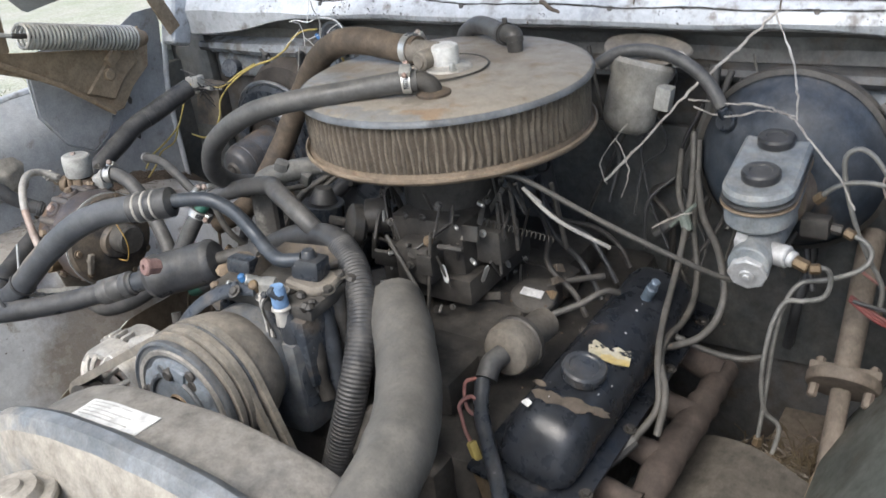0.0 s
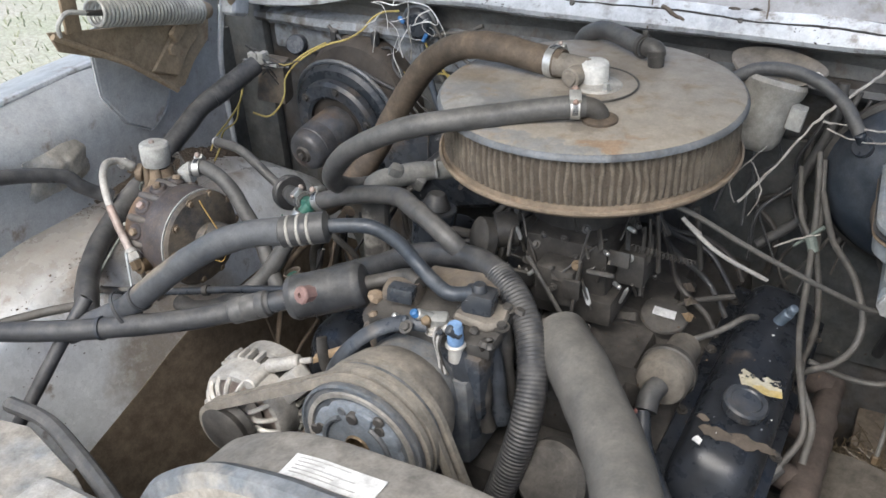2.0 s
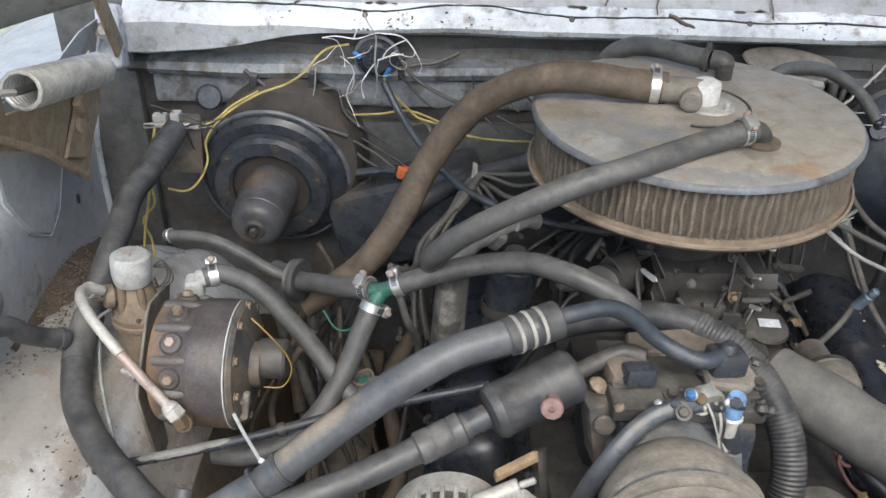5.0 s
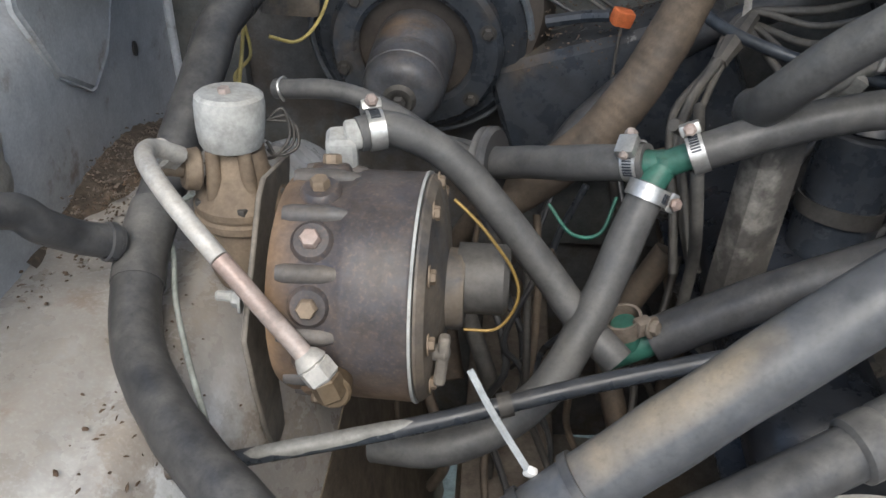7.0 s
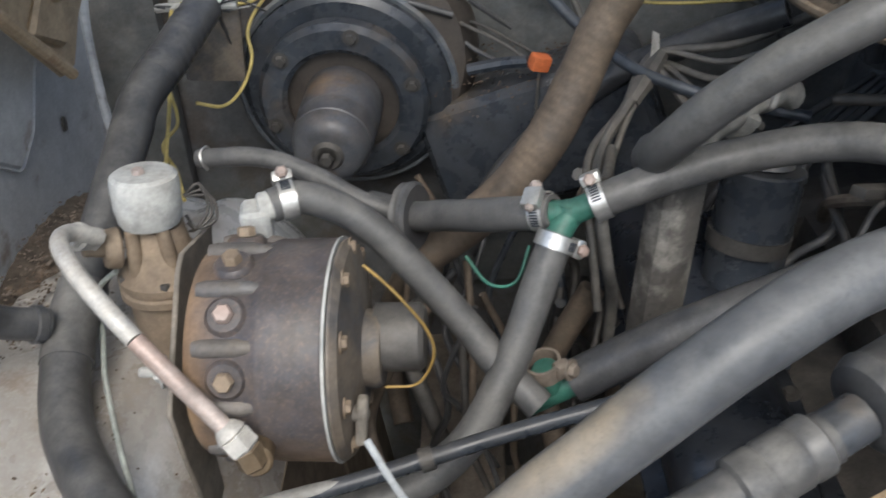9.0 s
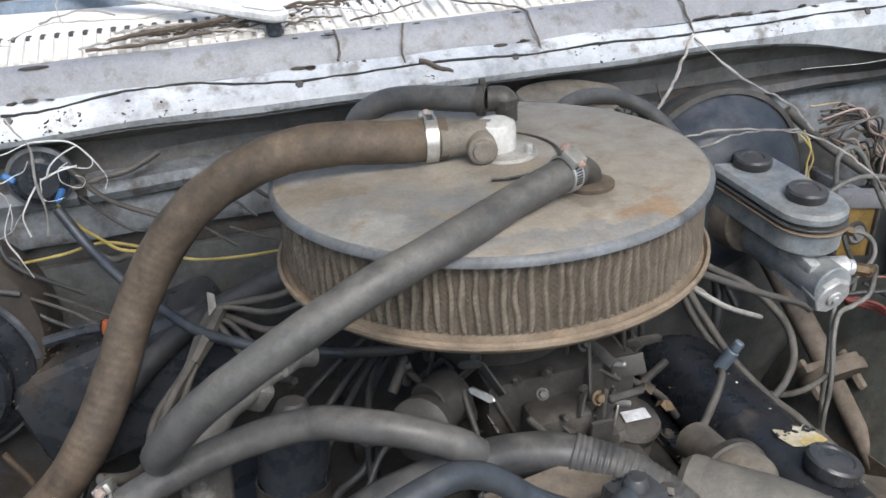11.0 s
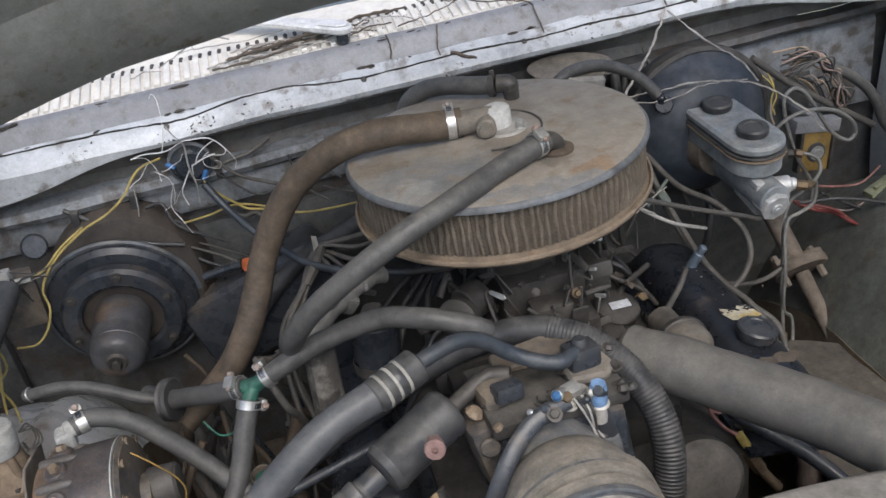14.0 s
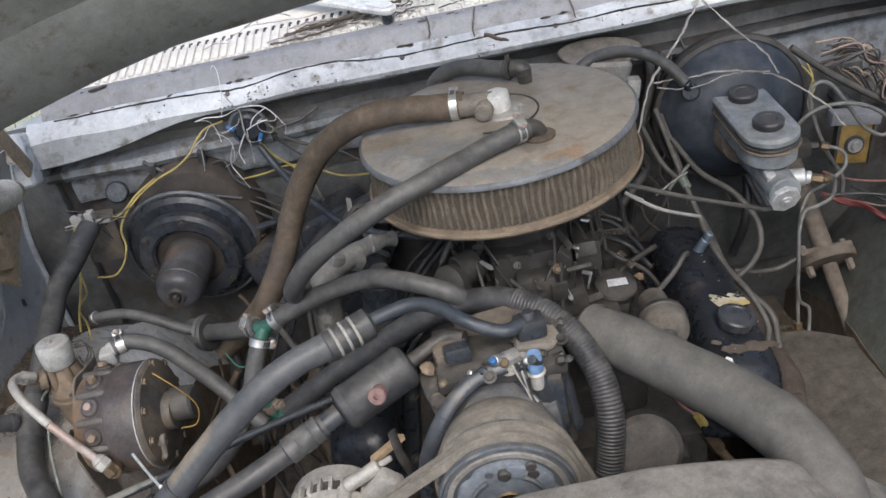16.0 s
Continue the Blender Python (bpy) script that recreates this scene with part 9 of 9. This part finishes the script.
for k in range(8):
    c = Vector((-0.632 + rw.uniform(-0.03, 0.03), 0.152, 1.04 + rw.uniform(-0.03, 0.025)))
    wire("wire", [c, c + Vector((rw.uniform(-0.02, 0.03), -0.012, rw.uniform(0, 0.02))), c + Vector((rw.uniform(0.0, 0.06), 0.01, rw.uniform(-0.04, 0.02)))], 0.0009, rw.choice(("wire", "rubber_dark", "twine", "rubber_dark")), fw)

litter("leaf_litter", (0.60, 0.27, 1.215), (0.03, 0.02, 0), 160, "leaf", 23, "rust-brown leaf bits in the cowl corner", lambda x, y: 1.2145 + max(0.0, y - 0.276) * 0.24)
litter("leaf_litter", (-0.33, 0.235, 0.965), (0.05, 0.02, 0), 150, "leaf", 29, "dry leaf bits on top of the heater duct", lambda x, y: 0.958)
for k in range(9):
    x = (-0.12, -0.05, 0.04, 0.09, 0.17, 0.26, 0.31, 0.45, 0.52)[k]
    p = [Vector((x, 0.30 + 0.004 * k, 1.233))]
    rz = random.Random(60 + k)
    for i in range(5):
        p.append(p[-1] + Vector((rz.uniform(-0.02, 0.022), rz.uniform(-0.014, 0.006), rz.uniform(-0.004, 0.006))))
    p = [Vector((q.x, q.y, max(q.z, 1.2165 + max(0.0, q.y - 0.276) * 0.24))) for q in p]
    twig(p, 0.0014, "twig", "thin dark crooked twig on the cowl")

# dark lines and grimy hoses low between the wheelhouse and the engine
rg = random.Random(41)
lo = thing("lower_lines", (-0.36, 0.0, 0.75), "grimy dark hoses and lines beside the engine block", "hoses")
for k in range(22):
    x, y, z = rg.uniform(-0.47, -0.27), rg.uniform(-0.04, 0.16), rg.uniform(0.82, 0.88)
    pts = [(x, y, z)]
    for i in range(4):
        x += rg.uniform(-0.035, 0.03)
        y += rg.uniform(-0.05, 0.03)
        z -= rg.uniform(0.03, 0.08)
        pts.append((x, y, z))
    wire("line", pts, rg.choice((0.0025, 0.0035, 0.005, 0.008, 0.011)), rg.choice(("grime", "rubber_dark", "grime", "wire", "black", "rubber_brown")), lo)
